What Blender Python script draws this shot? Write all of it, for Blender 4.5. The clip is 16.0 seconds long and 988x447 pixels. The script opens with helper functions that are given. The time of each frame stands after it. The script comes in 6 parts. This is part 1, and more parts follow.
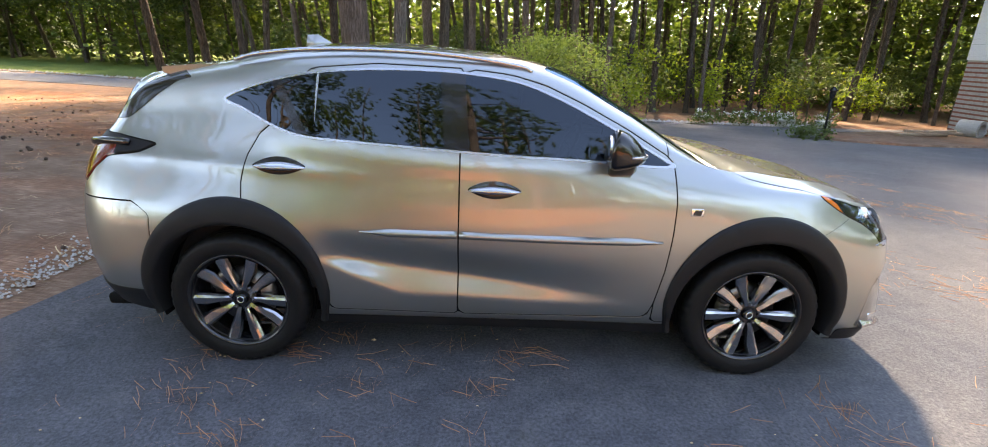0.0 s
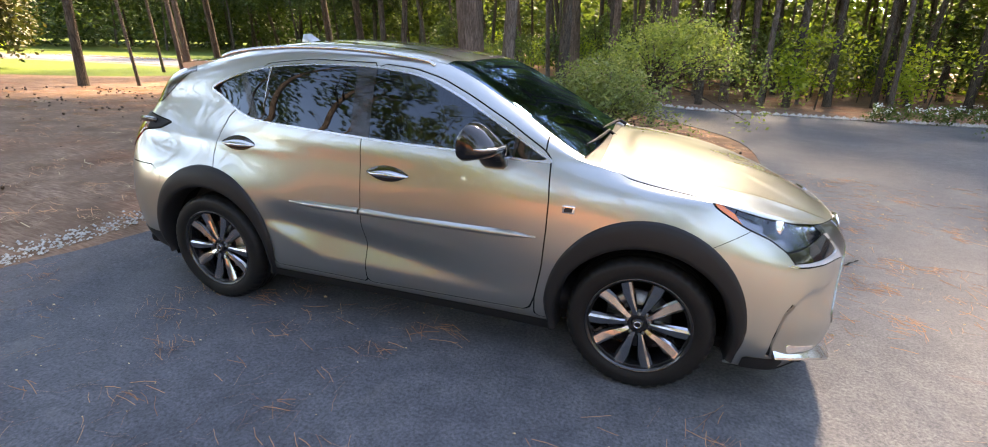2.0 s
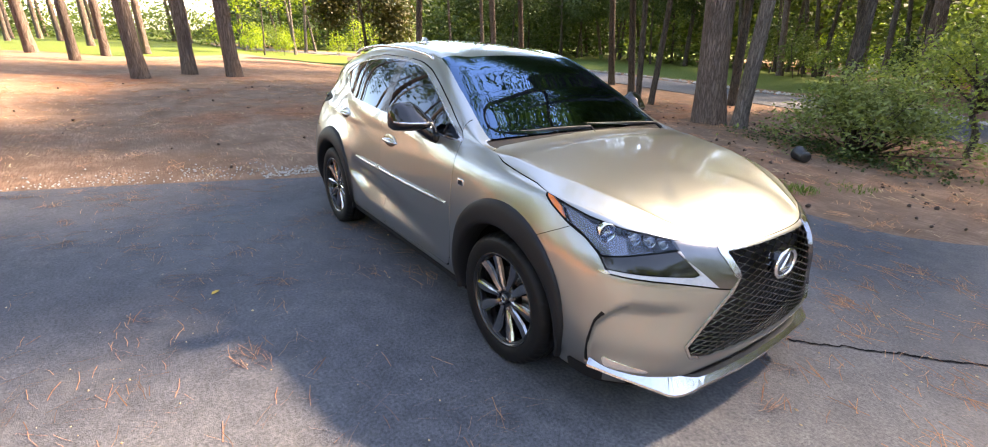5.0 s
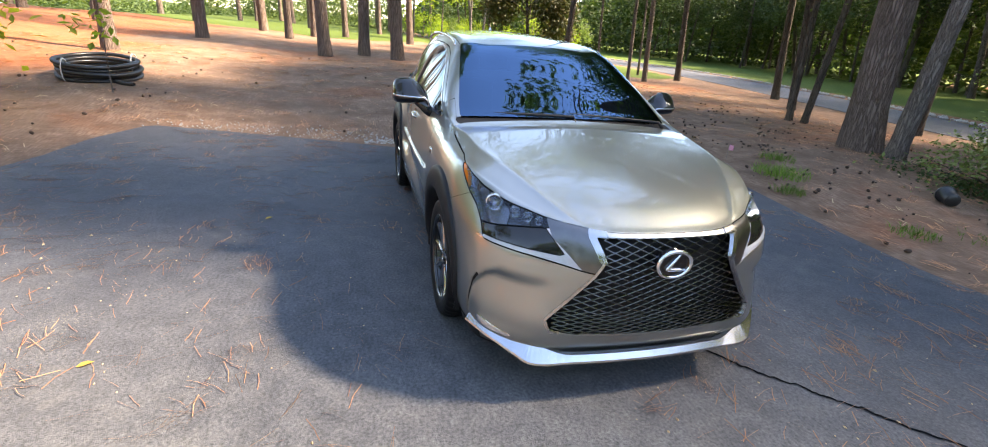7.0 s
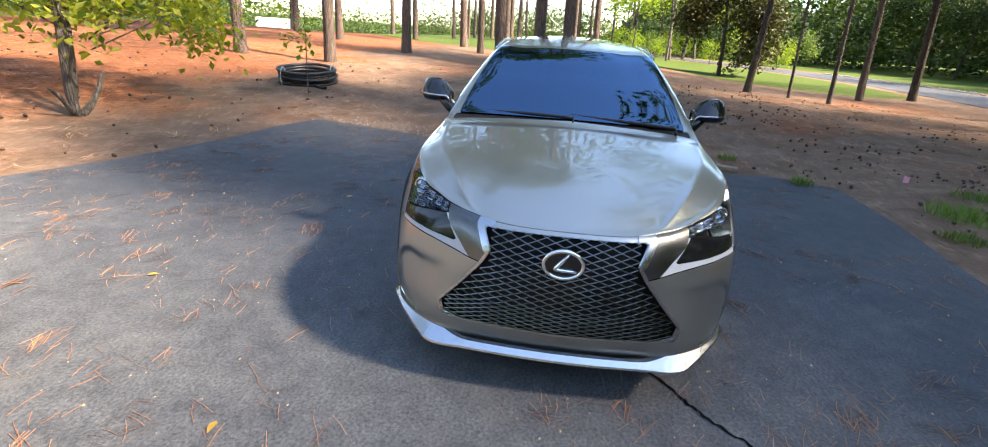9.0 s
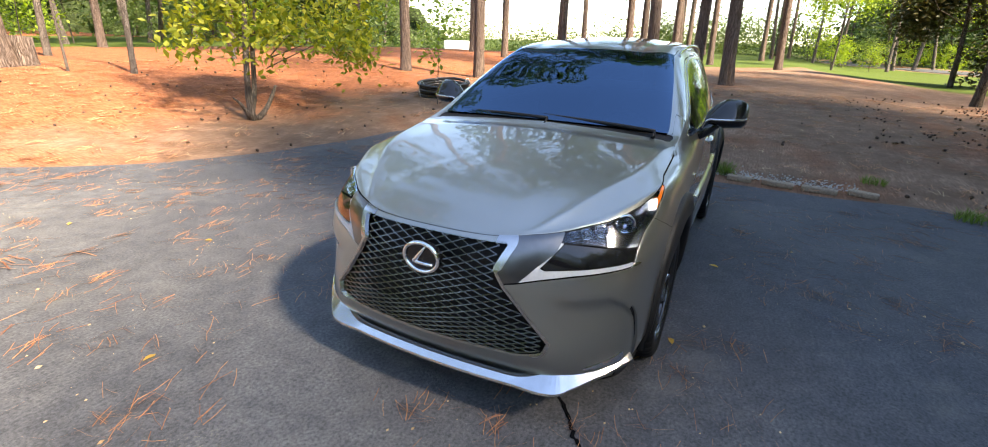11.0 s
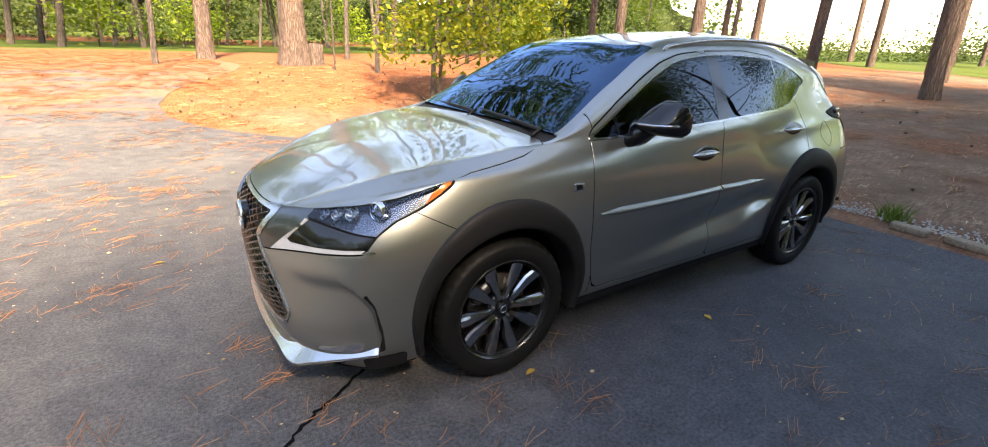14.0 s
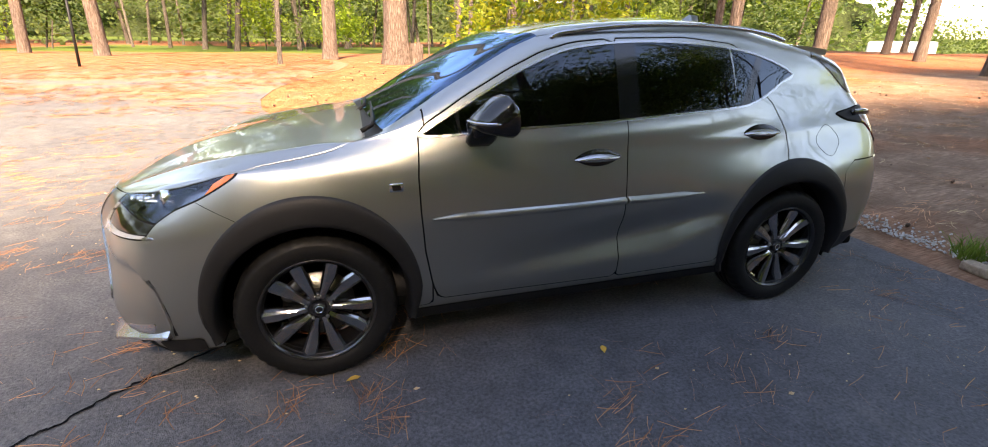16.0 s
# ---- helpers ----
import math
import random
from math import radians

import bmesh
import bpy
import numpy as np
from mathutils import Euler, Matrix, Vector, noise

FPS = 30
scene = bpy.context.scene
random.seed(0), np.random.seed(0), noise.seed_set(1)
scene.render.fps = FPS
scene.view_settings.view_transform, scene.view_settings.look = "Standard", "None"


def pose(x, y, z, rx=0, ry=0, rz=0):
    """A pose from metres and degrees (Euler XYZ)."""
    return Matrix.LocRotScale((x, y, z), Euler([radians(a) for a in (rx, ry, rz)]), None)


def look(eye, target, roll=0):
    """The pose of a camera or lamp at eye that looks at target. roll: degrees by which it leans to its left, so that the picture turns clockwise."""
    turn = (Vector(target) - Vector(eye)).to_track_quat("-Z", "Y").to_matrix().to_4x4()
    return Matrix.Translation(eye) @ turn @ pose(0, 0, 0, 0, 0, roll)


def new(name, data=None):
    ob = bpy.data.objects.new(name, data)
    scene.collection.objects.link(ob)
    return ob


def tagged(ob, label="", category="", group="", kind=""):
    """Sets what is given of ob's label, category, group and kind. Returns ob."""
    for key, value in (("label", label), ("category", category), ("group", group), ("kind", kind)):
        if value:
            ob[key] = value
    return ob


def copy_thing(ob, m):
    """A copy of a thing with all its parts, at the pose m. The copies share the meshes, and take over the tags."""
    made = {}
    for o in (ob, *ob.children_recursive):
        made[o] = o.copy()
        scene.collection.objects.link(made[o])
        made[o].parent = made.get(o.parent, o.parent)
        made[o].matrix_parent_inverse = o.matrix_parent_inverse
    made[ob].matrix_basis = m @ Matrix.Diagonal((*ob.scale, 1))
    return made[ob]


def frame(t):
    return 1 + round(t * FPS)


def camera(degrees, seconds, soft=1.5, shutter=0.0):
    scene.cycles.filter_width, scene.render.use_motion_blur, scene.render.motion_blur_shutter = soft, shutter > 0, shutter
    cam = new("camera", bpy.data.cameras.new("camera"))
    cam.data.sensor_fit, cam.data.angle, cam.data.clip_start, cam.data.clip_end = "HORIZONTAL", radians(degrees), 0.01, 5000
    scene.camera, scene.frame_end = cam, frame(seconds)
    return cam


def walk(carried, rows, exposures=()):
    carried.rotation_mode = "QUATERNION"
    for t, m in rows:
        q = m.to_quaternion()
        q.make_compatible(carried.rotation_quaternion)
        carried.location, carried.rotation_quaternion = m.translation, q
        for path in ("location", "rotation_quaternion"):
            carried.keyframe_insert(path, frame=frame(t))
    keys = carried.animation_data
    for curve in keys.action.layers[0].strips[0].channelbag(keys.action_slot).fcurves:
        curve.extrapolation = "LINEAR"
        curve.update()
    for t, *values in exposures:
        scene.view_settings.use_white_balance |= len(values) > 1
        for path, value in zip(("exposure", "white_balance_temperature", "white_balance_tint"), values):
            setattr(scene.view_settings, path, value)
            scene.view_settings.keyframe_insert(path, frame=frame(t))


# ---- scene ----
cam = camera(90.7, 16.0, 1.0)
PATH = [
    (0, (-0.065, -3.152, 1.555), (-0.037, -1.249, 0.939), 2.2),
    (0.5, (0.291, -3.124, 1.554), (0.218, -1.23, 0.917), 1.9),
    (1, (0.651, -3.14, 1.616), (0.362, -1.277, 0.947), 1.4),
    (1.5, (0.969, -3.156, 1.58), (0.574, -1.304, 0.937), 2.6),
    (2, (1.312, -3.093, 1.623), (0.717, -1.306, 0.949), 1.4),
    (2.5, (1.698, -3.062, 1.648), (0.922, -1.354, 0.954), 0.9),
    (3, (2.011, -2.931, 1.623), (1.13, -1.27, 0.941), 1.0),
    (3.5, (2.356, -2.852, 1.626), (1.266, -1.311, 0.966), 2.0),
    (4, (2.633, -2.652, 1.608), (1.465, -1.168, 0.948), 3.0),
    (4.5, (2.899, -2.452, 1.612), (1.533, -1.151, 0.948), 2.1),
    (4.7, (3.018, -2.378, 1.619), (1.573, -1.17, 0.947), 1.7),
    (6.8, (3.881, -1.496, 1.608), (2.133, -0.82, 0.909), 4.9),
    (7, (3.968, -1.379, 1.614), (2.184, -0.823, 0.9), 4.9),
    (7.5, (4.087, -1.076, 1.611), (2.266, -0.672, 0.889), 4.8),
    (8, (4.172, -0.755, 1.628), (2.317, -0.567, 0.904), 3.4),
    (8.5, (4.265, -0.441, 1.64), (2.399, -0.499, 0.921), 3.6),
    (9, (4.219, -0.114, 1.621), (2.361, -0.304, 0.906), 4.0),
    (9.2, (4.212, 0.024, 1.62), (2.362, -0.27, 0.917), 3.1),
    (11.3, (3.713, 1.278, 1.567), (2.104, 0.309, 0.88), 0.9),
    (11.5, (3.632, 1.387, 1.572), (2.081, 0.325, 0.889), 0.0),
    (12, (3.445, 1.693, 1.569), (2.053, 0.427, 0.89), 0.0),
    (12.5, (3.212, 1.935, 1.533), (1.874, 0.612, 0.855), 1.6),
    (13, (3.018, 2.2, 1.545), (1.801, 0.768, 0.862), 1.5),
    (13.5, (2.805, 2.4, 1.538), (1.669, 0.903, 0.853), 1.8),
    (14, (2.504, 2.532, 1.524), (1.468, 0.963, 0.842), 1.8),
    (14.5, (2.199, 2.691, 1.513), (1.311, 1.029, 0.842), 1.6),
    (15, (1.841, 2.788, 1.492), (1.002, 1.101, 0.821), 1.4),
    (15.5, (1.504, 2.881, 1.497), (0.777, 1.144, 0.826), 1.2),
    (16, (1.16, 2.969, 1.51), (0.595, 1.182, 0.814), 0.6),
]
walk(cam, [(t, look(eye, aim, roll)) for t, eye, aim, roll in PATH], [(0, 3.48, 8900, 19), (2.5, 3.58, 9100, 21), (4.5, 3.50, 8900, 22), (7, 3.05, 7900, 15), (9, 2.70, 7300, 12), (12, 2.60, 8100, 14), (14, 2.80, 8800, 18), (16, 2.97, 9200, 22)])

# ---- world, sun, exposure ----
SUN_TO = Vector((0.18, 1.04, 1.0)).normalized()
world = bpy.data.worlds.new("sky_world")
scene.world = world
world.use_nodes = True
wn = world.node_tree.nodes
sky = wn.new("ShaderNodeTexSky")
sky.sky_type = "NISHITA"
sky.sun_disc = False
sky.sun_elevation = math.asin(SUN_TO.z)
sky.sun_rotation = math.atan2(SUN_TO.x, SUN_TO.y)
sky.air_density, sky.dust_density, sky.ozone_density = 1.0, 0.15, 2.4
world.node_tree.links.new(sky.outputs[0], wn["Background"].inputs[0])
wn["Background"].inputs[1].default_value = 0.12
sun = new("sun", bpy.data.lights.new("sun", "SUN"))
sun.data.energy, sun.data.angle, sun.data.color = 4.2, radians(5.0), (1.0, 0.93, 0.80)
sun.matrix_world = look(SUN_TO * 60, (0, 0, 0))


# ---- helpers of this scene ----
def part(name, geo, material, parent, label="", smooth=True, at=None, kind=""):
    """One mesh object out of (verts, faces) or a bmesh, under a thing or a part (or at top level with parent None)."""
    me = bpy.data.meshes.new(name)
    if isinstance(geo, bmesh.types.BMesh):
        geo.to_mesh(me)
        geo.free()
    else:
        me.from_pydata([tuple(v) for v in geo[0]], [], geo[1])
        me.update()
    if smooth:
        me.polygons.foreach_set("use_smooth", [True] * len(me.polygons))
    me.materials.append(material)
    ob = new(name, me)
    if parent is not None:
        ob.parent = parent
    if at is not None:
        ob.matrix_basis = at
    return tagged(ob, label, kind=kind)


def thing(name, label, category, group="", kind="", at=None):
    """An Empty at the base of a thing that has parts."""
    ob = new(name)
    ob.empty_display_size = 0.1
    if at is not None:
        ob.matrix_basis = at
    return tagged(ob, label, category, group, kind)


def join(*geos):
    vs, fs = [], []
    for v, f in geos:
        n = len(vs)
        vs += [tuple(p) for p in v]
        fs += [tuple(i + n for i in q) for q in f]
    return vs, fs


def moved(geo, m):
    return [tuple(m @ Vector(v)) for v in geo[0]], geo[1]


def flipped(geo):
    """Mirrored to the other side of the car."""
    return [(x, -y, z) for x, y, z in geo[0]], [tuple(reversed(f)) for f in geo[1]]


def box(x0, y0, z0, x1, y1, z1, bevel=0.0):
    bm = bmesh.new()
    bmesh.ops.create_cube(bm, size=1)
    for v in bm.verts:
        v.co = Vector((x0 + (v.co.x + 0.5) * (x1 - x0), y0 + (v.co.y + 0.5) * (y1 - y0), z0 + (v.co.z + 0.5) * (z1 - z0)))
    if bevel:
        bmesh.ops.bevel(bm, geom=bm.edges[:], offset=bevel, segments=2, profile=0.5, affect="EDGES")
    vs = [tuple(v.co) for v in bm.verts]
    bm.verts.index_update()
    fs = [tuple(v.index for v in f.verts) for f in bm.faces]
    bm.free()
    return vs, fs


def revolve(profile, segs, close=False):
    """Profile of (radius, y) turned about the y axis."""
    vs, fs = [], []
    n = len(profile)
    for i in range(segs):
        a = 2 * math.pi * i / segs
        for r, y in profile:
            vs.append((r * math.cos(a), y, r * math.sin(a)))
    for i in range(segs):
        j = (i + 1) % segs
        for k in range(n if close else n - 1):
            l = (k + 1) % n
            fs.append((i * n + k, i * n + l, j * n + l, j * n + k))
    return vs, fs


def tube(points, radii, segs=8, cap=True, flat=1.0):
    """A tube along points; flat squeezes it along its second cross axis."""
    vs, fs = [], []
    pts = [Vector(p) for p in points]
    side = None
    for i, p in enumerate(pts):
        d = (pts[min(i + 1, len(pts) - 1)] - pts[max(i - 1, 0)]).normalized()
        if side is None:
            side = d.cross(Vector((0, 0, 1)) if abs(d.z) < 0.9 else Vector((1, 0, 0))).normalized()
        side = (side - d * side.dot(d)).normalized()
        up = d.cross(side)
        r = radii[i] if isinstance(radii, (list, tuple)) else radii
        for k in range(segs):
            a = 2 * math.pi * k / segs
            vs.append(tuple(p + side * (r * math.cos(a)) + up * (r * flat * math.sin(a))))
    for i in range(len(pts) - 1):
        for k in range(segs):
            l = (k + 1) % segs
            fs.append((i * segs + k, i * segs + l, (i + 1) * segs + l, (i + 1) * segs + k))
    if cap:
        fs.append(tuple(reversed(range(segs))))
        fs.append(tuple(range((len(pts) - 1) * segs, len(pts) * segs)))
    return vs, fs


def S(t):
    t = min(1.0, max(0.0, t))
    return t * t * (3 - 2 * t)


def curve(points, n, closed=False):
    """Catmull-Rom through points, n steps a span."""
    P = [np.array(p, float) for p in points]
    m = len(P)
    out = []
    for i in range(m if closed else m - 1):
        p1, p2 = P[i], P[(i + 1) % m]
        p0 = P[i - 1] if (closed or i > 0) else 2 * p1 - p2
        p3 = P[(i + 2) % m] if (closed or i + 2 < m) else 2 * p2 - p1
        for k in range(n):
            t = k / n
            out.append(0.5 * (2 * p1 + (p2 - p0) * t + (2 * p0 - 5 * p1 + 4 * p2 - p3) * t * t + (3 * p1 - p0 - 3 * p2 + p3) * t ** 3))
    if not closed:
        out.append(P[-1])
    return out


# ---- materials ----
class Mat:
    """A small node-tree writer."""

    def __init__(self, name):
        self.m = bpy.data.materials.new(name)
        self.m.use_nodes = True
        self.t = self.m.node_tree
        self.b = self.t.nodes["Principled BSDF"]

    def n(self, kind, **sets):
        node = self.t.nodes.new(kind)
        for key, v in sets.items():
            if key.startswith("i_"):
                key = key[2:].replace("_", " ")
                node.inputs[int(key) if key.isdigit() else key].default_value = v
            else:
                if key == "data_type":
                    node.data_type = v
                elif key == "blend_type":
                    node.blend_type = v
                elif key == "feature":
                    node.feature = v
                elif key == "operation":
                    node.operation = v
                elif key == "attribute_name":
                    node.attribute_name = v
        return node

    def l(self, a, b, out=0, inp=0):
        self.t.links.new(a.outputs[out], b.inputs[inp] if not isinstance(inp, str) else b.inputs[inp])

    def coord(self, scale=(1, 1, 1), obj=False):
        c = self.n("ShaderNodeTexCoord")
        mp = self.n("ShaderNodeMapping")
        mp.inputs["Scale"].default_value = scale
        self.t.links.new(c.outputs["Object"], mp.inputs["Vector"])
        return mp

    def noise(self, co, scale, detail=4.0, rough=0.55):
        nd = self.n("ShaderNodeTexNoise")
        nd.inputs["Scale"].default_value, nd.inputs["Detail"].default_value, nd.inputs["Roughness"].default_value = scale, detail, rough
        self.t.links.new(co.outputs[0], nd.inputs["Vector"])
        return nd

    def ramp(self, src, stops, out=0):
        r = self.n("ShaderNodeValToRGB")
        e = r.color_ramp.elements
        while len(e) < len(stops):
            e.new(0.5)
        for el, (p, c) in zip(e, stops):
            el.position, el.color = p, (*c, 1) if len(c) == 3 else c
        self.t.links.new(src.outputs[out], r.inputs[0])
        return r

    def mix(self, f, a, b, mode="MIX", fac=None):
        m = self.n("ShaderNodeMix", data_type="RGBA", blend_type=mode)
        if fac is not None:
            m.inputs[0].default_value = fac
        else:
            self.t.links.new(f.outputs[0], m.inputs[0])
        for src, i in ((a, 6), (b, 7)):
            if isinstance(src, tuple):
                m.inputs[i].default_value = (*src, 1)
            else:
                self.t.links.new(src.outputs[2 if src.bl_idname == "ShaderNodeMix" else 0], m.inputs[i])
        return m

    def colour(self, src):
        self.t.links.new(src.outputs[2 if src.bl_idname == "ShaderNodeMix" else 0], self.b.inputs["Base Color"])

    def bump(self, src, strength, dist):
        bp = self.n("ShaderNodeBump")
        bp.inputs["Strength"].default_value, bp.inputs["Distance"].default_value = strength, dist
        self.t.links.new(src.outputs[0], bp.inputs["Height"])
        self.t.links.new(bp.outputs[0], self.b.inputs["Normal"])
        return bp

    def set(self, **kw):
        for key, v in kw.items():
            self.b.inputs[key.replace("_", " ")].default_value = v
        return self


def plain(name, colour, rough=0.5, metal=0.0, coat=0.0, grain=0.0, scale=60.0, spread=0.12):
    """A plain material with a little variation of its tone and relief."""
    k = Mat(name)
    co = k.coord()
    nz = k.noise(co, scale, 3.0)
    lo = tuple(c * (1 - spread) for c in colour)
    hi = tuple(min(1, c * (1 + spread)) for c in colour)
    k.colour(k.ramp(nz, [(0.3, lo), (0.7, hi)]))
    k.set(Roughness=rough, Metallic=metal, Coat_Weight=coat)
    if grain:
        k.bump(nz, grain, 0.002)
    return k.m


def m_paint():
    k = Mat("silver_metallic_paint")
    co = k.coord()
    film = k.noise(co, 1.6, 4.0, 0.6)
    k.colour(k.ramp(film, [(0.3, (0.286, 0.295, 0.282)), (0.7, (0.297, 0.307, 0.294))]))
    k.set(Metallic=0.90, Roughness=0.32, Coat_Weight=1.0, Coat_Roughness=0.012, Coat_IOR=1.65)
    return k.m


def m_glass(name, tint, rough=0.0, ior=1.5, sky_tint=(0.74, 0.87, 1.0)):
    """Car glass: a sheet that lets tinted light through and mirrors by its angle. Its reflection is coloured towards
    sky blue.
    """
    k = Mat(name)
    t = k.t
    out = t.nodes["Material Output"]
    tr = k.n("ShaderNodeBsdfTransparent")
    tr.inputs[0].default_value = (*tint, 1)
    gl = k.n("ShaderNodeBsdfGlossy")
    gl.inputs["Roughness"].default_value = rough
    gl.inputs[0].default_value = (*sky_tint, 1)
    fr = k.n("ShaderNodeFresnel")
    fr.inputs[0].default_value = ior
    mx = k.n("ShaderNodeMixShader")
    t.links.new(fr.outputs[0], mx.inputs[0])
    t.links.new(tr.outputs[0], mx.inputs[1])
    t.links.new(gl.outputs[0], mx.inputs[2])
    t.links.new(mx.outputs[0], out.inputs[0])
    return k.m


def m_asphalt():
    k = Mat("asphalt")
    co = k.coord()
    fine = k.n("ShaderNodeTexVoronoi")
    fine.inputs["Scale"].default_value = 170.0
    k.l(co, fine)
    big = k.noise(co, 0.55, 5.0, 0.6)
    mid = k.noise(co, 7.0, 6.0, 0.7)
    dust = k.noise(co, 1.4, 8.0, 0.72)
    base = k.mix(None, k.ramp(big, [(0.3, (0.052, 0.054, 0.063)), (0.7, (0.090, 0.091, 0.099))]), k.ramp(mid, [(0.3, (0.66, 0.66, 0.67)), (0.75, (1.42, 1.40, 1.33))]), "MULTIPLY", 1.0)
    grain = k.noise(co, 60.0, 3.0, 0.7)
    base = k.mix(None, base, k.ramp(grain, [(0.32, (0.55, 0.55, 0.56)), (0.68, (1.45, 1.45, 1.42))]), "MULTIPLY", 1.0)
    # the parking pad carries a fresher, darker seal coat than the older drive in front of it
    sep = k.n("ShaderNodeSeparateXYZ")
    k.l(co, sep)
    edge = k.n("ShaderNodeMath", operation="MULTIPLY_ADD")
    edge.inputs[1].default_value = 1.6
    k.l(big, edge, 0, 0)
    k.l(sep, edge, 0, 2)
    seal = k.n("ShaderNodeMapRange")
    for i, v in ((1, 1.5), (2, 3.4), (3, 0.0), (4, 1.0)):
        seal.inputs[i].default_value = v
    k.t.links.new(edge.outputs[0], seal.inputs[0])
    base = k.mix(None, base, k.ramp(seal, [(0.0, (0.92, 0.92, 0.96)), (1.0, (1.15, 1.12, 1.08))]), "MULTIPLY", 1.0)
    sp = k.mix(k.ramp(fine, [(0.0, (1, 1, 1)), (0.12, (0, 0, 0))]), base, (0.20, 0.195, 0.18))
    worn = k.mix(k.ramp(dust, [(0.55, (0, 0, 0)), (0.80, (0.55, 0.55, 0.55))]), sp, (0.165, 0.153, 0.136))
    patch = k.noise(co, 0.9, 3.0, 0.5)
    stones = k.n("ShaderNodeTexVoronoi")
    stones.inputs["Scale"].default_value = 70.0
    k.l(co, stones)
    bare = k.mix(None, k.ramp(patch, [(0.60, (0, 0, 0)), (0.70, (1, 1, 1))]), k.ramp(stones, [(0.12, (1, 1, 1)), (0.34, (0, 0, 0))]), "MULTIPLY", 1.0)
    worn2 = k.n("ShaderNodeMix", data_type="RGBA", blend_type="MIX")
    k.t.links.new(bare.outputs[2], worn2.inputs[0])
    k.t.links.new(worn.outputs[2], worn2.inputs[6])
    worn2.inputs[7].default_value = (0.19, 0.175, 0.145, 1)
    worn = worn2
    # matted pine straw where the needles have drifted over the far drive
    mp = k.coord((0.45, 1.7, 1))
    drift = k.noise(mp, 1.0, 7.0, 0.68)
    strand = k.noise(k.coord((9, 70, 20)), 1.0, 4.0)
    cover = k.n("ShaderNodeMapRange")
    for i, v in ((1, -4.6), (2, -15.0), (3, -0.22), (4, 0.30)):
        cover.inputs[i].default_value = v
    k.l(sep, cover, 1, 0)
    ad = k.n("ShaderNodeMath", operation="ADD")
    k.l(drift, ad, 0, 0)
    k.t.links.new(cover.outputs[0], ad.inputs[1])
    mat = k.ramp(strand, [(0.30, (0.145, 0.058, 0.031)), (0.5, (0.27, 0.110, 0.058)), (0.72, (0.37, 0.180, 0.105))])
    k.colour(k.mix(k.ramp(ad, [(0.47, (0, 0, 0)), (0.60, (0.9, 0.9, 0.9))]), worn, mat))
    k.l(k.ramp(mid, [(0.3, (0.72, 0.72, 0.72)), (0.7, (0.92, 0.92, 0.92))]), k.b, 0, "Roughness")
    bp = k.bump(fine, 0.55, 0.004)
    b2 = k.n("ShaderNodeBump")
    b2.inputs["Strength"].default_value, b2.inputs["Distance"].default_value = 0.35, 0.02
    k.l(mid, b2, 0, "Height")
    k.t.links.new(b2.outputs[0], bp.inputs["Normal"])
    k.set(Specular_IOR_Level=0.35)
    return k.m


def m_ground():
    """Pine-straw ground with bare soil, and grass where its vertex layer says lawn."""
    k = Mat("pine_straw_ground")
    co = k.coord()
    big = k.noise(co, 0.35, 6.0, 0.6)
    mid = k.noise(co, 2.2, 7.0, 0.7)
    wv = k.n("ShaderNodeTexNoise")
    mp = k.coord((55, 7, 20))
    mp.inputs["Rotation"].default_value = (0, 0, 0.5)
    wv.inputs["Scale"].default_value, wv.inputs["Detail"].default_value = 1.0, 5.0
    k.l(mp, wv)
    mp2 = k.coord((8, 60, 20))
    mp2.inputs["Rotation"].default_value = (0, 0, 0.3)
    wv2 = k.noise(mp2, 1.0, 5.0)
    straw = k.mix(None, k.ramp(wv, [(0.30, (0.155, 0.058, 0.029)), (0.5, (0.30, 0.116, 0.058)), (0.72, (0.41, 0.190, 0.105))]), k.ramp(wv2, [(0.3, (0.55, 0.5, 0.46)), (0.7, (1.25, 1.2, 1.15))]), "MULTIPLY", 1.0)
    litter = k.ramp(wv2, [(0.30, (0.105, 0.060, 0.040)), (0.5, (0.225, 0.138, 0.094)), (0.72, (0.37, 0.250, 0.180))])
    soil = k.mix(k.ramp(mid, [(0.35, (0, 0, 0)), (0.65, (1, 1, 1))]), (0.190, 0.118, 0.081), litter)
    # fresh straw lies on the island and beside the far drive, older brown litter elsewhere
    sep = k.n("ShaderNodeSeparateXYZ")
    k.l(co, sep)
    fresh = k.n("ShaderNodeMapRange")
    fresh.inputs[1].default_value, fresh.inputs[2].default_value, fresh.inputs[3].default_value, fresh.inputs[4].default_value = -5.5, -10.0, -0.10, 0.32
    k.l(sep, fresh, 1, 0)
    ad = k.n("ShaderNodeMath", operation="ADD")
    k.l(big, ad, 0, 0)
    k.t.links.new(fresh.outputs[0], ad.inputs[1])
    both = k.mix(k.ramp(ad, [(0.42, (0, 0, 0)), (0.62, (1, 1, 1))]), soil, straw)
    both = k.mix(None, both, k.ramp(mid, [(0.3, (0.68, 0.66, 0.64)), (0.7, (1.12, 1.12, 1.12))]), "MULTIPLY", 1.0)
    g = k.noise(co, 9.0, 6.0, 0.75)
    grass = k.ramp(g, [(0.3, (0.040, 0.066, 0.012)), (0.7, (0.095, 0.122, 0.026))])
    at = k.n("ShaderNodeAttribute", attribute_name="lawn")
    lawn = k.n("ShaderNodeMath", operation="MULTIPLY_ADD")
    lawn.inputs[1].default_value, lawn.inputs[2].default_value = 0.5, -0.25
    k.l(mid, lawn)
    add = k.n("ShaderNodeMath", operation="ADD")
    k.t.links.new(at.outputs["Fac"], add.inputs[0])
    k.t.links.new(lawn.outputs[0], add.inputs[1])
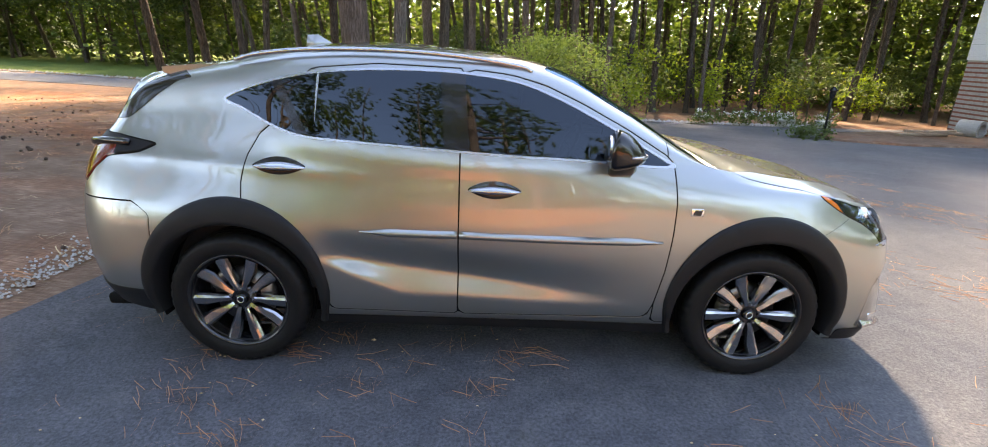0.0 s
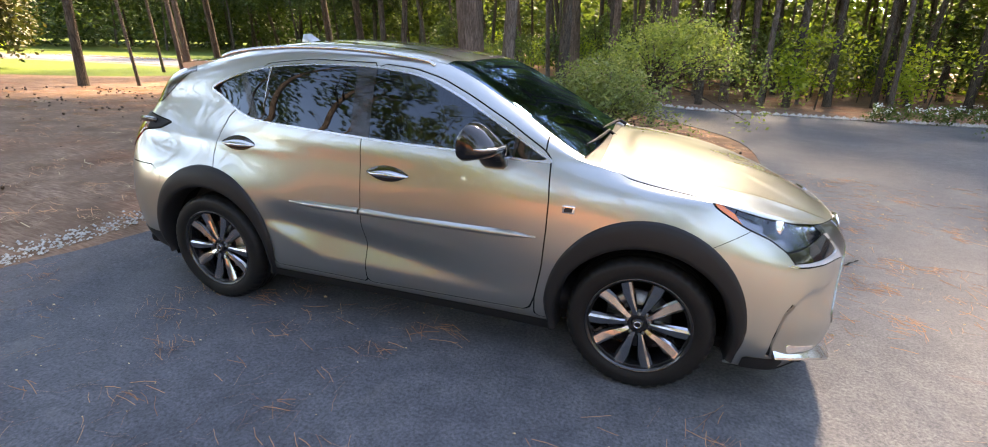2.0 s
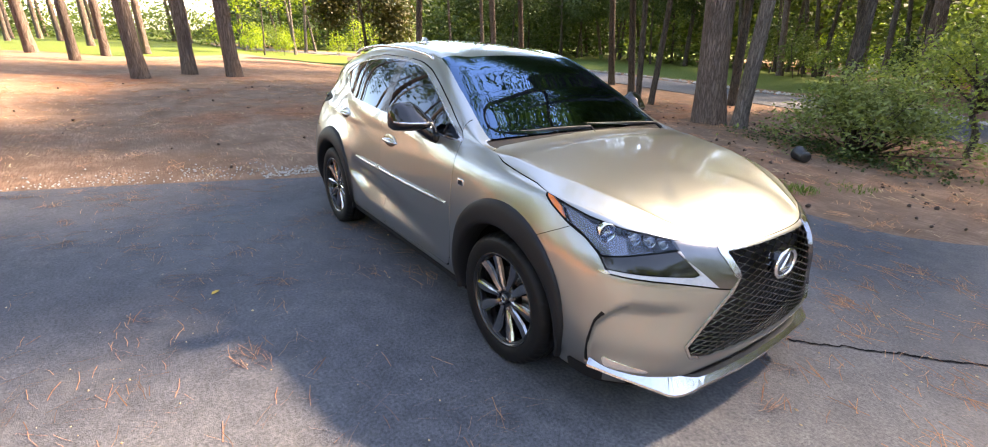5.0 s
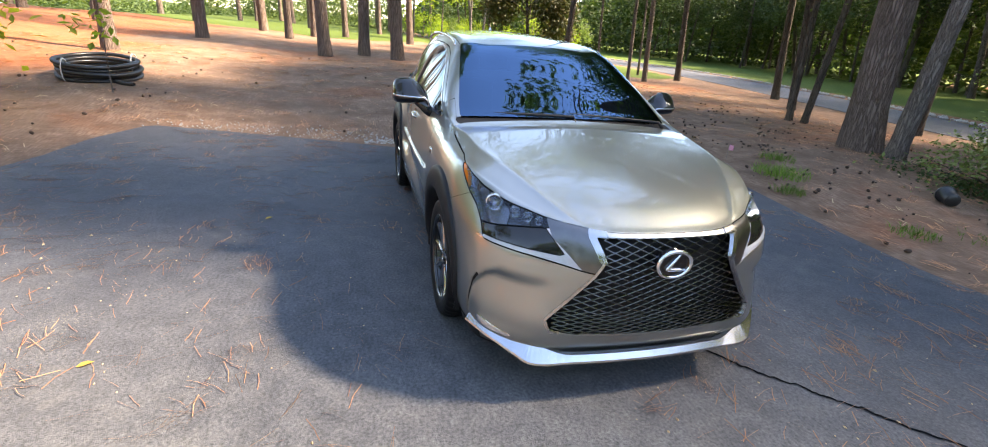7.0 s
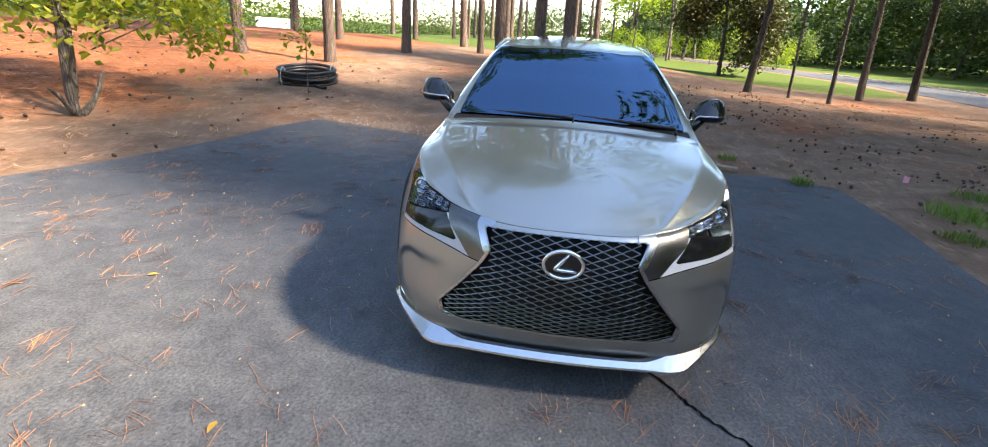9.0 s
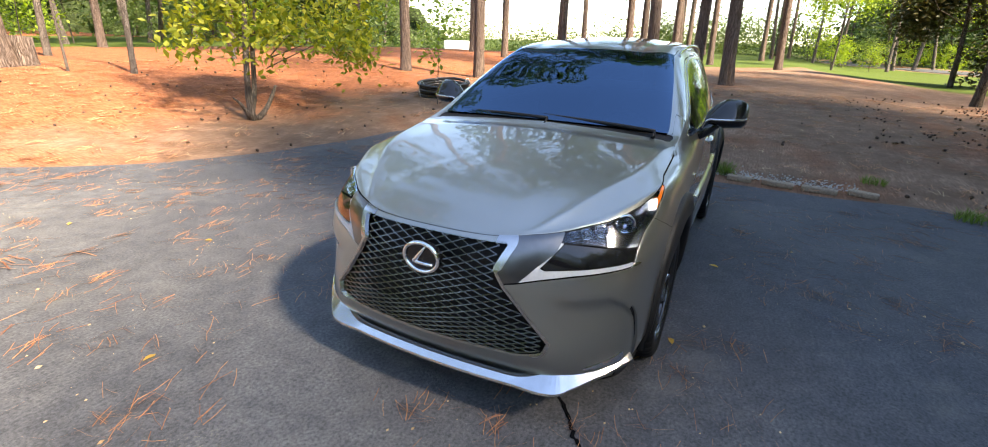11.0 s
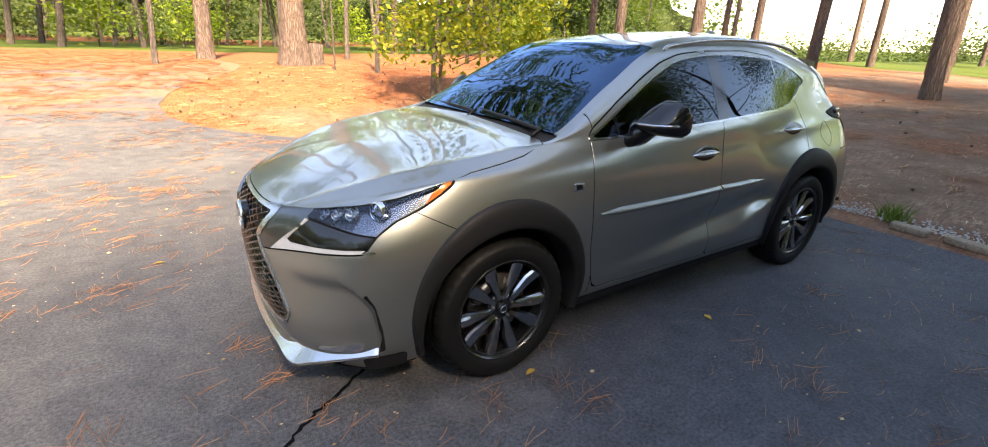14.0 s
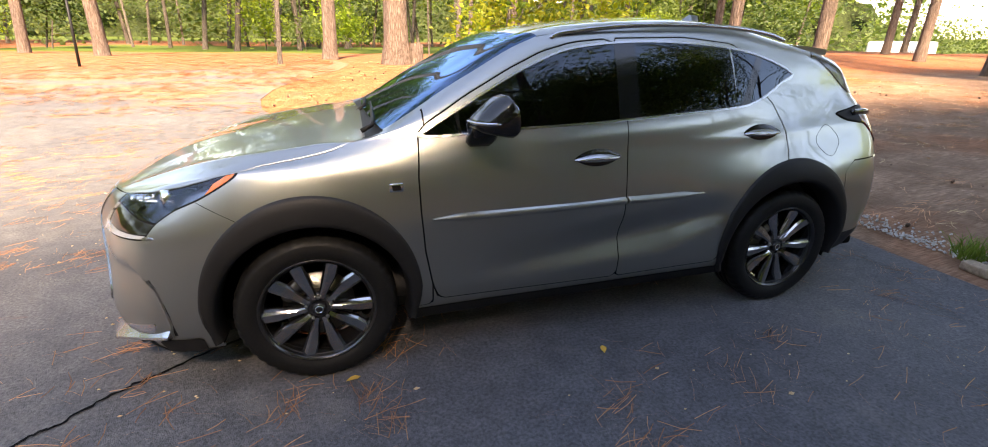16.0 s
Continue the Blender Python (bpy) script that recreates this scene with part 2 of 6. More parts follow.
    k.colour(k.mix(k.ramp(add, [(0.42, (0, 0, 0)), (0.58, (1, 1, 1))]), both, grass))
    k.set(Roughness=0.95, Specular_IOR_Level=0.1)
    k.bump(wv, 0.8, 0.02)
    return k.m


def m_bark(name, dark, light, plate=9.0):
    k = Mat(name)
    co = k.coord((1, 1, 0.13))
    vo = k.n("ShaderNodeTexVoronoi", feature="DISTANCE_TO_EDGE")
    vo.inputs["Scale"].default_value = plate
    wob = k.noise(co, 6.0, 5.0, 0.7)
    mxv = k.mix(None, co, wob, "LINEAR_LIGHT", 0.10)
    k.t.links.new(mxv.outputs[2], vo.inputs["Vector"])
    fine = k.noise(co, 45.0, 6.0, 0.7)
    tone = k.noise(co, 1.3, 4.0, 0.6)
    c = k.mix(None, k.ramp(vo, [(0.0, tuple(d * 0.8 for d in dark)), (0.09, tuple(d * .4 + l * .6 for d, l in zip(dark, light))), (0.34, light)]), k.ramp(fine, [(0.3, (0.62, 0.6, 0.6)), (0.7, (1.15, 1.15, 1.15))]), "MULTIPLY", 1.0)
    k.colour(k.mix(None, c, k.ramp(tone, [(0.35, (0.75, 0.75, 0.78)), (0.65, (1.1, 1.05, 1.0))]), "MULTIPLY", 1.0))
    k.set(Roughness=0.95, Specular_IOR_Level=0.1)
    bp = k.bump(k.ramp(vo, [(0.0, (0, 0, 0)), (0.22, (1, 1, 1))]), 0.9, 0.03)
    return k.m


def m_leaf(name, lo, hi, glow):
    """Leaves that let part of the light through; each leaf has its own tone."""
    k = Mat(name)
    t = k.t
    geo = k.n("ShaderNodeNewGeometry")
    ramp = k.n("ShaderNodeValToRGB")
    ramp.color_ramp.elements[0].color, ramp.color_ramp.elements[1].color = (*lo, 1), (*hi, 1)
    t.links.new(geo.outputs["Random Per Island"], ramp.inputs[0])
    oi = k.n("ShaderNodeObjectInfo")
    hue = k.n("ShaderNodeHueSaturation")
    mr = k.n("ShaderNodeMapRange")
    mr.inputs[3].default_value, mr.inputs[4].default_value = 0.75, 1.2
    t.links.new(oi.outputs["Random"], mr.inputs[0])
    t.links.new(mr.outputs[0], hue.inputs["Value"])
    t.links.new(ramp.outputs[0], hue.inputs["Color"])
    t.links.new(hue.outputs[0], k.b.inputs["Base Color"])
    k.set(Roughness=0.55, Specular_IOR_Level=0.3)
    tl = k.n("ShaderNodeBsdfTranslucent")
    br = k.n("ShaderNodeMix", data_type="RGBA", blend_type="MULTIPLY")
    br.inputs[0].default_value = 1.0
    br.inputs[7].default_value = (1.5, 1.6, 0.7, 1)
    t.links.new(hue.outputs[0], br.inputs[6])
    t.links.new(br.outputs[2], tl.inputs[0])
    mx = k.n("ShaderNodeMixShader")
    mx.inputs[0].default_value = glow
    t.links.new(k.b.outputs[0], mx.inputs[1])
    t.links.new(tl.outputs[0], mx.inputs[2])
    t.links.new(mx.outputs[0], t.nodes["Material Output"].inputs[0])
    return k.m


PAINT = m_paint()
GLOSS_BLACK = plain("gloss_black", (0.006, 0.006, 0.007), 0.08, 0.0, 0.1, 0, 20, 0.2)
PLASTIC = plain("black_plastic", (0.0105, 0.0105, 0.0115), 0.52, 0, 0, 0.15, 400)
RUBBER = plain("tyre_rubber", (0.0060, 0.0060, 0.0064), 0.56, 0, 0, 0.2, 90, 0.25)
CHROME = plain("chrome", (0.80, 0.81, 0.83), 0.09, 1.0, 0, 0, 30, 0.05)
TRIM_METAL = plain("dark_satin_trim", (0.42, 0.42, 0.43), 0.22, 1.0, 0.2, 0, 30, 0.05)
SATIN = plain("satin_silver", (0.47, 0.47, 0.49), 0.24, 1.0, 0.3, 0, 30, 0.05)
MACHINED = plain("machined_alloy", (0.37, 0.37, 0.375), 0.15, 1.0, 0.5, 0, 40, 0.08)
GUNMETAL = plain("gunmetal_paint", (0.030, 0.030, 0.032), 0.24, 0.7, 0.6, 0, 40, 0.1)
STEEL = plain("brake_steel", (0.20, 0.195, 0.19), 0.35, 1.0, 0, 0.1, 120, 0.2)
DARK = plain("dark_void", (0.008, 0.008, 0.008), 0.9)
GRILLE_DARK = plain("grille_black", (0.012, 0.012, 0.013), 0.5)
GRILLE_WIRE = plain("dark_chrome", (0.095, 0.095, 0.10), 0.20, 1.0, 0.3, 0, 40, 0.1)
LEATHER = plain("dark_red_leather", (0.065, 0.022, 0.020), 0.45, 0, 0, 0.1, 150)
TRIM_IN = plain("cabin_plastic", (0.018, 0.018, 0.020), 0.6, 0, 0, 0.1, 200)
# strong blue reflection tint and raised IOR paint a bluer, brighter mirrored sky
WIND_GLASS = m_glass("windscreen_glass", (0.045, 0.055, 0.06), 0, 2.3, (0.34, 0.60, 0.98))
SIDE_GLASS = m_glass("front_window_glass", (0.075, 0.08, 0.08), 0, 1.6)
DARK_GLASS = m_glass("privacy_glass", (0.006, 0.007, 0.008), 0, 1.62)
LAMP_GLASS = m_glass("lamp_glass", (0.93, 0.94, 0.96))
RED_GLASS = plain("tail_lamp_red", (0.12, 0.005, 0.005), 0.08, 0, 0.8, 0, 20)
AMBER = plain("amber_lens", (0.58, 0.115, 0.008), 0.12, 0, 0.8, 0, 150)
for dull, gloss in ((RUBBER, 0.20), (PLASTIC, 0.2), (DARK, 0.05), (GRILLE_DARK, 0.12)):
    dull.node_tree.nodes["Principled BSDF"].inputs["Specular IOR Level"].default_value = gloss
DAY_LENS = plain("pale_lamp_plastic", (0.42, 0.435, 0.46), 0.18, 0.0, 0.6, 0, 80, 0.06)
ASPHALT = m_asphalt()
GROUND = m_ground()
PINE_BARK = m_bark("pine_bark", (0.135, 0.100, 0.082), (0.225, 0.174, 0.146), 21.0)
GREY_BARK = m_bark("grey_bark", (0.13, 0.110, 0.094), (0.225, 0.193, 0.170), 26.0)
DARK_BARK = m_bark("dark_bark", (0.070, 0.060, 0.050), (0.145, 0.124, 0.104), 22.0)
LEAF = m_leaf("green_leaves", (0.055, 0.088, 0.030), (0.135, 0.175, 0.060), 0.45)
WEDGE = plain("smoked_chrome", (0.13, 0.13, 0.135), 0.28, 1.0, 0.4, 0, 30, 0.05)
REFLECTOR = plain("lamp_reflector", (0.13, 0.135, 0.15), 0.20, 1.0, 0.2, 0, 60, 0.15)
LEAF_BRIGHT = m_leaf("yellow_green_leaves", (0.13, 0.20, 0.025), (0.26, 0.31, 0.045), 0.5)
LEAF_DARK = m_leaf("dark_leaves", (0.025, 0.050, 0.014), (0.075, 0.105, 0.035), 0.3)
NEEDLE = m_leaf("pine_needles", (0.05, 0.085, 0.022), (0.12, 0.16, 0.045), 0.35)

# ---- ground, drive and road ----
def ground_z(x, y):
    u = max(0.0, -x - 2.2)
    back = 0.090 * u / (1 + u / 17.0) * (1 - 0.4 * S((y - 2.0) / 6.0)) + min(0.12, 0.05 * max(0.0, -y - 2.9)) * S((-x - 0.5) / 2.5)
    rise = 0.85 * S((-y - 4.6) / 8.6)
    bank = 0.20 * S((y - 3.2) / 2.2) * S((1.5 - x) / 3.0)
    away = -0.30 * S((y - 4.0) / 18.0) * S((x + 2.0) / 5.0)
    far = min(6.0, 0.02 * max(0.0, math.hypot(x, y) - 60))
    dip = -2.2 * S((-x - 29.0) / 9.0) * S((-y - 13.0) / 9.0)
    return (rise ** 3 + back ** 3 + bank ** 3) ** (1 / 3) + away + far + dip


def bumps(x, y):
    return 0.035 * (noise.noise((x * 0.5, y * 0.5, 0.3)) + 0.5 * noise.noise((x * 1.7, y * 1.7, 4.1)))


def sdpoly(px, py, poly):
    """Signed distance to a closed polygon, negative inside."""
    px, py = np.asarray(px, float), np.asarray(py, float)
    d = np.full(px.shape, 1e9)
    ins = np.zeros(px.shape, bool)
    m = len(poly)
    for i in range(m):
        ax, ay = poly[i][0], poly[i][1]
        bx, by = poly[(i + 1) % m][0], poly[(i + 1) % m][1]
        ex, ey = bx - ax, by - ay
        t = np.clip(((px - ax) * ex + (py - ay) * ey) / (ex * ex + ey * ey + 1e-12), 0, 1)
        d = np.minimum(d, np.hypot(px - ax - t * ex, py - ay - t * ey))
        c = (ay > py) != (by > py)
        with np.errstate(divide="ignore", invalid="ignore"):
            ins ^= c & (px < (bx - ax) * (py - ay) / (by - ay + 1e-12) + ax)
    return np.where(ins, -d, d)


class Skin:
    """A surface as loose polygons that can be cut along the zero lines of fields."""

    def __init__(self, V, N=None, U=None):
        self.V = [np.array(v, float) for v in V]
        self.N = [np.array(v, float) for v in N] if N is not None else [np.array((0, 0, 1.0))] * len(self.V)
        self.U = [np.array(v, float) for v in U] if U is not None else [np.array((0, 0.0))] * len(self.V)

    def split(self, faces, field):
        if not faces:
            return [], []
        f = field(np.array(self.V), np.array(self.U))
        f = list(np.where(np.abs(f) < 1e-6, 1e-6, f))
        cache = {}
        ins, out = [], []
        for q in faces:
            s = [f[i] <= 0 for i in q]
            if all(s):
                ins.append(q)
                continue
            if not any(s):
                out.append(q)
                continue
            a, b = [], []
            for k, i in enumerate(q):
                j = q[(k + 1) % len(q)]
                (a if s[k] else b).append(i)
                if s[k] != s[(k + 1) % len(q)]:
                    key = (min(i, j), max(i, j))
                    if key not in cache:
                        t = f[i] / (f[i] - f[j])
                        self.V.append(self.V[i] * (1 - t) + self.V[j] * t)
                        n = self.N[i] * (1 - t) + self.N[j] * t
                        self.N.append(n / (np.linalg.norm(n) + 1e-9))
                        self.U.append(self.U[i] * (1 - t) + self.U[j] * t)
                        f.append(0.0)
                        cache[key] = len(self.V) - 1
                    a.append(cache[key])
                    b.append(cache[key])
            if len(a) > 2:
                ins.append(tuple(a))
            if len(b) > 2:
                out.append(tuple(b))
        return ins, out

    def geo(self, faces, sink=0.0):
        idx, vs, ns = {}, [], []
        fs = []
        for q in faces:
            r = []
            for i in q:
                if i not in idx:
                    idx[i] = len(vs)
                    vs.append(tuple(self.V[i] - self.N[i] * sink))
                    ns.append(tuple(self.N[i]))
                r.append(idx[i])
            fs.append(tuple(r))
        return vs, fs, ns


def sheet(poly, step, lift, rim=0.03, fine=0.2):
    """A paved sheet over the ground inside an outline, with a low edge all round."""
    def axis(vals):
        lo, hi = min(vals) - step / 2, max(vals) + step / 2
        out = [lo]
        while out[-1] < hi:
            out.append(out[-1] + (fine if -6.5 < out[-1] < 5.5 else step))
        return out
    ax, ay = axis([p[0] for p in poly]), axis([p[1] for p in poly])
    nx, ny = len(ax) - 1, len(ay) - 1
    V = [(x, y, 0) for x in ax for y in ay]
    F = [(i * (ny + 1) + j, (i + 1) * (ny + 1) + j, (i + 1) * (ny + 1) + j + 1, i * (ny + 1) + j + 1) for i in range(nx) for j in range(ny)]
    sk = Skin(V)
    ins, _ = sk.split(F, lambda P, U: sdpoly(P[:, 0], P[:, 1], poly))
    vs, fs, _ = sk.geo(ins)
    vs = [(x, y, ground_z(x, y) + lift) for x, y, _ in vs]
    edges = {}
    for q in fs:
        for k in range(len(q)):
            e = (q[k], q[(k + 1) % len(q)])
            edges[e] = 1
    for (a, b) in list(edges):
        if (b, a) not in edges:
            n = len(vs)
            vs += [(vs[a][0], vs[a][1], vs[a][2] - rim - lift), (vs[b][0], vs[b][1], vs[b][2] - rim - lift)]
            fs.append((b, a, n, n + 1))
    return vs, fs


DRIVE = [(-3.50, -3.92), (-3.43, -2.85), (-3.25, -2.15), (-3.03, -1.3), (-2.88, -0.75), (-2.77, 0.0), (-2.73, 0.7), (-2.72, 1.4), (-2.70, 2.1), (-2.78, 2.7), (-2.78, 3.1), (-2.52, 3.72), (-1.8, 3.70), (-1.1, 3.66), (-0.3, 3.56), (0.6, 3.47), (1.3, 3.42), (1.9, 3.50), (2.30, 3.75), (2.64, 4.2), (2.87, 5.0),
         (2.97, 6.8), (2.80, 8.3), (2.1, 10.0), (0.9, 11.6), (-3, 12.7), (-8, 13.6), (-15, 14.8), (-24, 15.6), (-36, 14.0), (-70, 6.0), (-70, 10.5), (-36, 19.0), (-24, 20.0), (-15, 18.8), (-6, 16.9),
         (2, 15.2), (9, 14.6), (15, 15.4), (40, 16.0), (40, -24), (14, -24), (4, -22), (2.0, -20.0), (1.2, -16.0), (0.7, -13.5), (0.85, -11.9), (1.3, -11.1), (2.05, -10.15), (2.5, -9.2), (2.68, -8.4), (2.62, -7.7), (2.29, -7.0), (1.57, -6.3), (0.9, -5.82), (0.3, -5.45), (-0.4, -5.2), (-1.05, -4.97), (-1.8, -4.66), (-2.8, -4.30)]
LAWNS = [[(-70, 12), (-36, 20.4), (-24, 21.4), (-14, 20.0), (-6, 18.6), (-3, 22), (-10, 34), (-40, 60), (-90, 60)],
         [(-70, 5), (-36, 13), (-24, 14.6), (-17, 14), (-15.5, 11), (-19, 7), (-27, 3.5), (-60, 0)],
         [(-26, 2), (-24, -3), (-30, -14), (-34, -30), (-60, -60), (-90, 0), (-40, 6)],
         [(-30, -24), (-6, -27), (2, -26.5), (10, -27.5), (20, -30), (24, -60), (-60, -60)]]


def build_ground():
    axis = sorted(set([round(-28 + 0.5 * i, 2) for i in range(117)] + [round(-6.75 + 0.5 * i, 2) for i in range(26)] + [-2500, -1200, -600, -300, -170, -110, -80, -62, -50, -42, -36, -32] + [34, 38, 44, 54, 70, 90, 130, 200, 400, 900, 2500]))
    n = len(axis)
    V = []
    for x in axis:
        for y in axis:
            z = ground_z(x, y) + bumps(x, y)
            V.append([x, y, z])
    P = np.array(V)
    d = sdpoly(P[:, 0], P[:, 1], DRIVE)
    for k in range(len(V)):
        V[k][2] = ground_z(V[k][0], V[k][1]) - 0.06 if d[k] < -0.55 else ground_z(V[k][0], V[k][1]) + bumps(V[k][0], V[k][1]) * S(d[k] / 1.5) - (0.012 if d[k] < 0.6 else 0)
    F = [(i * n + j, (i + 1) * n + j, (i + 1) * n + j + 1, i * n + j + 1) for i in range(n - 1) for j in range(n - 1)]
    ob = part("ground", (V, F), GROUND, None, "rust-brown pine straw and bare soil under the pines, lawn beyond", kind="structure")
    lawn = np.zeros(len(V))
    for poly in LAWNS:
        dd = sdpoly(P[:, 0], P[:, 1], poly)
        lawn = np.maximum(lawn, np.clip(0.5 - dd / 3.0, 0, 1))
    far = np.hypot(P[:, 0], P[:, 1])
    lawn = np.maximum(lawn, np.clip((far - 70) / 20, 0, 1))
    at = ob.data.attributes.new("lawn", "FLOAT", "POINT")
    at.data.foreach_set("value", lawn.astype(np.float32))
    tagged(ob, category="ground")
    dr = part("drive", sheet(DRIVE, 0.8, 0.0, 0.05, 0.12), ASPHALT, None, "worn dark asphalt drive and parking pad with fallen pine needles", smooth=False, kind="structure")
    tagged(dr, category="driveway")


build_ground()

# ---- the car: its skin ----
# Feature lines of one half, from the sill up to the centre line; each runs from the nose's middle round the side to the tail's middle.
SILL = [(2.19, 0, .20), (2.18, .30, .20), (2.14, .57, .205), (2.03, .73, .21), (1.90, .81, .21), (1.62, .83, .22), (1.33, .84, .22), (1.0, .83, .22), (.55, .825, .225),
        (0, .825, .225), (-.55, .825, .225), (-1.0, .83, .23), (-1.33, .84, .24), (-1.70, .84, .26), (-2.0, .77, .29), (-2.18, .55, .30), (-2.24, .28, .30), (-2.25, 0, .30)]
LOW = [(2.285, 0, .335), (2.27, .30, .335), (2.225, .565, .34), (2.09, .765, .35), (1.92, .85, .36), (1.62, .885, .36), (1.33, .895, .36), (1.0, .882, .35), (.55, .875, .345),
       (0, .875, .345), (-.55, .875, .345), (-1.0, .882, .35), (-1.33, .892, .37), (-1.70, .885, .39), (-2.03, .81, .41), (-2.23, .57, .43), (-2.31, .28, .43), (-2.32, 0, .43)]
MID = [(2.305, 0, .54), (2.292, .30, .54), (2.215, .53, .545), (2.09, .735, .55), (1.93, .845, .56), (1.62, .90, .57), (1.33, .912, .57), (1.0, .90, .56), (.55, .892, .555),
       (0, .890, .555), (-.55, .888, .555), (-1.0, .895, .56), (-1.33, .91, .58), (-1.70, .895, .60), (-2.06, .815, .60), (-2.24, .58, .61), (-2.31, .28, .61), (-2.32, 0, .61)]
WIDE = [(2.300, 0, .725), (2.282, .30, .728), (2.195, .49, .735), (2.085, .68, .75), (1.93, .815, .765), (1.62, .892, .79), (1.33, .912, .80), (1.0, .905, .78), (.55, .905, .765),
        (0, .902, .76), (-.55, .885, .76), (-1.0, .882, .79), (-1.33, .898, .81), (-1.70, .865, .83), (-2.06, .78, .84), (-2.22, .57, .85), (-2.28, .28, .85), (-2.285, 0, .85)]
SHOULDER = [(2.25, 0, .830), (2.230, .28, .833), (2.150, .475, .845), (2.02, .635, .870), (1.87, .745, .915), (1.62, .835, .965), (1.33, .868, .985), (1.0, .878, .985), (.55, .882, .985),
            (0, .872, .995), (-.55, .848, 1.01), (-1.0, .806, 1.04), (-1.33, .79, 1.055), (-1.70, .735, 1.07), (-2.03, .70, 1.05), (-2.16, .54, 1.05), (-2.21, .28, 1.05), (-2.22, 0, 1.05)]
BELT = [(2.19, 0, .868), (2.165, .27, .870), (2.08, .45, .888), (1.955, .595, .925), (1.81, .705, .968), (1.62, .785, 1.010), (1.33, .800, 1.050), (1.0, .802, 1.108), (.55, .826, 1.150),
        (0, .828, 1.170), (-.55, .806, 1.192), (-1.0, .758, 1.225), (-1.36, .69, 1.27), (-1.70, .635, 1.26), (-1.95, .585, 1.24), (-2.05, .47, 1.22), (-2.09, .26, 1.20), (-2.10, 0, 1.20)]
RAIL = [(2.08, 0, .925), (2.05, .24, .930), (1.955, .40, .952), (1.83, .52, .985), (1.69, .605, 1.020), (1.52, .665, 1.052), (1.27, .705, 1.088), (1.0, .752, 1.128), (.585, .690, 1.345),
        (.13, .610, 1.530), (-.55, .592, 1.575), (-1.0, .585, 1.560), (-1.40, .568, 1.500), (-1.68, .545, 1.45), (-1.87, .515, 1.40), (-1.93, .43, 1.42), (-1.95, .24, 1.44), (-1.955, 0, 1.445)]
CROWN = [(1.92, 0, .985), (1.88, .17, .990), (1.80, .27, 1.008), (1.70, .35, 1.028), (1.58, .40, 1.050), (1.43, .43, 1.078), (1.24, .45, 1.108), (1.03, .46, 1.142), (.63, .41, 1.372),
         (.20, .36, 1.568), (-.5, .34, 1.642), (-1.0, .33, 1.626), (-1.38, .32, 1.555), (-1.64, .30, 1.51), (-1.78, .28, 1.48), (-1.84, .24, 1.475), (-1.86, .13, 1.475), (-1.865, 0, 1.475)]
SPINE = [(1.75, 0, 1.030), (1.70, 0, 1.038), (1.64, 0, 1.048), (1.56, 0, 1.062), (1.46, 0, 1.080), (1.34, 0, 1.098), (1.20, 0, 1.120), (1.045, 0, 1.148), (.65, 0, 1.380),
         (.22, 0, 1.580), (-.48, 0, 1.660), (-1.0, 0, 1.644), (-1.36, 0, 1.586), (-1.60, 0, 1.53), (-1.72, 0, 1.505), (-1.77, 0, 1.495), (-1.79, 0, 1.493), (-1.80, 0, 1.492)]
WHEEL_X, HUB_Z, ARCH = 1.33, 0.352, 0.435


def spline_w(t):
    t2, t3 = t * t, t * t * t
    return 0.5 * np.array((-t + 2 * t2 - t3, 2 - 5 * t2 + 3 * t3, t + 4 * t2 - 3 * t3, -t2 + t3))


def car_skin(nu=10, nv=12):
    net = np.array([SILL, LOW, MID, WIDE, SHOULDER, BELT, RAIL, CROWN, SPINE], float)
    flip = np.array((1, -1, 1.0))
    rows = []
    for r in net:
        p = np.vstack([[r[1] * flip], r, [r[-2] * flip]])
        line = []
        for i in range(17):
            for k in range(nu):
                line.append(spline_w(k / nu) @ p[i:i + 4])
        line.append(r[-1])
        rows.append(line)
    rows = np.array(rows)
    ext = np.concatenate([[2 * rows[0] - rows[1]], rows, [rows[-2] * flip]])
    grid, us = [], []
    for i in range(8):
        for k in range(nv):
            grid.append(np.tensordot(spline_w(k / nv), ext[i:i + 4], 1))
            us.append(i + k / nv)
    grid.append(rows[-1])
    us.append(8.0)
    G = np.array(grid)
    X, Z = G[:, :, 0], G[:, :, 2]
    # the pressed wedge low in the doors
    zl = 0.610 - 0.120 * (X + 0.86)
    sm = lambda t: np.clip(t, 0, 1) ** 2 * (3 - 2 * np.clip(t, 0, 1))
    fade = sm((X + 0.95) / 0.25) * sm((0.80 - X) / 1.1)
    tall = np.interp(X, [-0.86, -0.48, -0.22, 0.69], [0.03, 0.14, 0.105, 0.035])
    G[:, :, 1] -= 0.042 * fade * sm((zl + 0.17 - Z) / 0.16) * (1 - np.clip((zl - Z) / tall, 0, 1)) * (G[:, :, 1] > 0.5)
    # the shoulder ridge that runs from the rear door into the tail lamp
    zr = 1.035 + 0.045 * np.clip(-X - 1.0, 0, 1)
    G[:, :, 1] += 0.016 * np.exp(-np.abs(Z - zr) / 0.045) * sm((-0.35 - X) / 0.8) * sm((2.08 + X) / 0.2) * (G[:, :, 1] > 0.45)
    # the recessed cheek of the bumper, with a step round its outer corner
    UU, ZZ = np.broadcast_to(np.arange(G.shape[1])[None, :] / nu, X.shape), Z * 3
    cheek = [(1.0, 1.95), (2.6, 1.89), (3.2, 1.91), (3.53, 1.82), (3.85, 1.60), (3.95, 1.2), (3.98, .78), (1.0, .78)]
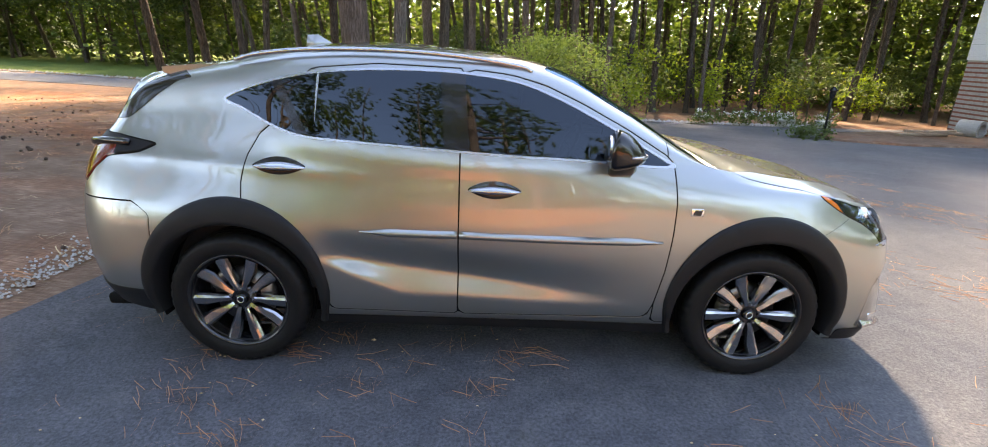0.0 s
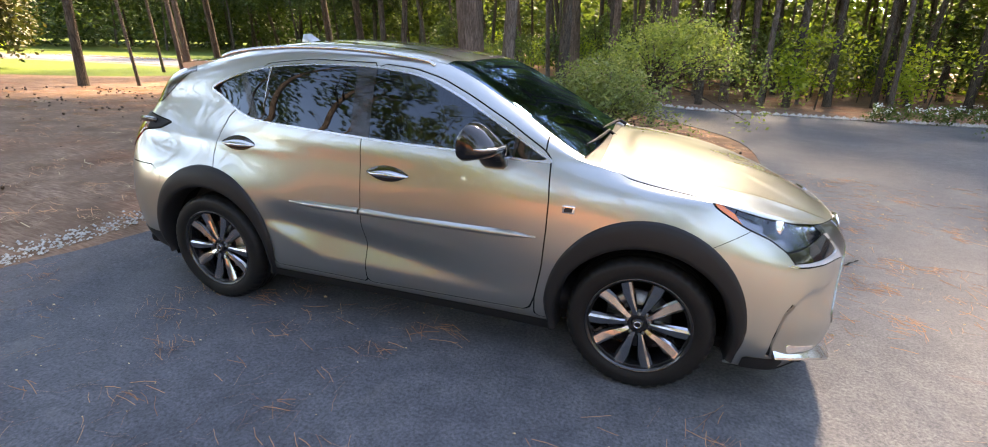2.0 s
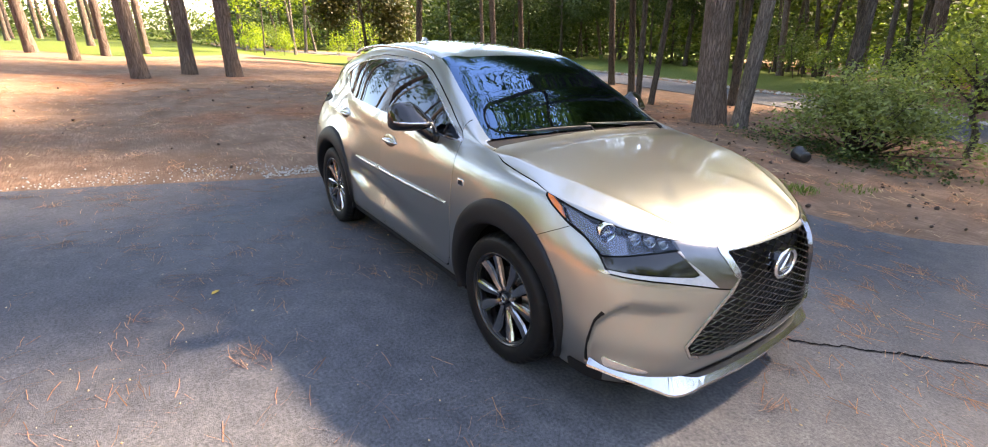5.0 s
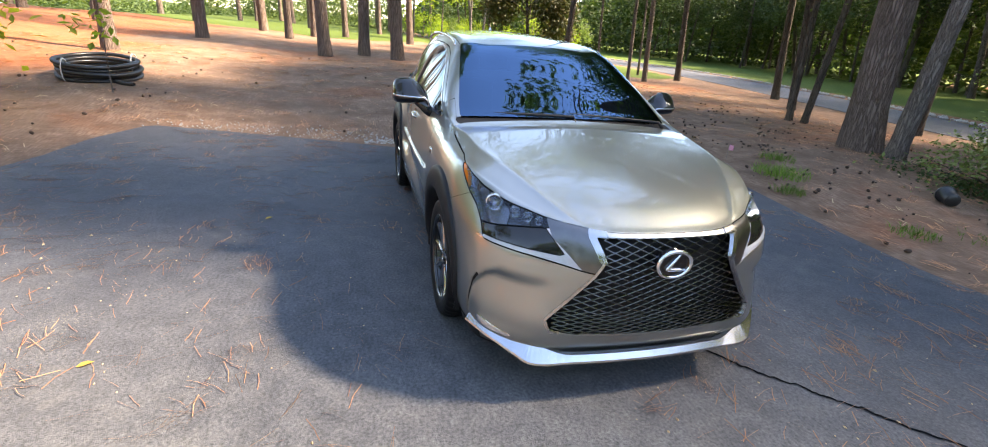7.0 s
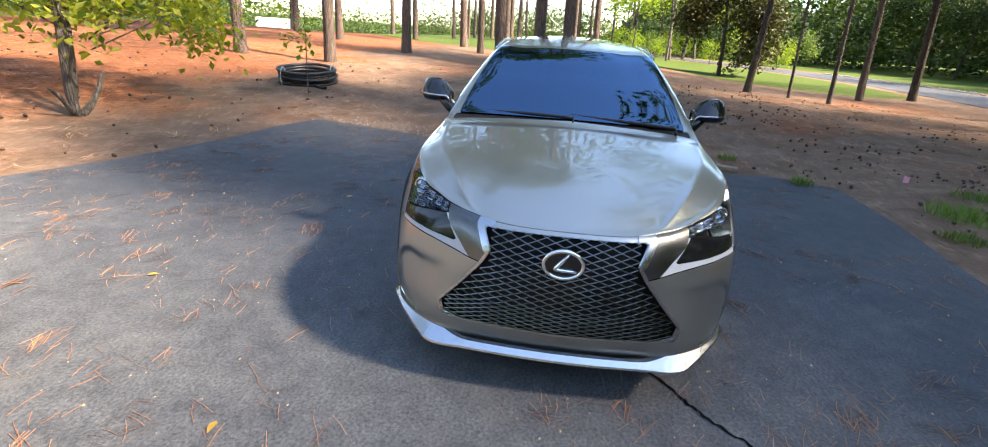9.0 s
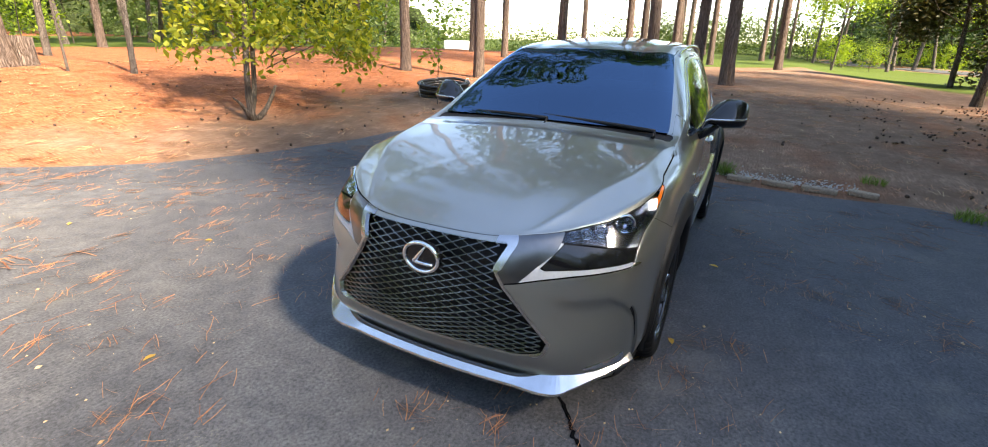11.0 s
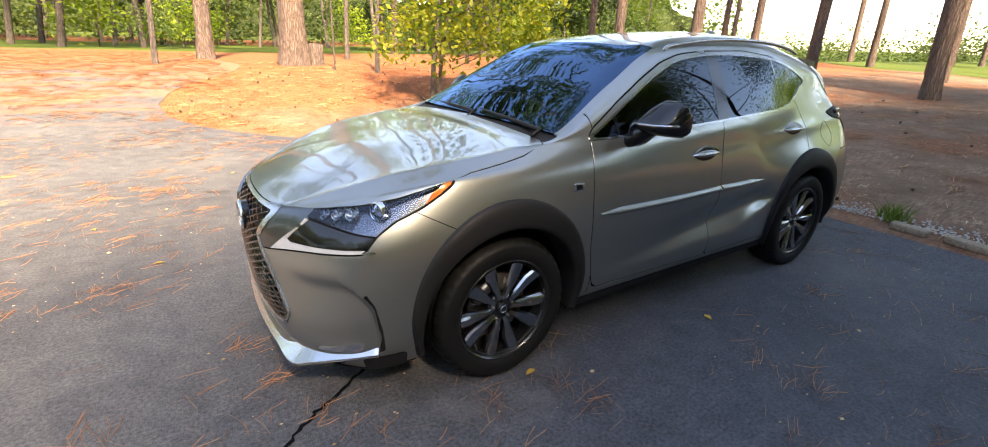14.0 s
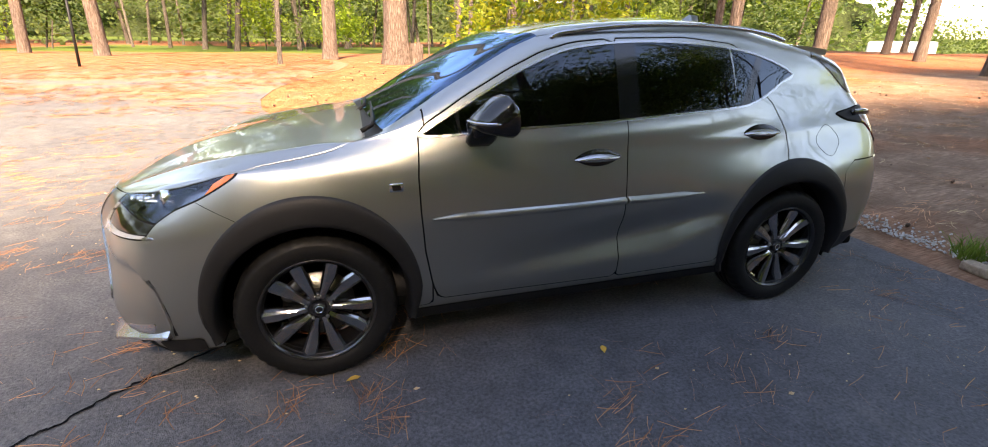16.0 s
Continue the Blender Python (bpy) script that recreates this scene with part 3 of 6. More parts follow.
    G[:, :, 0] -= 0.036 * sm(-sdpoly(UU, ZZ, cheek) / 0.16) * sm((UU - 1.9) / 1.2) * sm((ZZ - .84) / .3)
    # the two creases that run down the hood to the grille's corners
    VV = np.broadcast_to(np.array(us)[:, None], X.shape)
    ridge = np.interp(UU, [1.75, 2.3, 2.9, 3.6, 4.7, 5.6, 6.7], [4.75, 5.2, 5.5, 5.7, 5.76, 5.7, 5.72])
    G[:, :, 2] += (0.014 * np.exp(-np.abs(VV - ridge) / 0.30) - 0.004) * sm((UU - 1.5) / .6) * sm((6.8 - UU) / .7) * sm((VV - 4.5) / .3) * sm((7.6 - VV) / .8)
    du = np.gradient(G, axis=1)
    du[:, 0, 0] = du[:, 0, 2] = 0
    du[:, -1, 0] = du[:, -1, 2] = 0
    dv = np.gradient(G, axis=0)
    dv[-1] *= np.array((0, 1, 0))
    N = np.cross(du, dv)
    N /= np.linalg.norm(N, axis=2, keepdims=True) + 1e-9
    if N[20, 90, 1] < 0:
        N = -N
    nvv, nuu = G.shape[:2]
    V = G.reshape(-1, 3)
    U = np.array([(j / nu, us[i]) for i in range(nvv) for j in range(nuu)])
    F = [(i * nuu + j, (i + 1) * nuu + j, (i + 1) * nuu + j + 1, i * nuu + j + 1) for i in range(nvv - 1) for j in range(nuu - 1)]
    a, b, c = V[F[3000][0]], V[F[3000][1]], V[F[3000][2]]
    if np.cross(b - a, c - a) @ N.reshape(-1, 3)[F[3000][0]] < 0:
        F = [tuple(reversed(f)) for f in F]
    return Skin(V, N.reshape(-1, 3), U), F


def panel(name, skin, faces, material, parent, label="", sides=("l", "r"), sink=0.0, thick=0.0):
    """The cut-out faces as one mesh (both halves), or as one mesh a side; returns the objects."""
    if not faces:
        return []
    vs, fs, ns = skin.geo(faces, sink)
    if thick:
        edges = {}
        for q in fs:
            for k in range(len(q)):
                edges[(q[k], q[(k + 1) % len(q)])] = 1
        rim = [(a, b) for a, b in edges if (b, a) not in edges]
        low = {}
        for e in rim:
            for i in e:
                if i not in low:
                    low[i] = len(vs)
                    vs.append(tuple(np.array(vs[i]) - np.array(ns[i]) * thick))
                    ns.append(ns[i])
        fs = fs + [(b, a, low[a], low[b]) for a, b in rim]
    halves = {"l": (vs, fs, ns), "r": ([(x, -y, z) for x, y, z in vs], [tuple(reversed(f)) for f in fs], [(x, -y, z) for x, y, z in ns])}
    made = []
    for s in ([sides] if sides == "both" else sides):
        if s == "both":
            a, b = halves["l"], halves["r"]
            n = len(a[0])
            v, f, nn = a[0] + b[0], a[1] + [tuple(i + n for i in q) for q in b[1]], a[2] + b[2]
        else:
            v, f, nn = halves[s]
        ob = part(name, (v, f), material, parent, label)
        ob.data.normals_split_custom_set_from_vertices([Vector(q) for q in nn])
        made.append(ob)
    return made


def xz(poly):
    return lambda P, U: sdpoly(P[:, 0], P[:, 2], poly)


def closed(points, n=6):
    return [tuple(p) for p in curve(points, n, True)]


DLO = [(-1.38, 1.352), (-1.20, 1.426), (-.95, 1.485), (-.63, 1.512), (-.27, 1.512), (.03, 1.482), (.20, 1.432), (.38, 1.355), (.60, 1.243), (.80, 1.134), (.825, 1.122),
       (.70, 1.122), (.40, 1.140), (.05, 1.150), (-.30, 1.166), (-.67, 1.183), (-.93, 1.196), (-1.04, 1.215), (-1.15, 1.253), (-1.30, 1.322)]


def build_car():
    car = thing("car", "silver metallic five-door crossover parked on the asphalt pad", "car")
    sk, F = car_skin()
    V0 = np.array(sk.V)
    sk.F0 = list(F)
    cut = sk.split
    r_f = lambda P, U: np.maximum(np.hypot(P[:, 0] - WHEEL_X, P[:, 2] - HUB_Z) - ARCH, 0.5 - P[:, 1])
    r_r = lambda P, U: np.maximum(np.hypot(P[:, 0] + WHEEL_X, P[:, 2] - HUB_Z) - ARCH, 0.5 - P[:, 1])
    _, F = cut(F, r_f)
    _, F = cut(F, r_r)
    gaps = []

    def take(faces, field, gap=0.0040):
        a, rest = cut(faces, lambda P, U: field(P, U) + gap)
        mid, b = cut(rest, lambda P, U: field(P, U) - gap)
        gaps.extend(mid)
        return a, b

    up = lambda lo, hi: (lambda P, U: np.maximum(lo - U[:, 1], U[:, 1] - hi))
    # glass house
    wind, F = cut(F, lambda P, U: np.maximum.reduce([7.06 - U[:, 0], U[:, 0] - 8.91, 6.13 - U[:, 1]]))
    cowl, F = cut(F, lambda P, U: np.maximum.reduce([6.80 + 0.10 * (U[:, 1] - 6) - U[:, 0], U[:, 0] - 7.07, 5.95 - U[:, 1]]))
    side_zone = lambda P, U: np.maximum.reduce([4.4 - U[:, 1], U[:, 1] - 6.4, 6.9 - U[:, 0], U[:, 0] - 13.5])
    zone, F = cut(F, side_zone)
    dlo = closed(DLO, 4)
    glass, zone = cut(zone, xz(dlo))
    chrome, zone = cut(zone, lambda P, U: sdpoly(P[:, 0], P[:, 2], dlo) - 0.010)
    F = F + zone
    back, F = cut(F, lambda P, U: np.maximum.reduce([5.12 - U[:, 1], U[:, 1] - 5.92, 14.15 - U[:, 0]]))
    panel("windscreen", sk, wind, WIND_GLASS, car, "raked windscreen mirroring sky and trees", "both")
    panel("cowl", sk, cowl, PLASTIC, car, "black plastic cowl below the windscreen", "both", 0.012)
    frames = panel("window_trim", sk, chrome, TRIM_METAL, car, "bright metal window surround", ("l", "r"), -0.004, 0.006)
    panel("rear_window", sk, back, DARK_GLASS, car, "black tinted rear window", "both")
    pillar = lambda a, b: (lambda P, U: np.maximum(a - P[:, 0] - 0.10 * (P[:, 2] - 1.2), P[:, 0] - b + 0.10 * (P[:, 2] - 1.2)))
    bp, glass = cut(glass, pillar(-0.285, -0.165))
    dv, glass = cut(glass, lambda P, U: np.abs(P[:, 0] + 1.035 + 0.62 * (P[:, 2] - 1.30)) - 0.028)
    db, glass = cut(glass, lambda P, U: np.abs(P[:, 0] + 0.925 - 0.03 * (P[:, 2] - 1.2)) - 0.006)
    sb, glass = cut(glass, lambda P, U: np.abs(P[:, 0] - 0.655) - 0.012)
    panel("pillar_cover", sk, bp, GLOSS_BLACK, car, "gloss black pillar cover", ("l", "r"), -0.001)
    panel("pillar_cover", sk, dv, GLOSS_BLACK, car, "", ("l", "r"), -0.001)
    panel("window_bar", sk, db, SATIN, car, "", ("l", "r"), -0.002)
    panel("window_bar", sk, sb, GLOSS_BLACK, car, "", ("l", "r"), -0.002)
    g1, rest = cut(glass, lambda P, U: -0.2 - P[:, 0])
    g1b, g1a = cut(g1, lambda P, U: 0.655 - P[:, 0])
    g2, g3 = cut(rest, lambda P, U: -1.035 - 0.62 * (P[:, 2] - 1.30) - P[:, 0])
    panel("front_window", sk, g1a, SIDE_GLASS, car, "lightly tinted front side window", ("l", "r"))
    panel("corner_window", sk, g1b, SIDE_GLASS, car, "small fixed corner window", ("l", "r"))
    panel("rear_side_window", sk, g2, DARK_GLASS, car, "dark privacy glass mirroring the trees", ("l", "r"))
    panel("quarter_window", sk, g3, DARK_GLASS, car, "small dark quarter window", ("l", "r"))
    # hood
    EDGE_U = [0, 1.0, 1.75, 2.5, 3.0, 3.6, 4.3, 4.7, 5.1, 5.5, 6.0, 6.45, 6.62, 6.8, 7.2]
    EDGE_V = [4.43, 4.43, 4.50, 4.40, 4.38, 4.20, 4.14, 4.26, 4.55, 4.92, 4.97, 5.0, 5.35, 6.1, 6.4]
    edge = lambda P, U: np.interp(U[:, 0], EDGE_U, EDGE_V) - U[:, 1]
    top, F = cut(F, lambda P, U: np.maximum(4.0 - U[:, 1], U[:, 0] - 7.2))
    hood, top = take(top, lambda P, U: 0.11 * np.maximum(edge(P, U), 4.0 * (U[:, 0] - 6.82 - 0.10 * (U[:, 1] - 6))), 0.0055)
    F = F + top
    # grille, lamps and vents
    gr = [(-.2, .836), (.362, .836), (.322, .742), (.365, .668), (.462, .545), (.553, .440), (.537, .392), (.45, .370), (0, .360), (-.2, .360)]
    nose, F = cut(F, lambda P, U: U[:, 0] - 3.2)
    field_g = lambda P, U: sdpoly(P[:, 1], P[:, 2], gr)
    hole, nose = cut(nose, field_g)
    rim, nose = cut(nose, lambda P, U: np.maximum.reduce([field_g(P, U) - np.where(P[:, 2] > .735, .030, .011), 0.31 - P[:, 1], 0.38 - P[:, 2]]))
    F = F + nose
    panel("grille_surround", sk, rim, TRIM_METAL, car, "bright chrome edge of the spindle grille", ("l", "r"), -0.006, 0.02)
    lamp_poly = [(5.16, .996), (5.0, .968), (4.62, .905), (4.29, .862), (4.05, .812), (3.90, .760), (3.88, .745), (2.63, .722), (1.55, .687), (1.20, .680), (.95, .738), (1.15, .79), (1.35, .846), (1.45, .87), (1.6, 1.1), (5.45, 1.1)]
    zone, F = cut(F, lambda P, U: np.maximum.reduce([U[:, 0] - 5.6, .9 - U[:, 0], 2.2 - U[:, 1], U[:, 1] - 5.0]))
    lamp, zone = take(zone, lambda P, U: 0.25 * sdpoly(U[:, 0], P[:, 2] * 4, [(u, z * 4) for u, z in lamp_poly]))
    F = F + zone
    fog_poly = [(3.66, .565), (3.80, .580), (3.93, .53), (4.01, .42), (4.02, .30), (3.90, .285), (3.86, .40), (3.78, .51)]
    zone, F = cut(F, lambda P, U: np.maximum.reduce([U[:, 0] - 4.5, 2.5 - U[:, 0], U[:, 1] - 3.2]))
    vent, zone = cut(zone, lambda P, U: 0.3 * sdpoly(U[:, 0], P[:, 2] * 3, [(u, z * 3) for u, z in fog_poly]))
    F = F + zone
    panel("bumper_vent", sk, vent, GRILLE_DARK, car, "black vertical slot in the front bumper", ("l", "r"), 0.012)
    # lower black sill and valances
    low, F = cut(F, lambda P, U: np.where(P[:, 0] > 1.6, P[:, 2] - 0.215, np.where(P[:, 0] < -1.6, P[:, 2] - 0.40, P[:, 2] - 0.285)) + 0 * U[:, 0])
    # tail lamps
    tl = [(-1.72, 1.125), (-1.95, 1.160), (-2.30, 1.165), (-2.30, .90), (-2.10, .93), (-2.04, 1.00), (-1.97, 1.06), (-1.80, 1.085)]
    zone, F = cut(F, lambda P, U: np.maximum.reduce([12.8 - U[:, 0], 2.9 - U[:, 1], U[:, 1] - 4.95]))
    tail, zone = take(zone, lambda P, U: np.maximum(sdpoly(P[:, 0], P[:, 2], tl), 0.42 - P[:, 1]))
    F = F + zone
    # doors
    d_top = [(.80, 1.168), (.60, 1.285), (.38, 1.395), (.20, 1.472), (.03, 1.515), (-.20, 1.536)]
    front = [(-.205, .315), (.45, .325), (.775, .33), (.805, .42), (.835, .60), (.848, .80), (.850, .95), (.835, 1.13)] + d_top + [(-.205, 1.536)]
    zone, F = cut(F, lambda P, U: np.maximum.reduce([6.6 - U[:, 0], U[:, 0] - 13.9, U[:, 1] - 6.3]))
    door_f, zone = take(zone, xz(front))
    rear = [(-.205, .315), (-.205, 1.536), (-.63, 1.545), (-.95, 1.515), (-1.08, 1.40), (-1.11, 1.27), (-1.19, 1.20), (-1.245, 1.10), (-1.268, .98), (-1.258, .86), (-1.20, .80), (-1.05, .74), (-.93, .60), (-.875, .45), (-.86, .325)]
    door_r, zone = take(zone, xz(rear))
    F = F + zone
    # front fender and bumpers, hatch, roof
    fender, F = take(F, lambda P, U: np.maximum.reduce([0.805 - P[:, 0], U[:, 1] - 6.02, P[:, 0] - 1.57 - np.maximum(0, P[:, 2] - .80) * 1.9, 0.30 - P[:, 2]]))
    bump, F = cut(F, lambda P, U: np.maximum(1.2 - P[:, 0], U[:, 1] - 5.1))
    hatch, F = take(F, lambda P, U: 0.15 * np.maximum.reduce([14.35 - U[:, 0], U[:, 1] - 6.0, 0.66 / 0.15 * 0 + (0.70 - P[:, 2]) / 0.15]))
    rbump, F = take(F, lambda P, U: np.maximum(P[:, 0] + 1.72 + np.maximum(0, P[:, 2] - .80) * 1.4, P[:, 2] - 0.86))
    roof, F = take(F, lambda P, U: 0.2 * np.maximum.reduce([6.12 - U[:, 1], 8.90 - U[:, 0], U[:, 0] - 15.5]), 0.0015)
    panel("hood", sk, hood, PAINT, car, "long creased bonnet panel", "both", 0, 0.012)
    panel("fender", sk, fender, PAINT, car, "", ("l", "r"), 0, 0.012)
    panel("front_bumper", sk, bump, PAINT, car, "deep sculpted front bumper", "both", 0, 0.012)
    panel("roof", sk, roof, PAINT, car, "", "both", 0, 0.01)
    panel("tailgate", sk, hatch, PAINT, car, "", "both", 0, 0.01)
    panel("rear_bumper", sk, rbump, PAINT, car, "", "both", 0, 0.012)
    panel("body_side", sk, F, PAINT, car, "rear quarter, pillars and sills in silver paint", ("l", "r"), 0, 0.01)
    dfl, dfr = panel("front_door", sk, door_f, PAINT, car, "front door with a pressed lower wedge", ("l", "r"), 0, 0.012)
    drl, drr = panel("rear_door", sk, door_r, PAINT, car, "rear door cut round the wheel arch", ("l", "r"), 0, 0.012)
    panel("lower_cladding", sk, low, PLASTIC, car, "black plastic along the sills", "both", -0.006, 0.01)
    panel("panel_gap", sk, gaps, DARK, car, "", "both", 0.004)
    trim, tail = cut(tail, lambda P, U: np.minimum(-1.93 - P[:, 0], 1.128 - P[:, 2]))
    panel("tail_lamp_trim", sk, trim, GRILLE_DARK, car, "black pointed surround of the tail lamp", ("l", "r"), -0.007, 0.03)
    ax = panel("tail_lamp", sk, tail, RED_GLASS, car, "dark red pointed tail lamp", ("l", "r"), -0.006, 0.03)
    bm = bmesh.new()
    idx = [bm.verts.new(v) for v in V0]
    nuu = 171
    for i in range(len(V0) // nuu - 1):
        for j in range(nuu - 1):
            bm.faces.new((idx[i * nuu + j], idx[(i + 1) * nuu + j], idx[(i + 1) * nuu + j + 1], idx[i * nuu + j + 1]))
    from mathutils.bvhtree import BVHTree
    tree = BVHTree.FromBMesh(bm)
    bm.free()

    def side(x, z):
        """The skin's half width at a place of the side view."""
        h = tree.ray_cast(Vector((x, 2.0, z)), Vector((0, -1, 0)))
        return h[0].y if h[0] else 0.85

    def nose_x(y, z):
        h = tree.ray_cast(Vector((4.0, y, z)), Vector((-1, 0, 0)))
        return h[0].x if h[0] else 2.1

    return car, sk, lamp, dict(fl=dfl, fr=dfr, rl=drl, rr=drr), side, nose_x


CAR, CSKIN, LAMP_FACES, DOORS, SIDE_Y, NOSE_X = build_car()

# ---- the car: wheels, lamps, grille and fittings ----
def two_tone(ob, second, test):
    """A second material on the faces that the test picks."""
    ob.data.materials.append(second)
    for p in ob.data.polygons:
        if test(p):
            p.material_index = 1


def make_wheel():
    """Built about its own centre, outer face towards +y; returns the wheel part."""
    barrel = revolve([(.238, .098), (.232, .070), (.224, .030), (.218, -.030), (.222, -.085), (.238, -.10)], 64)
    wheel = part("wheel", barrel, GUNMETAL, CAR, "dark alloy wheel with ten faceted spokes and a black tyre")
    tread = [(.3560, .078), (.3585, .068), (.3585, .046), (.350, .044), (.350, .036), (.3590, .034), (.3595, .005), (.351, .003), (.351, -.005), (.3595, -.007), (.3590, -.034), (.350, -.036), (.350, -.044), (.3585, -.046), (.3585, -.068), (.3560, -.078)]
    prof = [(.232, .085), (.246, .101), (.256, .1075), (.262, .1085), (.266, .1125), (.300, .1165), (.325, .1145), (.330, .1125), (.341, .106), (.350, .094)] + tread + [(.350, -.094), (.335, -.108), (.30, -.114), (.262, -.108), (.232, -.085)]
    vs, fs = revolve(prof, 132)
    n = len(prof)
    for i in range(132):
        for k in range(7, n - 7):
            x, y, z = vs[i * n + k]
            r = math.hypot(x, z)
            cut = 0.0
            if (k in (8, 9, 10, 11) or k >= n - 10) and i % 3 == 0:
                cut = 0.007
            if k in (14, 15) and (i + 1) % 3 == 0 or k in (18, 19) and (i + 2) % 3 == 0:
                cut = 0.004
            vs[i * n + k] = (x * (r - cut) / r, y, z * (r - cut) / r)
    vs = [(x, y * (1 + 0.05 * S((-z - .30) / .05)), max(z, -HUB_Z + 0.001)) for x, y, z in vs]
    part("tyre", (vs, fs), RUBBER, wheel, "black road tyre with worn tread")
    part("rim_lip", revolve([(.240, .092), (.2475, .1045), (.2555, .1100), (.2590, .1085), (.2600, .1000), (.252, .096)], 72), GUNMETAL, wheel, "slim gunmetal rim edge")
    for i in range(5):
        for sgn in (-1, 1):
            a = math.pi / 2 + math.pi + 2 * math.pi * i / 5 + sgn * 0.300
            a0 = math.pi / 2 + math.pi + 2 * math.pi * i / 5 + sgn * 0.34
            V, F = [], []
            rs = [.050, .085, .130, .182, .230, .2490]
            wd = [.0160, .0185, .0255, .0330, .0335, .0250]
            hy = [.074, .080, .082, .084, .090, .095]
            for r, w, h in zip(rs, wd, hy):
                t = (r - .05) / .199
                ang = a0 + (a - a0) * t - sgn * 0.05 * math.sin(math.pi * t)
                c = Vector((math.cos(ang), 0, math.sin(ang))) * r
                tan = Vector((-math.sin(ang), 0, math.cos(ang)))
                skew = sgn * w * 0.35
                for off, hh in ((-w, h - .012), (-w * .72, h - .001), (skew, h + .004), (w * .72, h - .003), (w, h - .014), (w * .8, h - .045), (-w * .8, h - .045)):
                    p = c + tan * off
                    V.append((p.x, hh, p.z))
            for k in range(len(rs) - 1):
                for m in range(7):
                    m2 = (m + 1) % 7
                    F.append((k * 7 + m, k * 7 + m2, (k + 1) * 7 + m2, (k + 1) * 7 + m))
            sp = part("spoke", (V, F), GUNMETAL, wheel, smooth=False)
            two_tone(sp, MACHINED, lambda p: (p.index % 7) in (0, 1, 2))
    part("hub_disc", revolve([(0.0, .060), (.030, .066), (.062, .070), (.074, .064), (.080, .040), (.082, .0)], 40), GUNMETAL, wheel)
    part("hub_cap", revolve([(0.0, .0865), (.022, .0865), (.0285, .084), (.031, .072), (.031, .06)], 32), GLOSS_BLACK, wheel, "small black hub cap with a bright oval badge")
    part("hub_badge", revolve([(.0145, .0868), (.0155, .0885), (.018, .0885), (.019, .0868)], 24), CHROME, wheel)
    for i in range(5):
        a = math.pi / 2 + 2 * math.pi * i / 5
        part("lug_nut", moved(revolve([(0, .019), (.005, .019), (.0085, .014), (.009, 0)], 6), pose(.057 * math.cos(a), .066, .057 * math.sin(a))), STEEL, wheel)
    part("brake_disc", revolve([(.06, .030), (.075, .022), (.160, .022), (.160, .0), (.06, .0)], 56), STEEL, wheel, "bare steel brake disc")
    cal = []
    for k in range(9):
        a = radians(20 + 6.5 * k)
        cal.append((.145 * math.cos(a), .045, .145 * math.sin(a)))
    part("brake_caliper", tube(cal, [.018] + [.026] * 7 + [.018], 10, True, 1.2), STEEL, wheel, "grey brake caliper")
    valve = part("valve_stem", tube([(.215 * math.cos(1.2), .075, .215 * math.sin(1.2)), (.200 * math.cos(1.2), .088, .200 * math.sin(1.2))], .004, 6), PLASTIC, wheel)
    return wheel


def build_wheels():
    w = make_wheel()
    for x, s, turn in ((WHEEL_X, 1, 0), (-WHEEL_X, 1, 33), (WHEEL_X, -1, 0), (-WHEEL_X, -1, -21)):
        at = pose(x, s * 0.775, HUB_Z, 0, 0, 0 if s > 0 else 180)
        if w.parent and not w.get("placed"):
            w.matrix_basis = at
            w["placed"] = 1
        else:
            ob = copy_thing(w, at)


def arch_trim(cx, lo, hi):
    V, F = [], []
    steps = 64
    for i in range(steps + 1):
        a = radians(lo + (hi - lo) * i / steps)
        ro = 0.478 + 0.077 * max(0, math.sin(a)) ** 1.6
        if math.sin(a) < 0.15:
            ro = 0.478 - 0.02 * S((0.15 - math.sin(a)) / 0.3)
        for r, dy in ((.408, -.10), (.420, .000), (.428, .013), (.445, .018), (.445 * .4 + ro * .6, .019), (ro - .012, .017), (ro - .003, .011), (ro, -.004)):
            x, z = cx + r * math.cos(a), HUB_Z + r * math.sin(a)
            y = SIDE_Y(x if abs(x - cx) < 0.49 else cx + 0.49 * (1 if x > cx else -1), max(z, 0.30))
            V.append((x, y + dy, z))
    for i in range(steps):
        for k in range(7):
            F.append((i * 8 + k, i * 8 + k + 1, (i + 1) * 8 + k + 1, (i + 1) * 8 + k))
    return V, F


def build_fittings():
    for cx, lo, hi in ((WHEEL_X, -13, 194), (-WHEEL_X, -13, 192)):
        g = arch_trim(cx, lo, hi)
        part("arch_cladding", g, PLASTIC, CAR, "matt black wheel-arch cladding")
        part("arch_cladding", flipped(g), PLASTIC, CAR, "matt black wheel-arch cladding")
        ring = [(cx + .43 * math.cos(radians(a)), HUB_Z + .43 * math.sin(radians(a))) for a in range(-16, 197, 4)]
        V = [(x, y, z) for x, z in ring for y in (.84, .46)] + [(cx, .46, HUB_Z)]
        F = [(2 * i, 2 * i + 1, 2 * i + 3, 2 * i + 2) for i in range(len(ring) - 1)] + [(2 * i + 1, len(V) - 1, 2 * i + 3) for i in range(len(ring) - 1)]
        part("wheel_well", (V, F), DARK, CAR)
        part("wheel_well", flipped((V, F)), DARK, CAR)
    part("underbody", join(box(-2.12, -.74, .235, 2.10, .74, .30, .02), box(-.85, -.80, .20, .85, .80, .30, .02)), DARK, CAR, "dark underbody")
    # mouldings and handles on the doors
    for key, s in (("fl", 1), ("fr", -1), ("rl", 1), ("rr", -1)):
        x0, x1 = ((.800, -.200) if key[0] == "f" else (-.212, -.690))
        n = 26
        V, F = [], []
        for i in range(n + 1):
            t = i / n
            x = x0 + (x1 - x0) * t
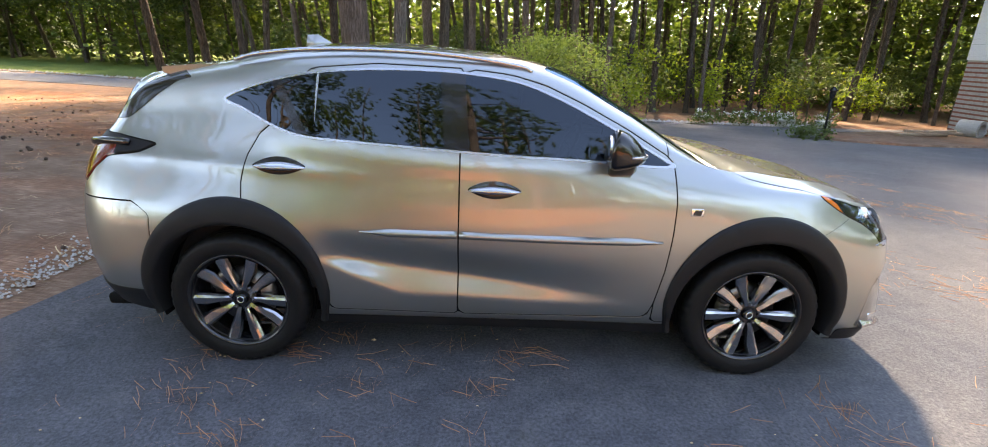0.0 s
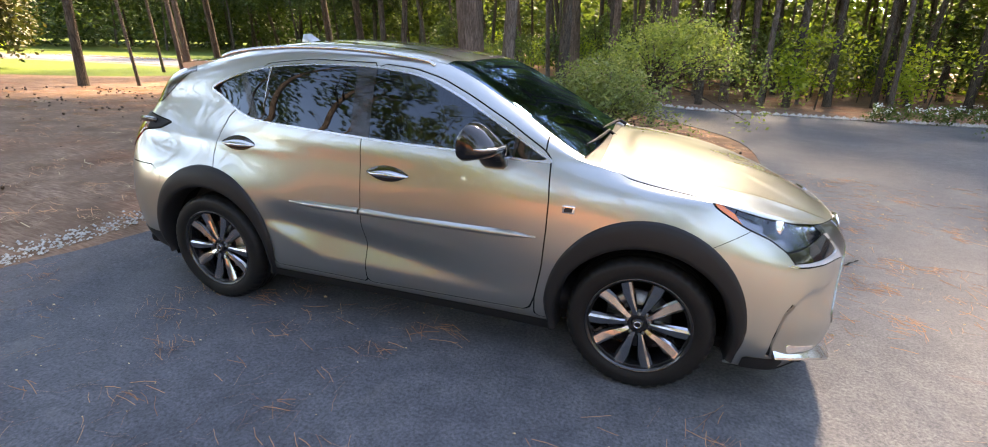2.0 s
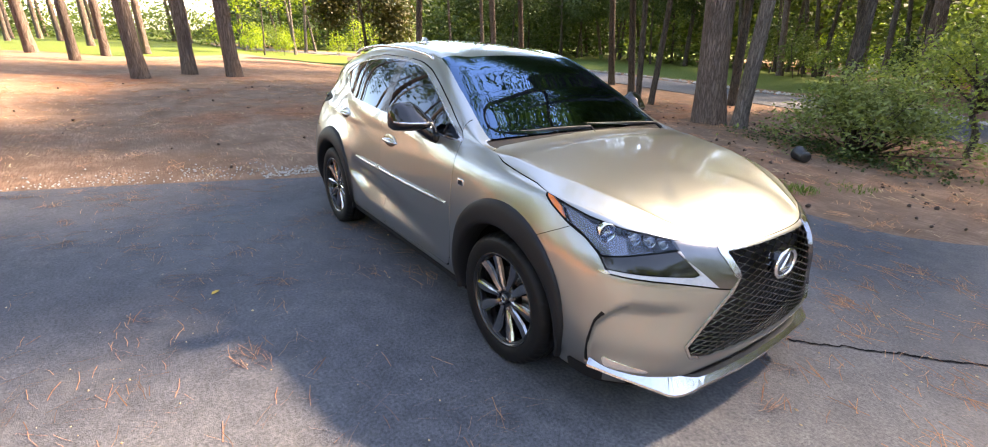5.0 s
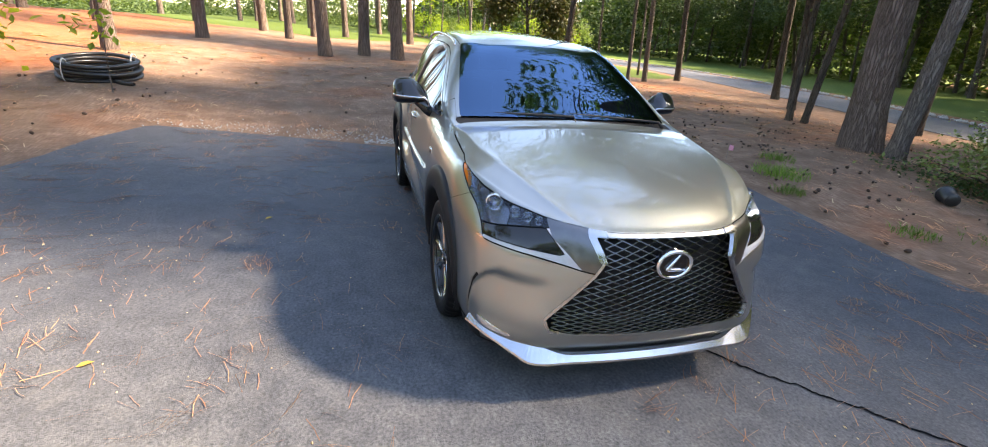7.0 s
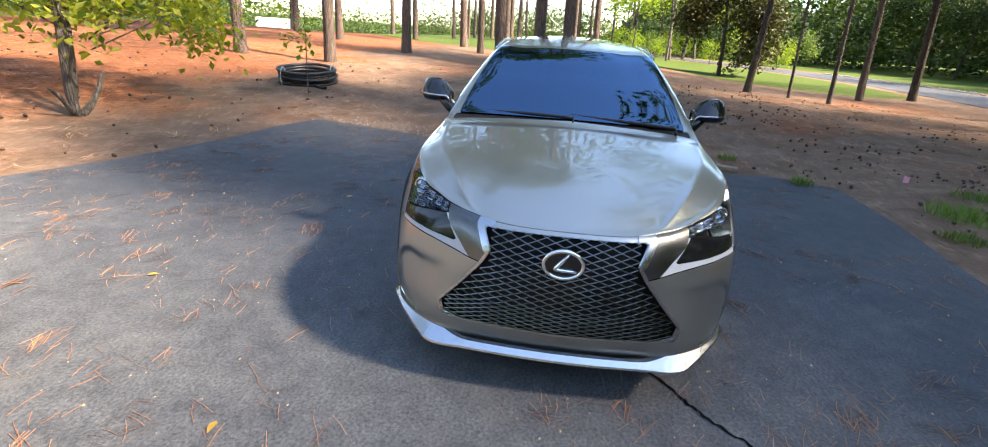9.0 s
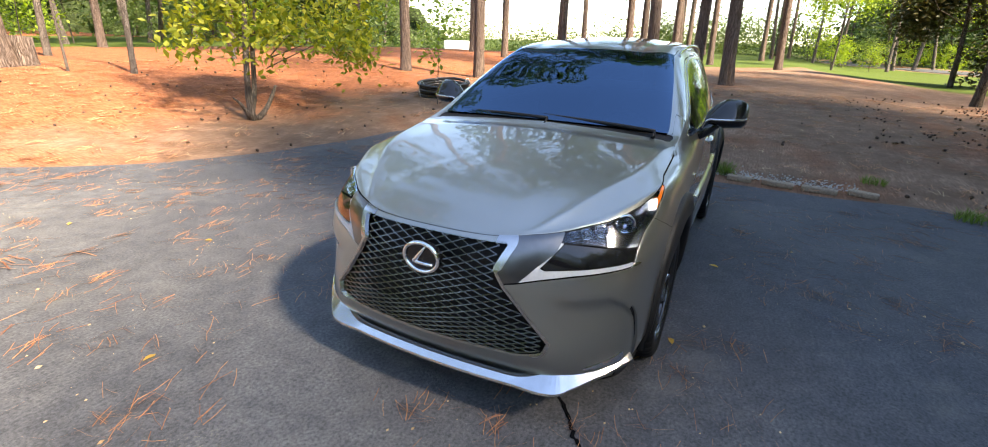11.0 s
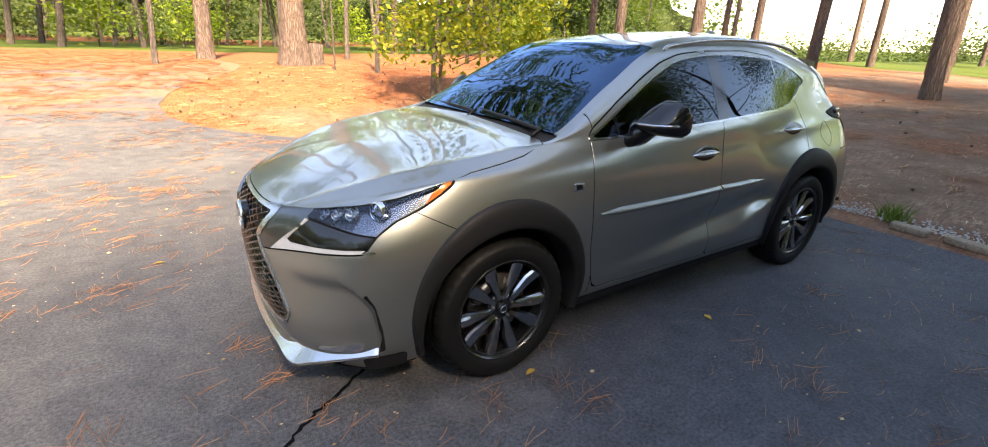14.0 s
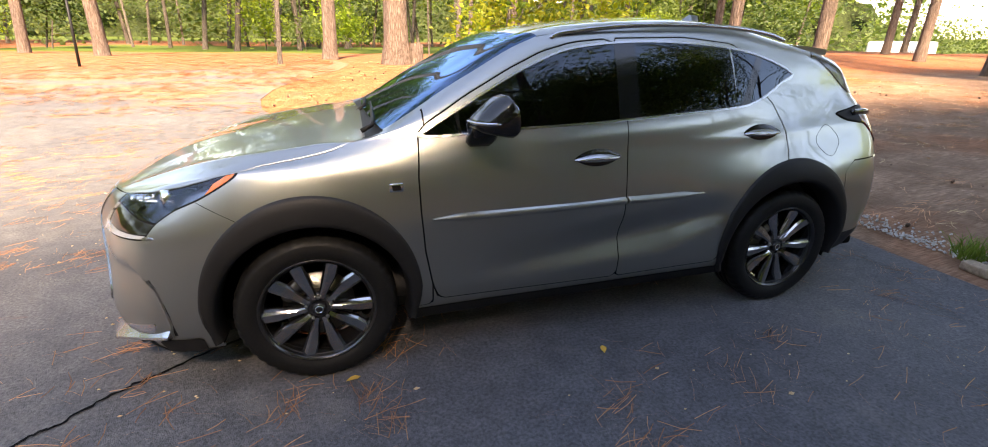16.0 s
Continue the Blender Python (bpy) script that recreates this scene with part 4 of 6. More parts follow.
            taper = (0.22 + 0.78 * S(t / 0.16)) if key[0] == "f" else (0.18 + 0.82 * S((1 - t) / 0.35))
            z = .757 - 0.004 * math.sin(math.pi * t)
            h = .0205 * taper
            y = float(np.interp(t, [0, .5, 1], [SIDE_Y(x0, z), SIDE_Y((x0 + x1) / 2, z), SIDE_Y(x1, z)])) + .002
            for dz, dy in ((-h, -.004), (-h * .75, .009), (0.1 * h, .019 * (.5 + .5 * taper)), (h * .7, .008), (h, -.004)):
                V.append((x, s * (y + dy), z + dz))
        for i in range(n):
            for k in range(4):
                F.append((i * 5 + k, i * 5 + k + 1, (i + 1) * 5 + k + 1, (i + 1) * 5 + k))
        F += [tuple(range(5)), tuple(n * 5 + k for k in range(5))]
        part("side_moulding", (V, F), PAINT, DOORS[key], "slim silver rubbing strip")
        hx, hz = ((-.035, .985) if key[0] == "f" else (-1.085, 1.055))
        # no recess is cut: a black lens on the door paints its shade
        cup_shade, bar = [], []
        pf, bf = [], []
        for lst, fc, a, c, out, dz0 in ((cup_shade, pf, .128, .040, .004, 0.0), (bar, bf, .130, .019, .030, -.006)):
            m, q = 24, 6
            for i in range(m + 1):
                t = -1 + 2 * i / m
                hgt = c * (1 - abs(t) ** 2.0) ** 0.9 + .002
                for k in range(q + 1):
                    w = -1 + 2 * k / q
                    x, z = hx + a * t, hz + dz0 + hgt * w + .010 * (1 - t * t) * (0.4 if out > .01 else 0)
                    lst.append((x, s * (SIDE_Y(x, z) + out * math.sqrt(max(0, 1 - w * w)) * (1 - t ** 4) + .0015), z))
            for i in range(m):
                for k in range(q):
                    fc.append((i * (q + 1) + k, i * (q + 1) + k + 1, (i + 1) * (q + 1) + k + 1, (i + 1) * (q + 1) + k))
        part("handle_cup", (cup_shade, pf), GLOSS_BLACK, DOORS[key], "black patch standing for the shade in the handle recess")
        part("door_handle", (bar, bf), SATIN, DOORS[key], "lens-shaped silver door handle")
    # mirrors
    for s in (1, -1):
        V, F = [], []
        m, q, nose = 16, 24, []
        for i in range(m + 1):
            t = i / m
            y = .872 + .225 * t
            top = float(np.interp(t, [0, .2, .45, .75, .93, 1], [.030, .080, .112, .108, .090, .060]))
            dep = float(np.interp(t, [0, .3, .7, .92, 1], [.135, .165, .160, .125, .080]))
            low = float(np.interp(t, [0, .5, .9, 1], [.040, .052, .050, .030]))
            z0, xr = 1.190 + .008 * t, .480 - .02 * t
            sec = [(xr, z0 - low), (xr, z0 + top * .55), (xr + .02, z0 + top * .96), (xr + .30 * dep, z0 + top), (xr + .62 * dep, z0 + top * .72), (xr + dep, z0 + .006), (xr + .9 * dep, z0 - low * .6), (xr + .5 * dep, z0 - low)]
            V += [(p[0], s * y, p[1]) for p in curve(sec, 3, True)]
            nose.append((xr + dep + .002, s * y, z0 + .002))
        for i in range(m):
            for k in range(q):
                F.append((i * q + k, i * q + (k + 1) % q, (i + 1) * q + (k + 1) % q, (i + 1) * q + k))
        F += [tuple(range(q)), tuple(m * q + k for k in range(q))]
        mir = part("door_mirror", (V, F), GLOSS_BLACK, CAR, "gloss black wedge-shaped door mirror with a silver strip")
        band = nose[:1:-1] + [(.628, s * .878, 1.178), (.622, s * .866, 1.150), (.615, s * .856, 1.120)]
        part("mirror_strip", tube(curve(band, 2), [.003] + [.0045] * (2 * len(band) - 2), 8, True, 1.6), SATIN, mir, "satin silver strip")
        V, F = [], []
        for y, x0, x1, z0, z1 in ((.825, .500, .625, 1.065, 1.115), (.862, .505, .630, 1.068, 1.150), (.895, .500, .628, 1.088, 1.175), (.925, .498, .618, 1.118, 1.190), (.955, .495, .600, 1.142, 1.195)):
            V += [(x0, s * y, z0 + .012), (x0 + .015, s * y, z0), (x1 - .02, s * y, z0), (x1, s * y, z0 + .02), (x1 - .008, s * y, z1), (x0, s * y, z1)]
        F = [(i * 6 + k, i * 6 + (k + 1) % 6, i * 6 + 6 + (k + 1) % 6, i * 6 + 6 + k) for i in range(4) for k in range(6)] + [tuple(range(6)), tuple(range(24, 30))]
        part("mirror_arm", (V, F), GLOSS_BLACK, mir)
        gl = [(.468 - .012 * math.cos(a), s * (.985 + .083 * math.cos(a)), 1.228 + .052 * math.sin(a)) for a in [2 * math.pi * i / 28 for i in range(28)]]
        part("mirror_glass", ([(x - .004, y, z) for x, y, z in gl] + [(x + .006, y, z) for x, y, z in gl], [tuple(range(28))] + [(i, (i + 1) % 28, 28 + (i + 1) % 28, 28 + i) for i in range(28)]), CHROME, mir, "mirror glass", smooth=False)
        rail = curve([(.135, s * .607, 1.530), (.06, s * .600, 1.556), (-.25, s * .597, 1.592), (-.60, s * .594, 1.606), (-.95, s * .588, 1.598), (-1.22, s * .578, 1.570), (-1.36, s * .574, 1.535)], 8)
        part("roof_rail", tube(rail, [.006] + [.0095] * (len(rail) - 2) + [.006], 10, True, 1.3), SATIN, CAR, "satin silver roof rail")
        # badge on the fender
        by = SIDE_Y(.95, .913)
        part("fender_badge", moved(box(-.030, -.004, -.019, .030, .004, .019, .003), pose(.95, s * (by + .002), .913, 0, 0, 0)), CHROME, CAR, "small bright fender badge")
        part("badge_inset", ([(.95 + dx, s * (by + .0075), .913 + dz) for dx, dz in ((-.022, -.012), (.016, -.012), (.022, .012), (-.016, .012))] + [(.95 + dx, s * (by + .001), .913 + dz) for dx, dz in ((-.022, -.012), (.016, -.012), (.022, .012), (-.016, .012))], [(0, 1, 2, 3), (0, 1, 5, 4), (1, 2, 6, 5), (2, 3, 7, 6), (3, 0, 4, 7)]), GLOSS_BLACK, CAR, smooth=False)
        # tail lamp lens pieces
        part("tail_lens", tube(curve([(-1.86, s * (SIDE_Y(-1.86, 1.12) + .012), 1.125), (-2.0, s * (SIDE_Y(-2.0, 1.12) + .012), 1.125), (-2.10, s * (SIDE_Y(-2.08, 1.10) + .006), 1.115)], 5), .012, 8, True, 1.6), GLOSS_BLACK, CAR)
    ring = [(-1.600 + .095 * math.cos(a) * (1 + .06 * math.cos(4 * a)), 0, .985 + .080 * math.sin(a) * (1 + .06 * math.cos(4 * a))) for a in [2 * math.pi * i / 40 for i in range(41)]]
    part("fuel_flap", tube([(x, SIDE_Y(x, z) + .0005, z) for x, _, z in ring], .0011, 5), DARK, CAR, "round fuel flap joint")
    # spoiler, fin and wipers
    V, F = [], []
    ys = [-.53, -.50, -.35, 0, .35, .50, .53]
    for y in ys:
        k = 1 - (abs(y) / .53) ** 4 * .25
        c = 1 - (y / .53) ** 2
        V += [(-1.40, y, 1.515 + .045 * c), (-1.60, y, 1.505 + .03 * c), (-1.755 - .13 * c, y, 1.488 + .02 * c), (-1.75 - .13 * c, y, 1.458 + .02 * c), (-1.60, y, 1.44)]
    for i in range(len(ys) - 1):
        for k in range(5):
            F.append((i * 5 + k, i * 5 + (k + 1) % 5, (i + 1) * 5 + (k + 1) % 5, (i + 1) * 5 + k))
    F += [tuple(range(5)), tuple(len(V) - 5 + k for k in range(5))]
    part("spoiler", (V, F), PAINT, CAR, "silver roof spoiler over the tailgate", smooth=False)
    fin, _ = CSKIN.split(list(CSKIN.F0), lambda P, U: np.maximum(sdpoly(P[:, 0], P[:, 2], [(-1.68, 1.50), (-1.57, 1.445), (-1.65, 1.425), (-1.75, 1.36), (-1.91, 1.235), (-2.02, 1.225), (-1.84, 1.40)]), 0.34 - P[:, 1]))
    panel("spoiler_fin", CSKIN, fin, GLOSS_BLACK, CAR, "gloss black fin beside the rear window", ("l", "r"), -0.004, 0.012)
    part("roof_antenna", ([(-1.12, 0, 1.694), (-1.02, .0, 1.637), (-1.19, .03, 1.612), (-1.19, -.03, 1.612), (-1.185, 0, 1.690)], [(0, 1, 2), (0, 3, 1), (0, 2, 4), (0, 4, 3), (4, 2, 3), (1, 3, 2)]), PAINT, CAR, "small shark-fin roof antenna")
    for pts in ([(1.02, .66, 1.150), (1.00, .40, 1.163), (.985, .12, 1.172), (.975, -.02, 1.175)], [(1.015, .02, 1.165), (1.00, -.25, 1.168), (.975, -.45, 1.162), (.935, -.64, 1.160)]):
        part("wiper", join(tube(curve(pts, 6), .0075, 6, True, 1.5), tube([(pts[0][0] + .05, pts[0][1], 1.125), pts[0], pts[1]], [.012, .010, .007], 6)), PLASTIC, CAR, "black windscreen wiper")
    # grille: dark back, wire mesh and emblem
    half = [(.358, .834), (.318, .742), (.36, .668), (.457, .545), (.548, .440), (.533, .394), (.45, .373), (0, .363)]
    full = half + [(-y, z) for y, z in reversed(half[:-1])]
    gx = lambda y, z: NOSE_X(abs(y), z) - 0.010
    V, F = [], []
    nn = 16
    for i in range(nn + 1):
        z = .30 + .56 * i / nn
        for j in range(13):
            y = -.60 + 1.2 * j / 12
            V.append((min(gx(y, z), 2.27) - .06, y, z))
    for i in range(nn):
        for j in range(12):
            F.append((i * 13 + j, i * 13 + j + 1, (i + 1) * 13 + j + 1, (i + 1) * 13 + j))
    part("grille_back", (V, F), GRILLE_DARK, CAR, "black backing of the grille")
    wires = []
    rows = []
    z = .352
    while z < .84:
        dz = .0112 if z < .49 else .0158
        rows.append((z, dz))
        z += dz
    step = .0405
    for k, (z, dz) in enumerate(rows):
        run = []
        for j in range(-15, 16):
            y = j * step
            zz = z + (dz * .5 if (j + k) % 2 else -dz * .5)
            d = float(sdpoly(np.array([y]), np.array([zz]), full)[0])
            if d < 0.006:
                run.append((gx(y, zz), y, zz))
            else:
                if len(run) > 1:
                    wires.append(run)
                run = []
        if len(run) > 1:
            wires.append(run)
    part("grille_mesh", join(*[tube(r, .0026, 5, True, 1.5) for r in wires]), GRILLE_WIRE, CAR, "dark chrome diamond mesh of the grille", smooth=False)
    ex = gx(0, .725) + .010
    ov = lambda a, b, x, n=40: [(x, a * math.cos(2 * math.pi * i / n), .727 + b * math.sin(2 * math.pi * i / n)) for i in range(n)]
    disc = ov(.088, .067, ex) + ov(.088, .067, ex - .03)
    em = part("emblem", (disc, [tuple(range(40))] + [(i, (i + 1) % 40, 40 + (i + 1) % 40, 40 + i) for i in range(40)]), GLOSS_BLACK, CAR, "oval badge with a bright ring and slanted bar", smooth=False)
    o = ov(.085, .064, ex + .003)
    part("emblem_ring", tube(o + o[:2], .0095, 8, False), CHROME, em)
    part("emblem_bar", tube(curve([(ex + .003, .022, .778), (ex + .004, -.022, .722), (ex + .004, -.030, .704), (ex + .004, .058, .700)], 4), [.004, .007, .009, .010, .010, .010, .010, .010, .009, .009, .008, .008, .006], 8), CHROME, em)
    # chin: satin lip and corner blades from the skin itself
    sk = CSKIN
    run = [(2.262, 0, .238), (2.256, .20, .238), (2.240, .40, .238), (2.212, .575, .236), (2.165, .640, .258), (2.065, .745, .296), (1.965, .812, .318), (1.935, .828, .322)]
    path = [tuple(p) for p in curve(run, 5)]
    full_path = [(x, -y, z) for x, y, z in reversed(path[1:])] + path
    V, F = [], []
    prof = ((-.05, -.030), (.016, -.036), (.033, -.026), (.030, -.014), (-.036, .036), (-.06, .038))
    for i, p in enumerate(full_path):
        q0, q1 = Vector(full_path[max(i - 1, 0)]), Vector(full_path[min(i + 1, len(full_path) - 1)])
        d = (q1 - q0).normalized()
        nrm = Vector((d.y, -d.x, 0)).normalized()
        grow = .36 + 1.19 * S((abs(p[1]) - .42) / .2)
        for o, h in prof:
            o += (.046 if h > .03 else 0) * (1 - S((abs(p[1]) - .40) / .2)) + .008 * S((abs(p[1]) - .42) / .12) * S((.74 - abs(p[1])) / .10)
            V.append((p[0] + nrm.x * o, p[1] + nrm.y * o, p[2] + h * (grow if h > 0 else .8)))
    m = len(prof)
    for i in range(len(full_path) - 1):
        for k in range(m):
            F.append((i * m + k, i * m + (k + 1) % m, (i + 1) * m + (k + 1) % m, (i + 1) * m + k))
    F += [tuple(range(m)), tuple(len(V) - m + k for k in range(m))]
    part("chin_lip", (V, F), SATIN, CAR, "satin silver chin lip with kinked corners", smooth=False)
    blade, _ = sk.split(list(sk.F0), lambda P, U: np.maximum.reduce([U[:, 0] - 3.46, 2.55 - U[:, 0], 0.78 - U[:, 1], U[:, 1] - 0.86 - 0.22 * (U[:, 0] - 2.55)]))
    panel("fog_blade", sk, blade, CHROME, CAR, "bright strip with the fog lamp", ("l", "r"), -.004, .012)
    low, _ = sk.split(list(sk.F0), lambda P, U: np.maximum.reduce([U[:, 0] - 4.35, 3.5 - U[:, 0], U[:, 1] - 0.50]))
    panel("bumper_corner", sk, low, PLASTIC, CAR, "black lower bumper corner", ("l", "r"), -.006, .02)
    crease, _ = sk.split(list(sk.F0), lambda P, U: np.maximum(np.abs(P[:, 2] - .749 - .036 * (U[:, 0] - 3.8)) - .0095 + .010 * (U[:, 0] - 3.8), np.maximum(3.80 - U[:, 0], U[:, 0] - 4.5)))
    panel("lamp_crease", sk, crease, SATIN, CAR, "", ("l", "r"), -.006, .01)
    # head lamps
    faces = LAMP_FACES
    amber, rest = sk.split(faces, lambda P, U: np.maximum(0.25 * (4.62 + 2.7 * (P[:, 2] - .895) - U[:, 0]), P[:, 2] - np.interp(U[:, 0], [4.29, 4.62, 5.0, 5.16], [.894, .937, .992, 1.012])))
    links = {}
    for k, q in enumerate(amber):
        for i in q:
            links.setdefault(i, []).append(k)
    seen, best = set(), []
    for k0 in range(len(amber)):
        if k0 in seen:
            continue
        seen.add(k0)
        todo, group = [k0], []
        while todo:
            k = todo.pop()
            group.append(k)
            for i in amber[k]:
                for j in links[i]:
                    if j not in seen:
                        seen.add(j)
                        todo.append(j)
        best = group if len(group) > len(best) else best
    amber = [amber[k] for k in best]
    line = lambda P: np.where(P[:, 2] < .81, 1.55 + 6.1 * (P[:, 2] - .687), 2.30 + 2.3 * (P[:, 2] - .81))
    inner, rest = sk.split(rest, lambda P, U: 0.3 * (U[:, 0] - line(P)))
    lower, upper = sk.split(rest, lambda P, U: P[:, 2] - .848 + .0218 * (U[:, 0] - 2.4))
    seam, lower = sk.split(lower, lambda P, U: .840 - .0218 * (U[:, 0] - 2.4) - P[:, 2])
    strip = lambda P, U: np.minimum(P[:, 2] - .737 - .0125 * (U[:, 0] - 2.07), 0.2 * (U[:, 0] - 1.99 - 4.6 * (P[:, 2] - .745)))
    drl, lower = sk.split(lower, strip)
    rim2, lower = sk.split(lower, lambda P, U: strip(P, U) - .005)
    bowl_in, bowl_out = sk.split(upper, lambda P, U: U[:, 0] - 3.45)
    panel("amber_marker", sk, amber, AMBER, CAR, "amber side marker lens", ("l", "r"), .002, .02)
    panel("lamp_inner_trim", sk, inner, WEDGE, CAR, "smoked chrome wedge beside the grille", ("l", "r"), -.002, .02)
    panel("smoked_panel", sk, lower, GLOSS_BLACK, CAR, "smoked lower lamp panel", ("l", "r"), .004, .02)
    panel("lamp_seam", sk, seam + rim2, DARK, CAR, "", ("l", "r"), .012, .02)
    panel("daytime_lamp", sk, drl, DAY_LENS, CAR, "pale arrow-shaped light strip under the head lamp", ("l", "r"), -.003, .012)
    panel("lamp_bowl", sk, bowl_in, GLOSS_BLACK, CAR, "dark lamp bowl", ("l", "r"), .055)
    panel("lamp_bowl", sk, bowl_out, REFLECTOR, CAR, "bright outer lamp reflector", ("l", "r"), .045)
    panel("head_lamp_lens", sk, upper, LAMP_GLASS, CAR, "clear narrow head-lamp lens", ("l", "r"), 0, .05)
    for s in (1, -1):
        for y, z, r in ((.735, .888, .034), (.660, .868, .022), (.612, .860, .020), (.570, .853, .017)):
            x = NOSE_X(y, z) - .038
            m = pose(x, s * y, z, 0, 0, 0) @ Matrix.Rotation(radians(-90 + s * 22), 4, "Z")
            part("lamp_lens", moved(revolve([(0, .016), (r * .5, .013), (r * .85, .004), (r, -.004), (r * .98, -.02)], 24), m), LAMP_GLASS, CAR)
            part("lamp_ring", moved(revolve([(r * 1.0, .004), (r * 1.12, .010), (r * 1.22, .004), (r * 1.2, -.03)], 28), m), CHROME, CAR, "bright lens ring")
            part("lamp_reflector", moved(revolve([(0, -.025), (r * .6, -.02), (r, -.002)], 20), m), SATIN, CAR)
    # cabin
    part("cabin_floor", join(box(-1.7, -.74, .30, 1.0, .74, .40), box(-1.9, -.68, .40, -1.25, .68, 1.00, .05)), TRIM_IN, CAR)
    part("dashboard", join(box(.62, -.74, .85, 1.02, .74, 1.06, .05), box(.58, -.12, .40, .85, .12, .95, .03), box(.60, .20, .98, .80, .56, 1.10, .04)), TRIM_IN, CAR, "black dashboard")
    part("door_card", box(-1.0, .76, .40, .80, .80, 1.08, .01), TRIM_IN, CAR)
    part("door_card", box(-1.0, -.80, .40, .80, -.76, 1.08, .01), TRIM_IN, CAR)
    part("head_lining", join(*[([(x, y, z) for x, z in ((.10, 1.50), (-.5, 1.56), (-1.1, 1.54), (-1.5, 1.46)) for y in (-.52, .52)] + [(x, y, z - .01) for x, z in ((.10, 1.50), (-.5, 1.56), (-1.1, 1.54), (-1.5, 1.46)) for y in (-.52, .52)], [(2 * i, 2 * i + 1, 2 * i + 3, 2 * i + 2) for i in range(3)] + [(8 + 2 * i, 8 + 2 * i + 2, 8 + 2 * i + 3, 8 + 2 * i + 1) for i in range(3)])]), plain("grey_lining", (.22, .21, .20), .9), CAR)
    circ = [(.50 + .07 * math.sin(a), .38 + .185 * math.cos(a), 1.02 + .17 * math.sin(a)) for a in [2 * math.pi * i / 36 for i in range(37)]]
    part("steering_wheel", join(tube(circ, .016, 8, False), tube([(.50, .20, 1.02), (.52, .38, 1.0), (.50, .56, 1.02)], .014, 6), tube([(.52, .38, 1.0), (.62, .38, .96)], .03, 8)), TRIM_IN, CAR, "black steering wheel")
    for y in (.38, -.38):
        part("front_seat", join(box(-.35, y - .25, .52, .20, y + .25, .72, .06), moved(box(-.09, -.25, 0, .07, .25, .62, .06), pose(-.30, y, .66, 0, -16, 0)), moved(box(-.05, -.13, .66, .05, .13, .84, .045), pose(-.30, y, .66, 0, -16, 0)), moved(box(-.015, -.06, .60, .015, .06, .70), pose(-.30, y, .66, 0, -16, 0))), LEATHER, CAR, "dark red leather front seat")
    part("rear_seat", join(box(-1.15, -.66, .55, -.65, .66, .74, .06), moved(box(-.08, -.66, 0, .08, .66, .60, .06), pose(-1.15, 0, .70, 0, -20, 0)), *[moved(box(-.04, y - .12, .60, .05, y + .12, .76, .04), pose(-1.15, 0, .70, 0, -20, 0)) for y in (-.4, .4)]), LEATHER, CAR, "dark red leather rear bench")
    part("inside_mirror", box(.34, -.11, 1.415, .36, .11, 1.475, .01), TRIM_IN, CAR)


build_wheels()
build_fittings()

# ---- trees, shrubs and woods ----
def leaf_cloud(rng, centres, per, spread, size, droop=0.35, ratio=0.55):
    """Many single leaves, folded along the middle, round the given centres (numpy arrays)."""
    c = np.repeat(np.asarray(centres, float), per, axis=0)
    n = len(c)
    c = c + rng.normal(0, 1, (n, 3)) * spread
    a = rng.uniform(0, 2 * math.pi, n)
    tilt = rng.normal(-droop, 0.45, n)
    roll = rng.normal(0, 0.6, n)
    d = np.stack([np.cos(a) * np.cos(tilt), np.sin(a) * np.cos(tilt), np.sin(tilt)], 1)
    s = np.stack([-np.sin(a), np.cos(a), np.zeros(n)], 1)
    u = np.cross(d, s)
    s2 = s * np.cos(roll)[:, None] + u * np.sin(roll)[:, None]
    u2 = np.cross(d, s2)
    L = (size * rng.uniform(0.65, 1.3, n))[:, None]
    w = L * ratio * 0.5
    base, tip = c - d * L * 0.5, c + d * L * 0.5
    mid = c - u2 * L * 0.06
    V = np.stack([base, mid + s2 * w + u2 * w * 0.45, tip, mid - s2 * w + u2 * w * 0.45], 1).reshape(-1, 3)
    F = [(4 * i, 4 * i + 1, 4 * i + 2, 4 * i + 3) for i in range(n)]
    return V, F


def needle_cloud(rng, centres, per, length, width):
    """Tufts of needles: a few narrow blades from each centre."""
    c = np.repeat(np.asarray(centres, float), per, axis=0)
    n = len(c)
    d = rng.normal(0, 1, (n, 3))
    d[:, 2] = np.abs(d[:, 2]) * 0.7 - 0.15
    d /= np.linalg.norm(d, axis=1)[:, None]
    s = np.cross(d, rng.normal(0, 1, (n, 3)))
    s /= np.linalg.norm(s, axis=1)[:, None]
    L = (length * rng.uniform(0.6, 1.2, n))[:, None]
    V = np.stack([c - s * width, c + s * width, c + d * L], 1).reshape(-1, 3)
    return V, [(3 * i, 3 * i + 1, 3 * i + 2) for i in range(n)]


def trunk_geo(rng, height, r0, taper=0.35, bend=0.25, segs=12, rings=14, flare=0.45, limbs=(), base=-0.25):
    """A bent, tapered trunk with a root flare, and limbs given as (height share, length, rise, angle)."""
    px, py = rng.uniform(0, 6.28), rng.uniform(0, 6.28)
    axis = lambda t: Vector((bend * (math.sin(2.2 * t + px) - math.sin(px)) , bend * (math.sin(1.7 * t + py) - math.sin(py)), base + (height - base) * t))
    pts = [axis((i / rings) ** 1.6) for i in range(rings + 1)]
    rad = [r0 * ((1 - (1 - taper) * (i / rings) ** 1.6) + flare * math.exp(-max(0, pts[i].z - base - 0.1) / (r0 * 1.3))) for i in range(rings + 1)]
    vs, fs = tube(pts, rad, segs)
    out = []
    for k, v in enumerate(vs):
        ring = min(k // segs, rings)
        p = Vector(v)
        c = pts[ring]
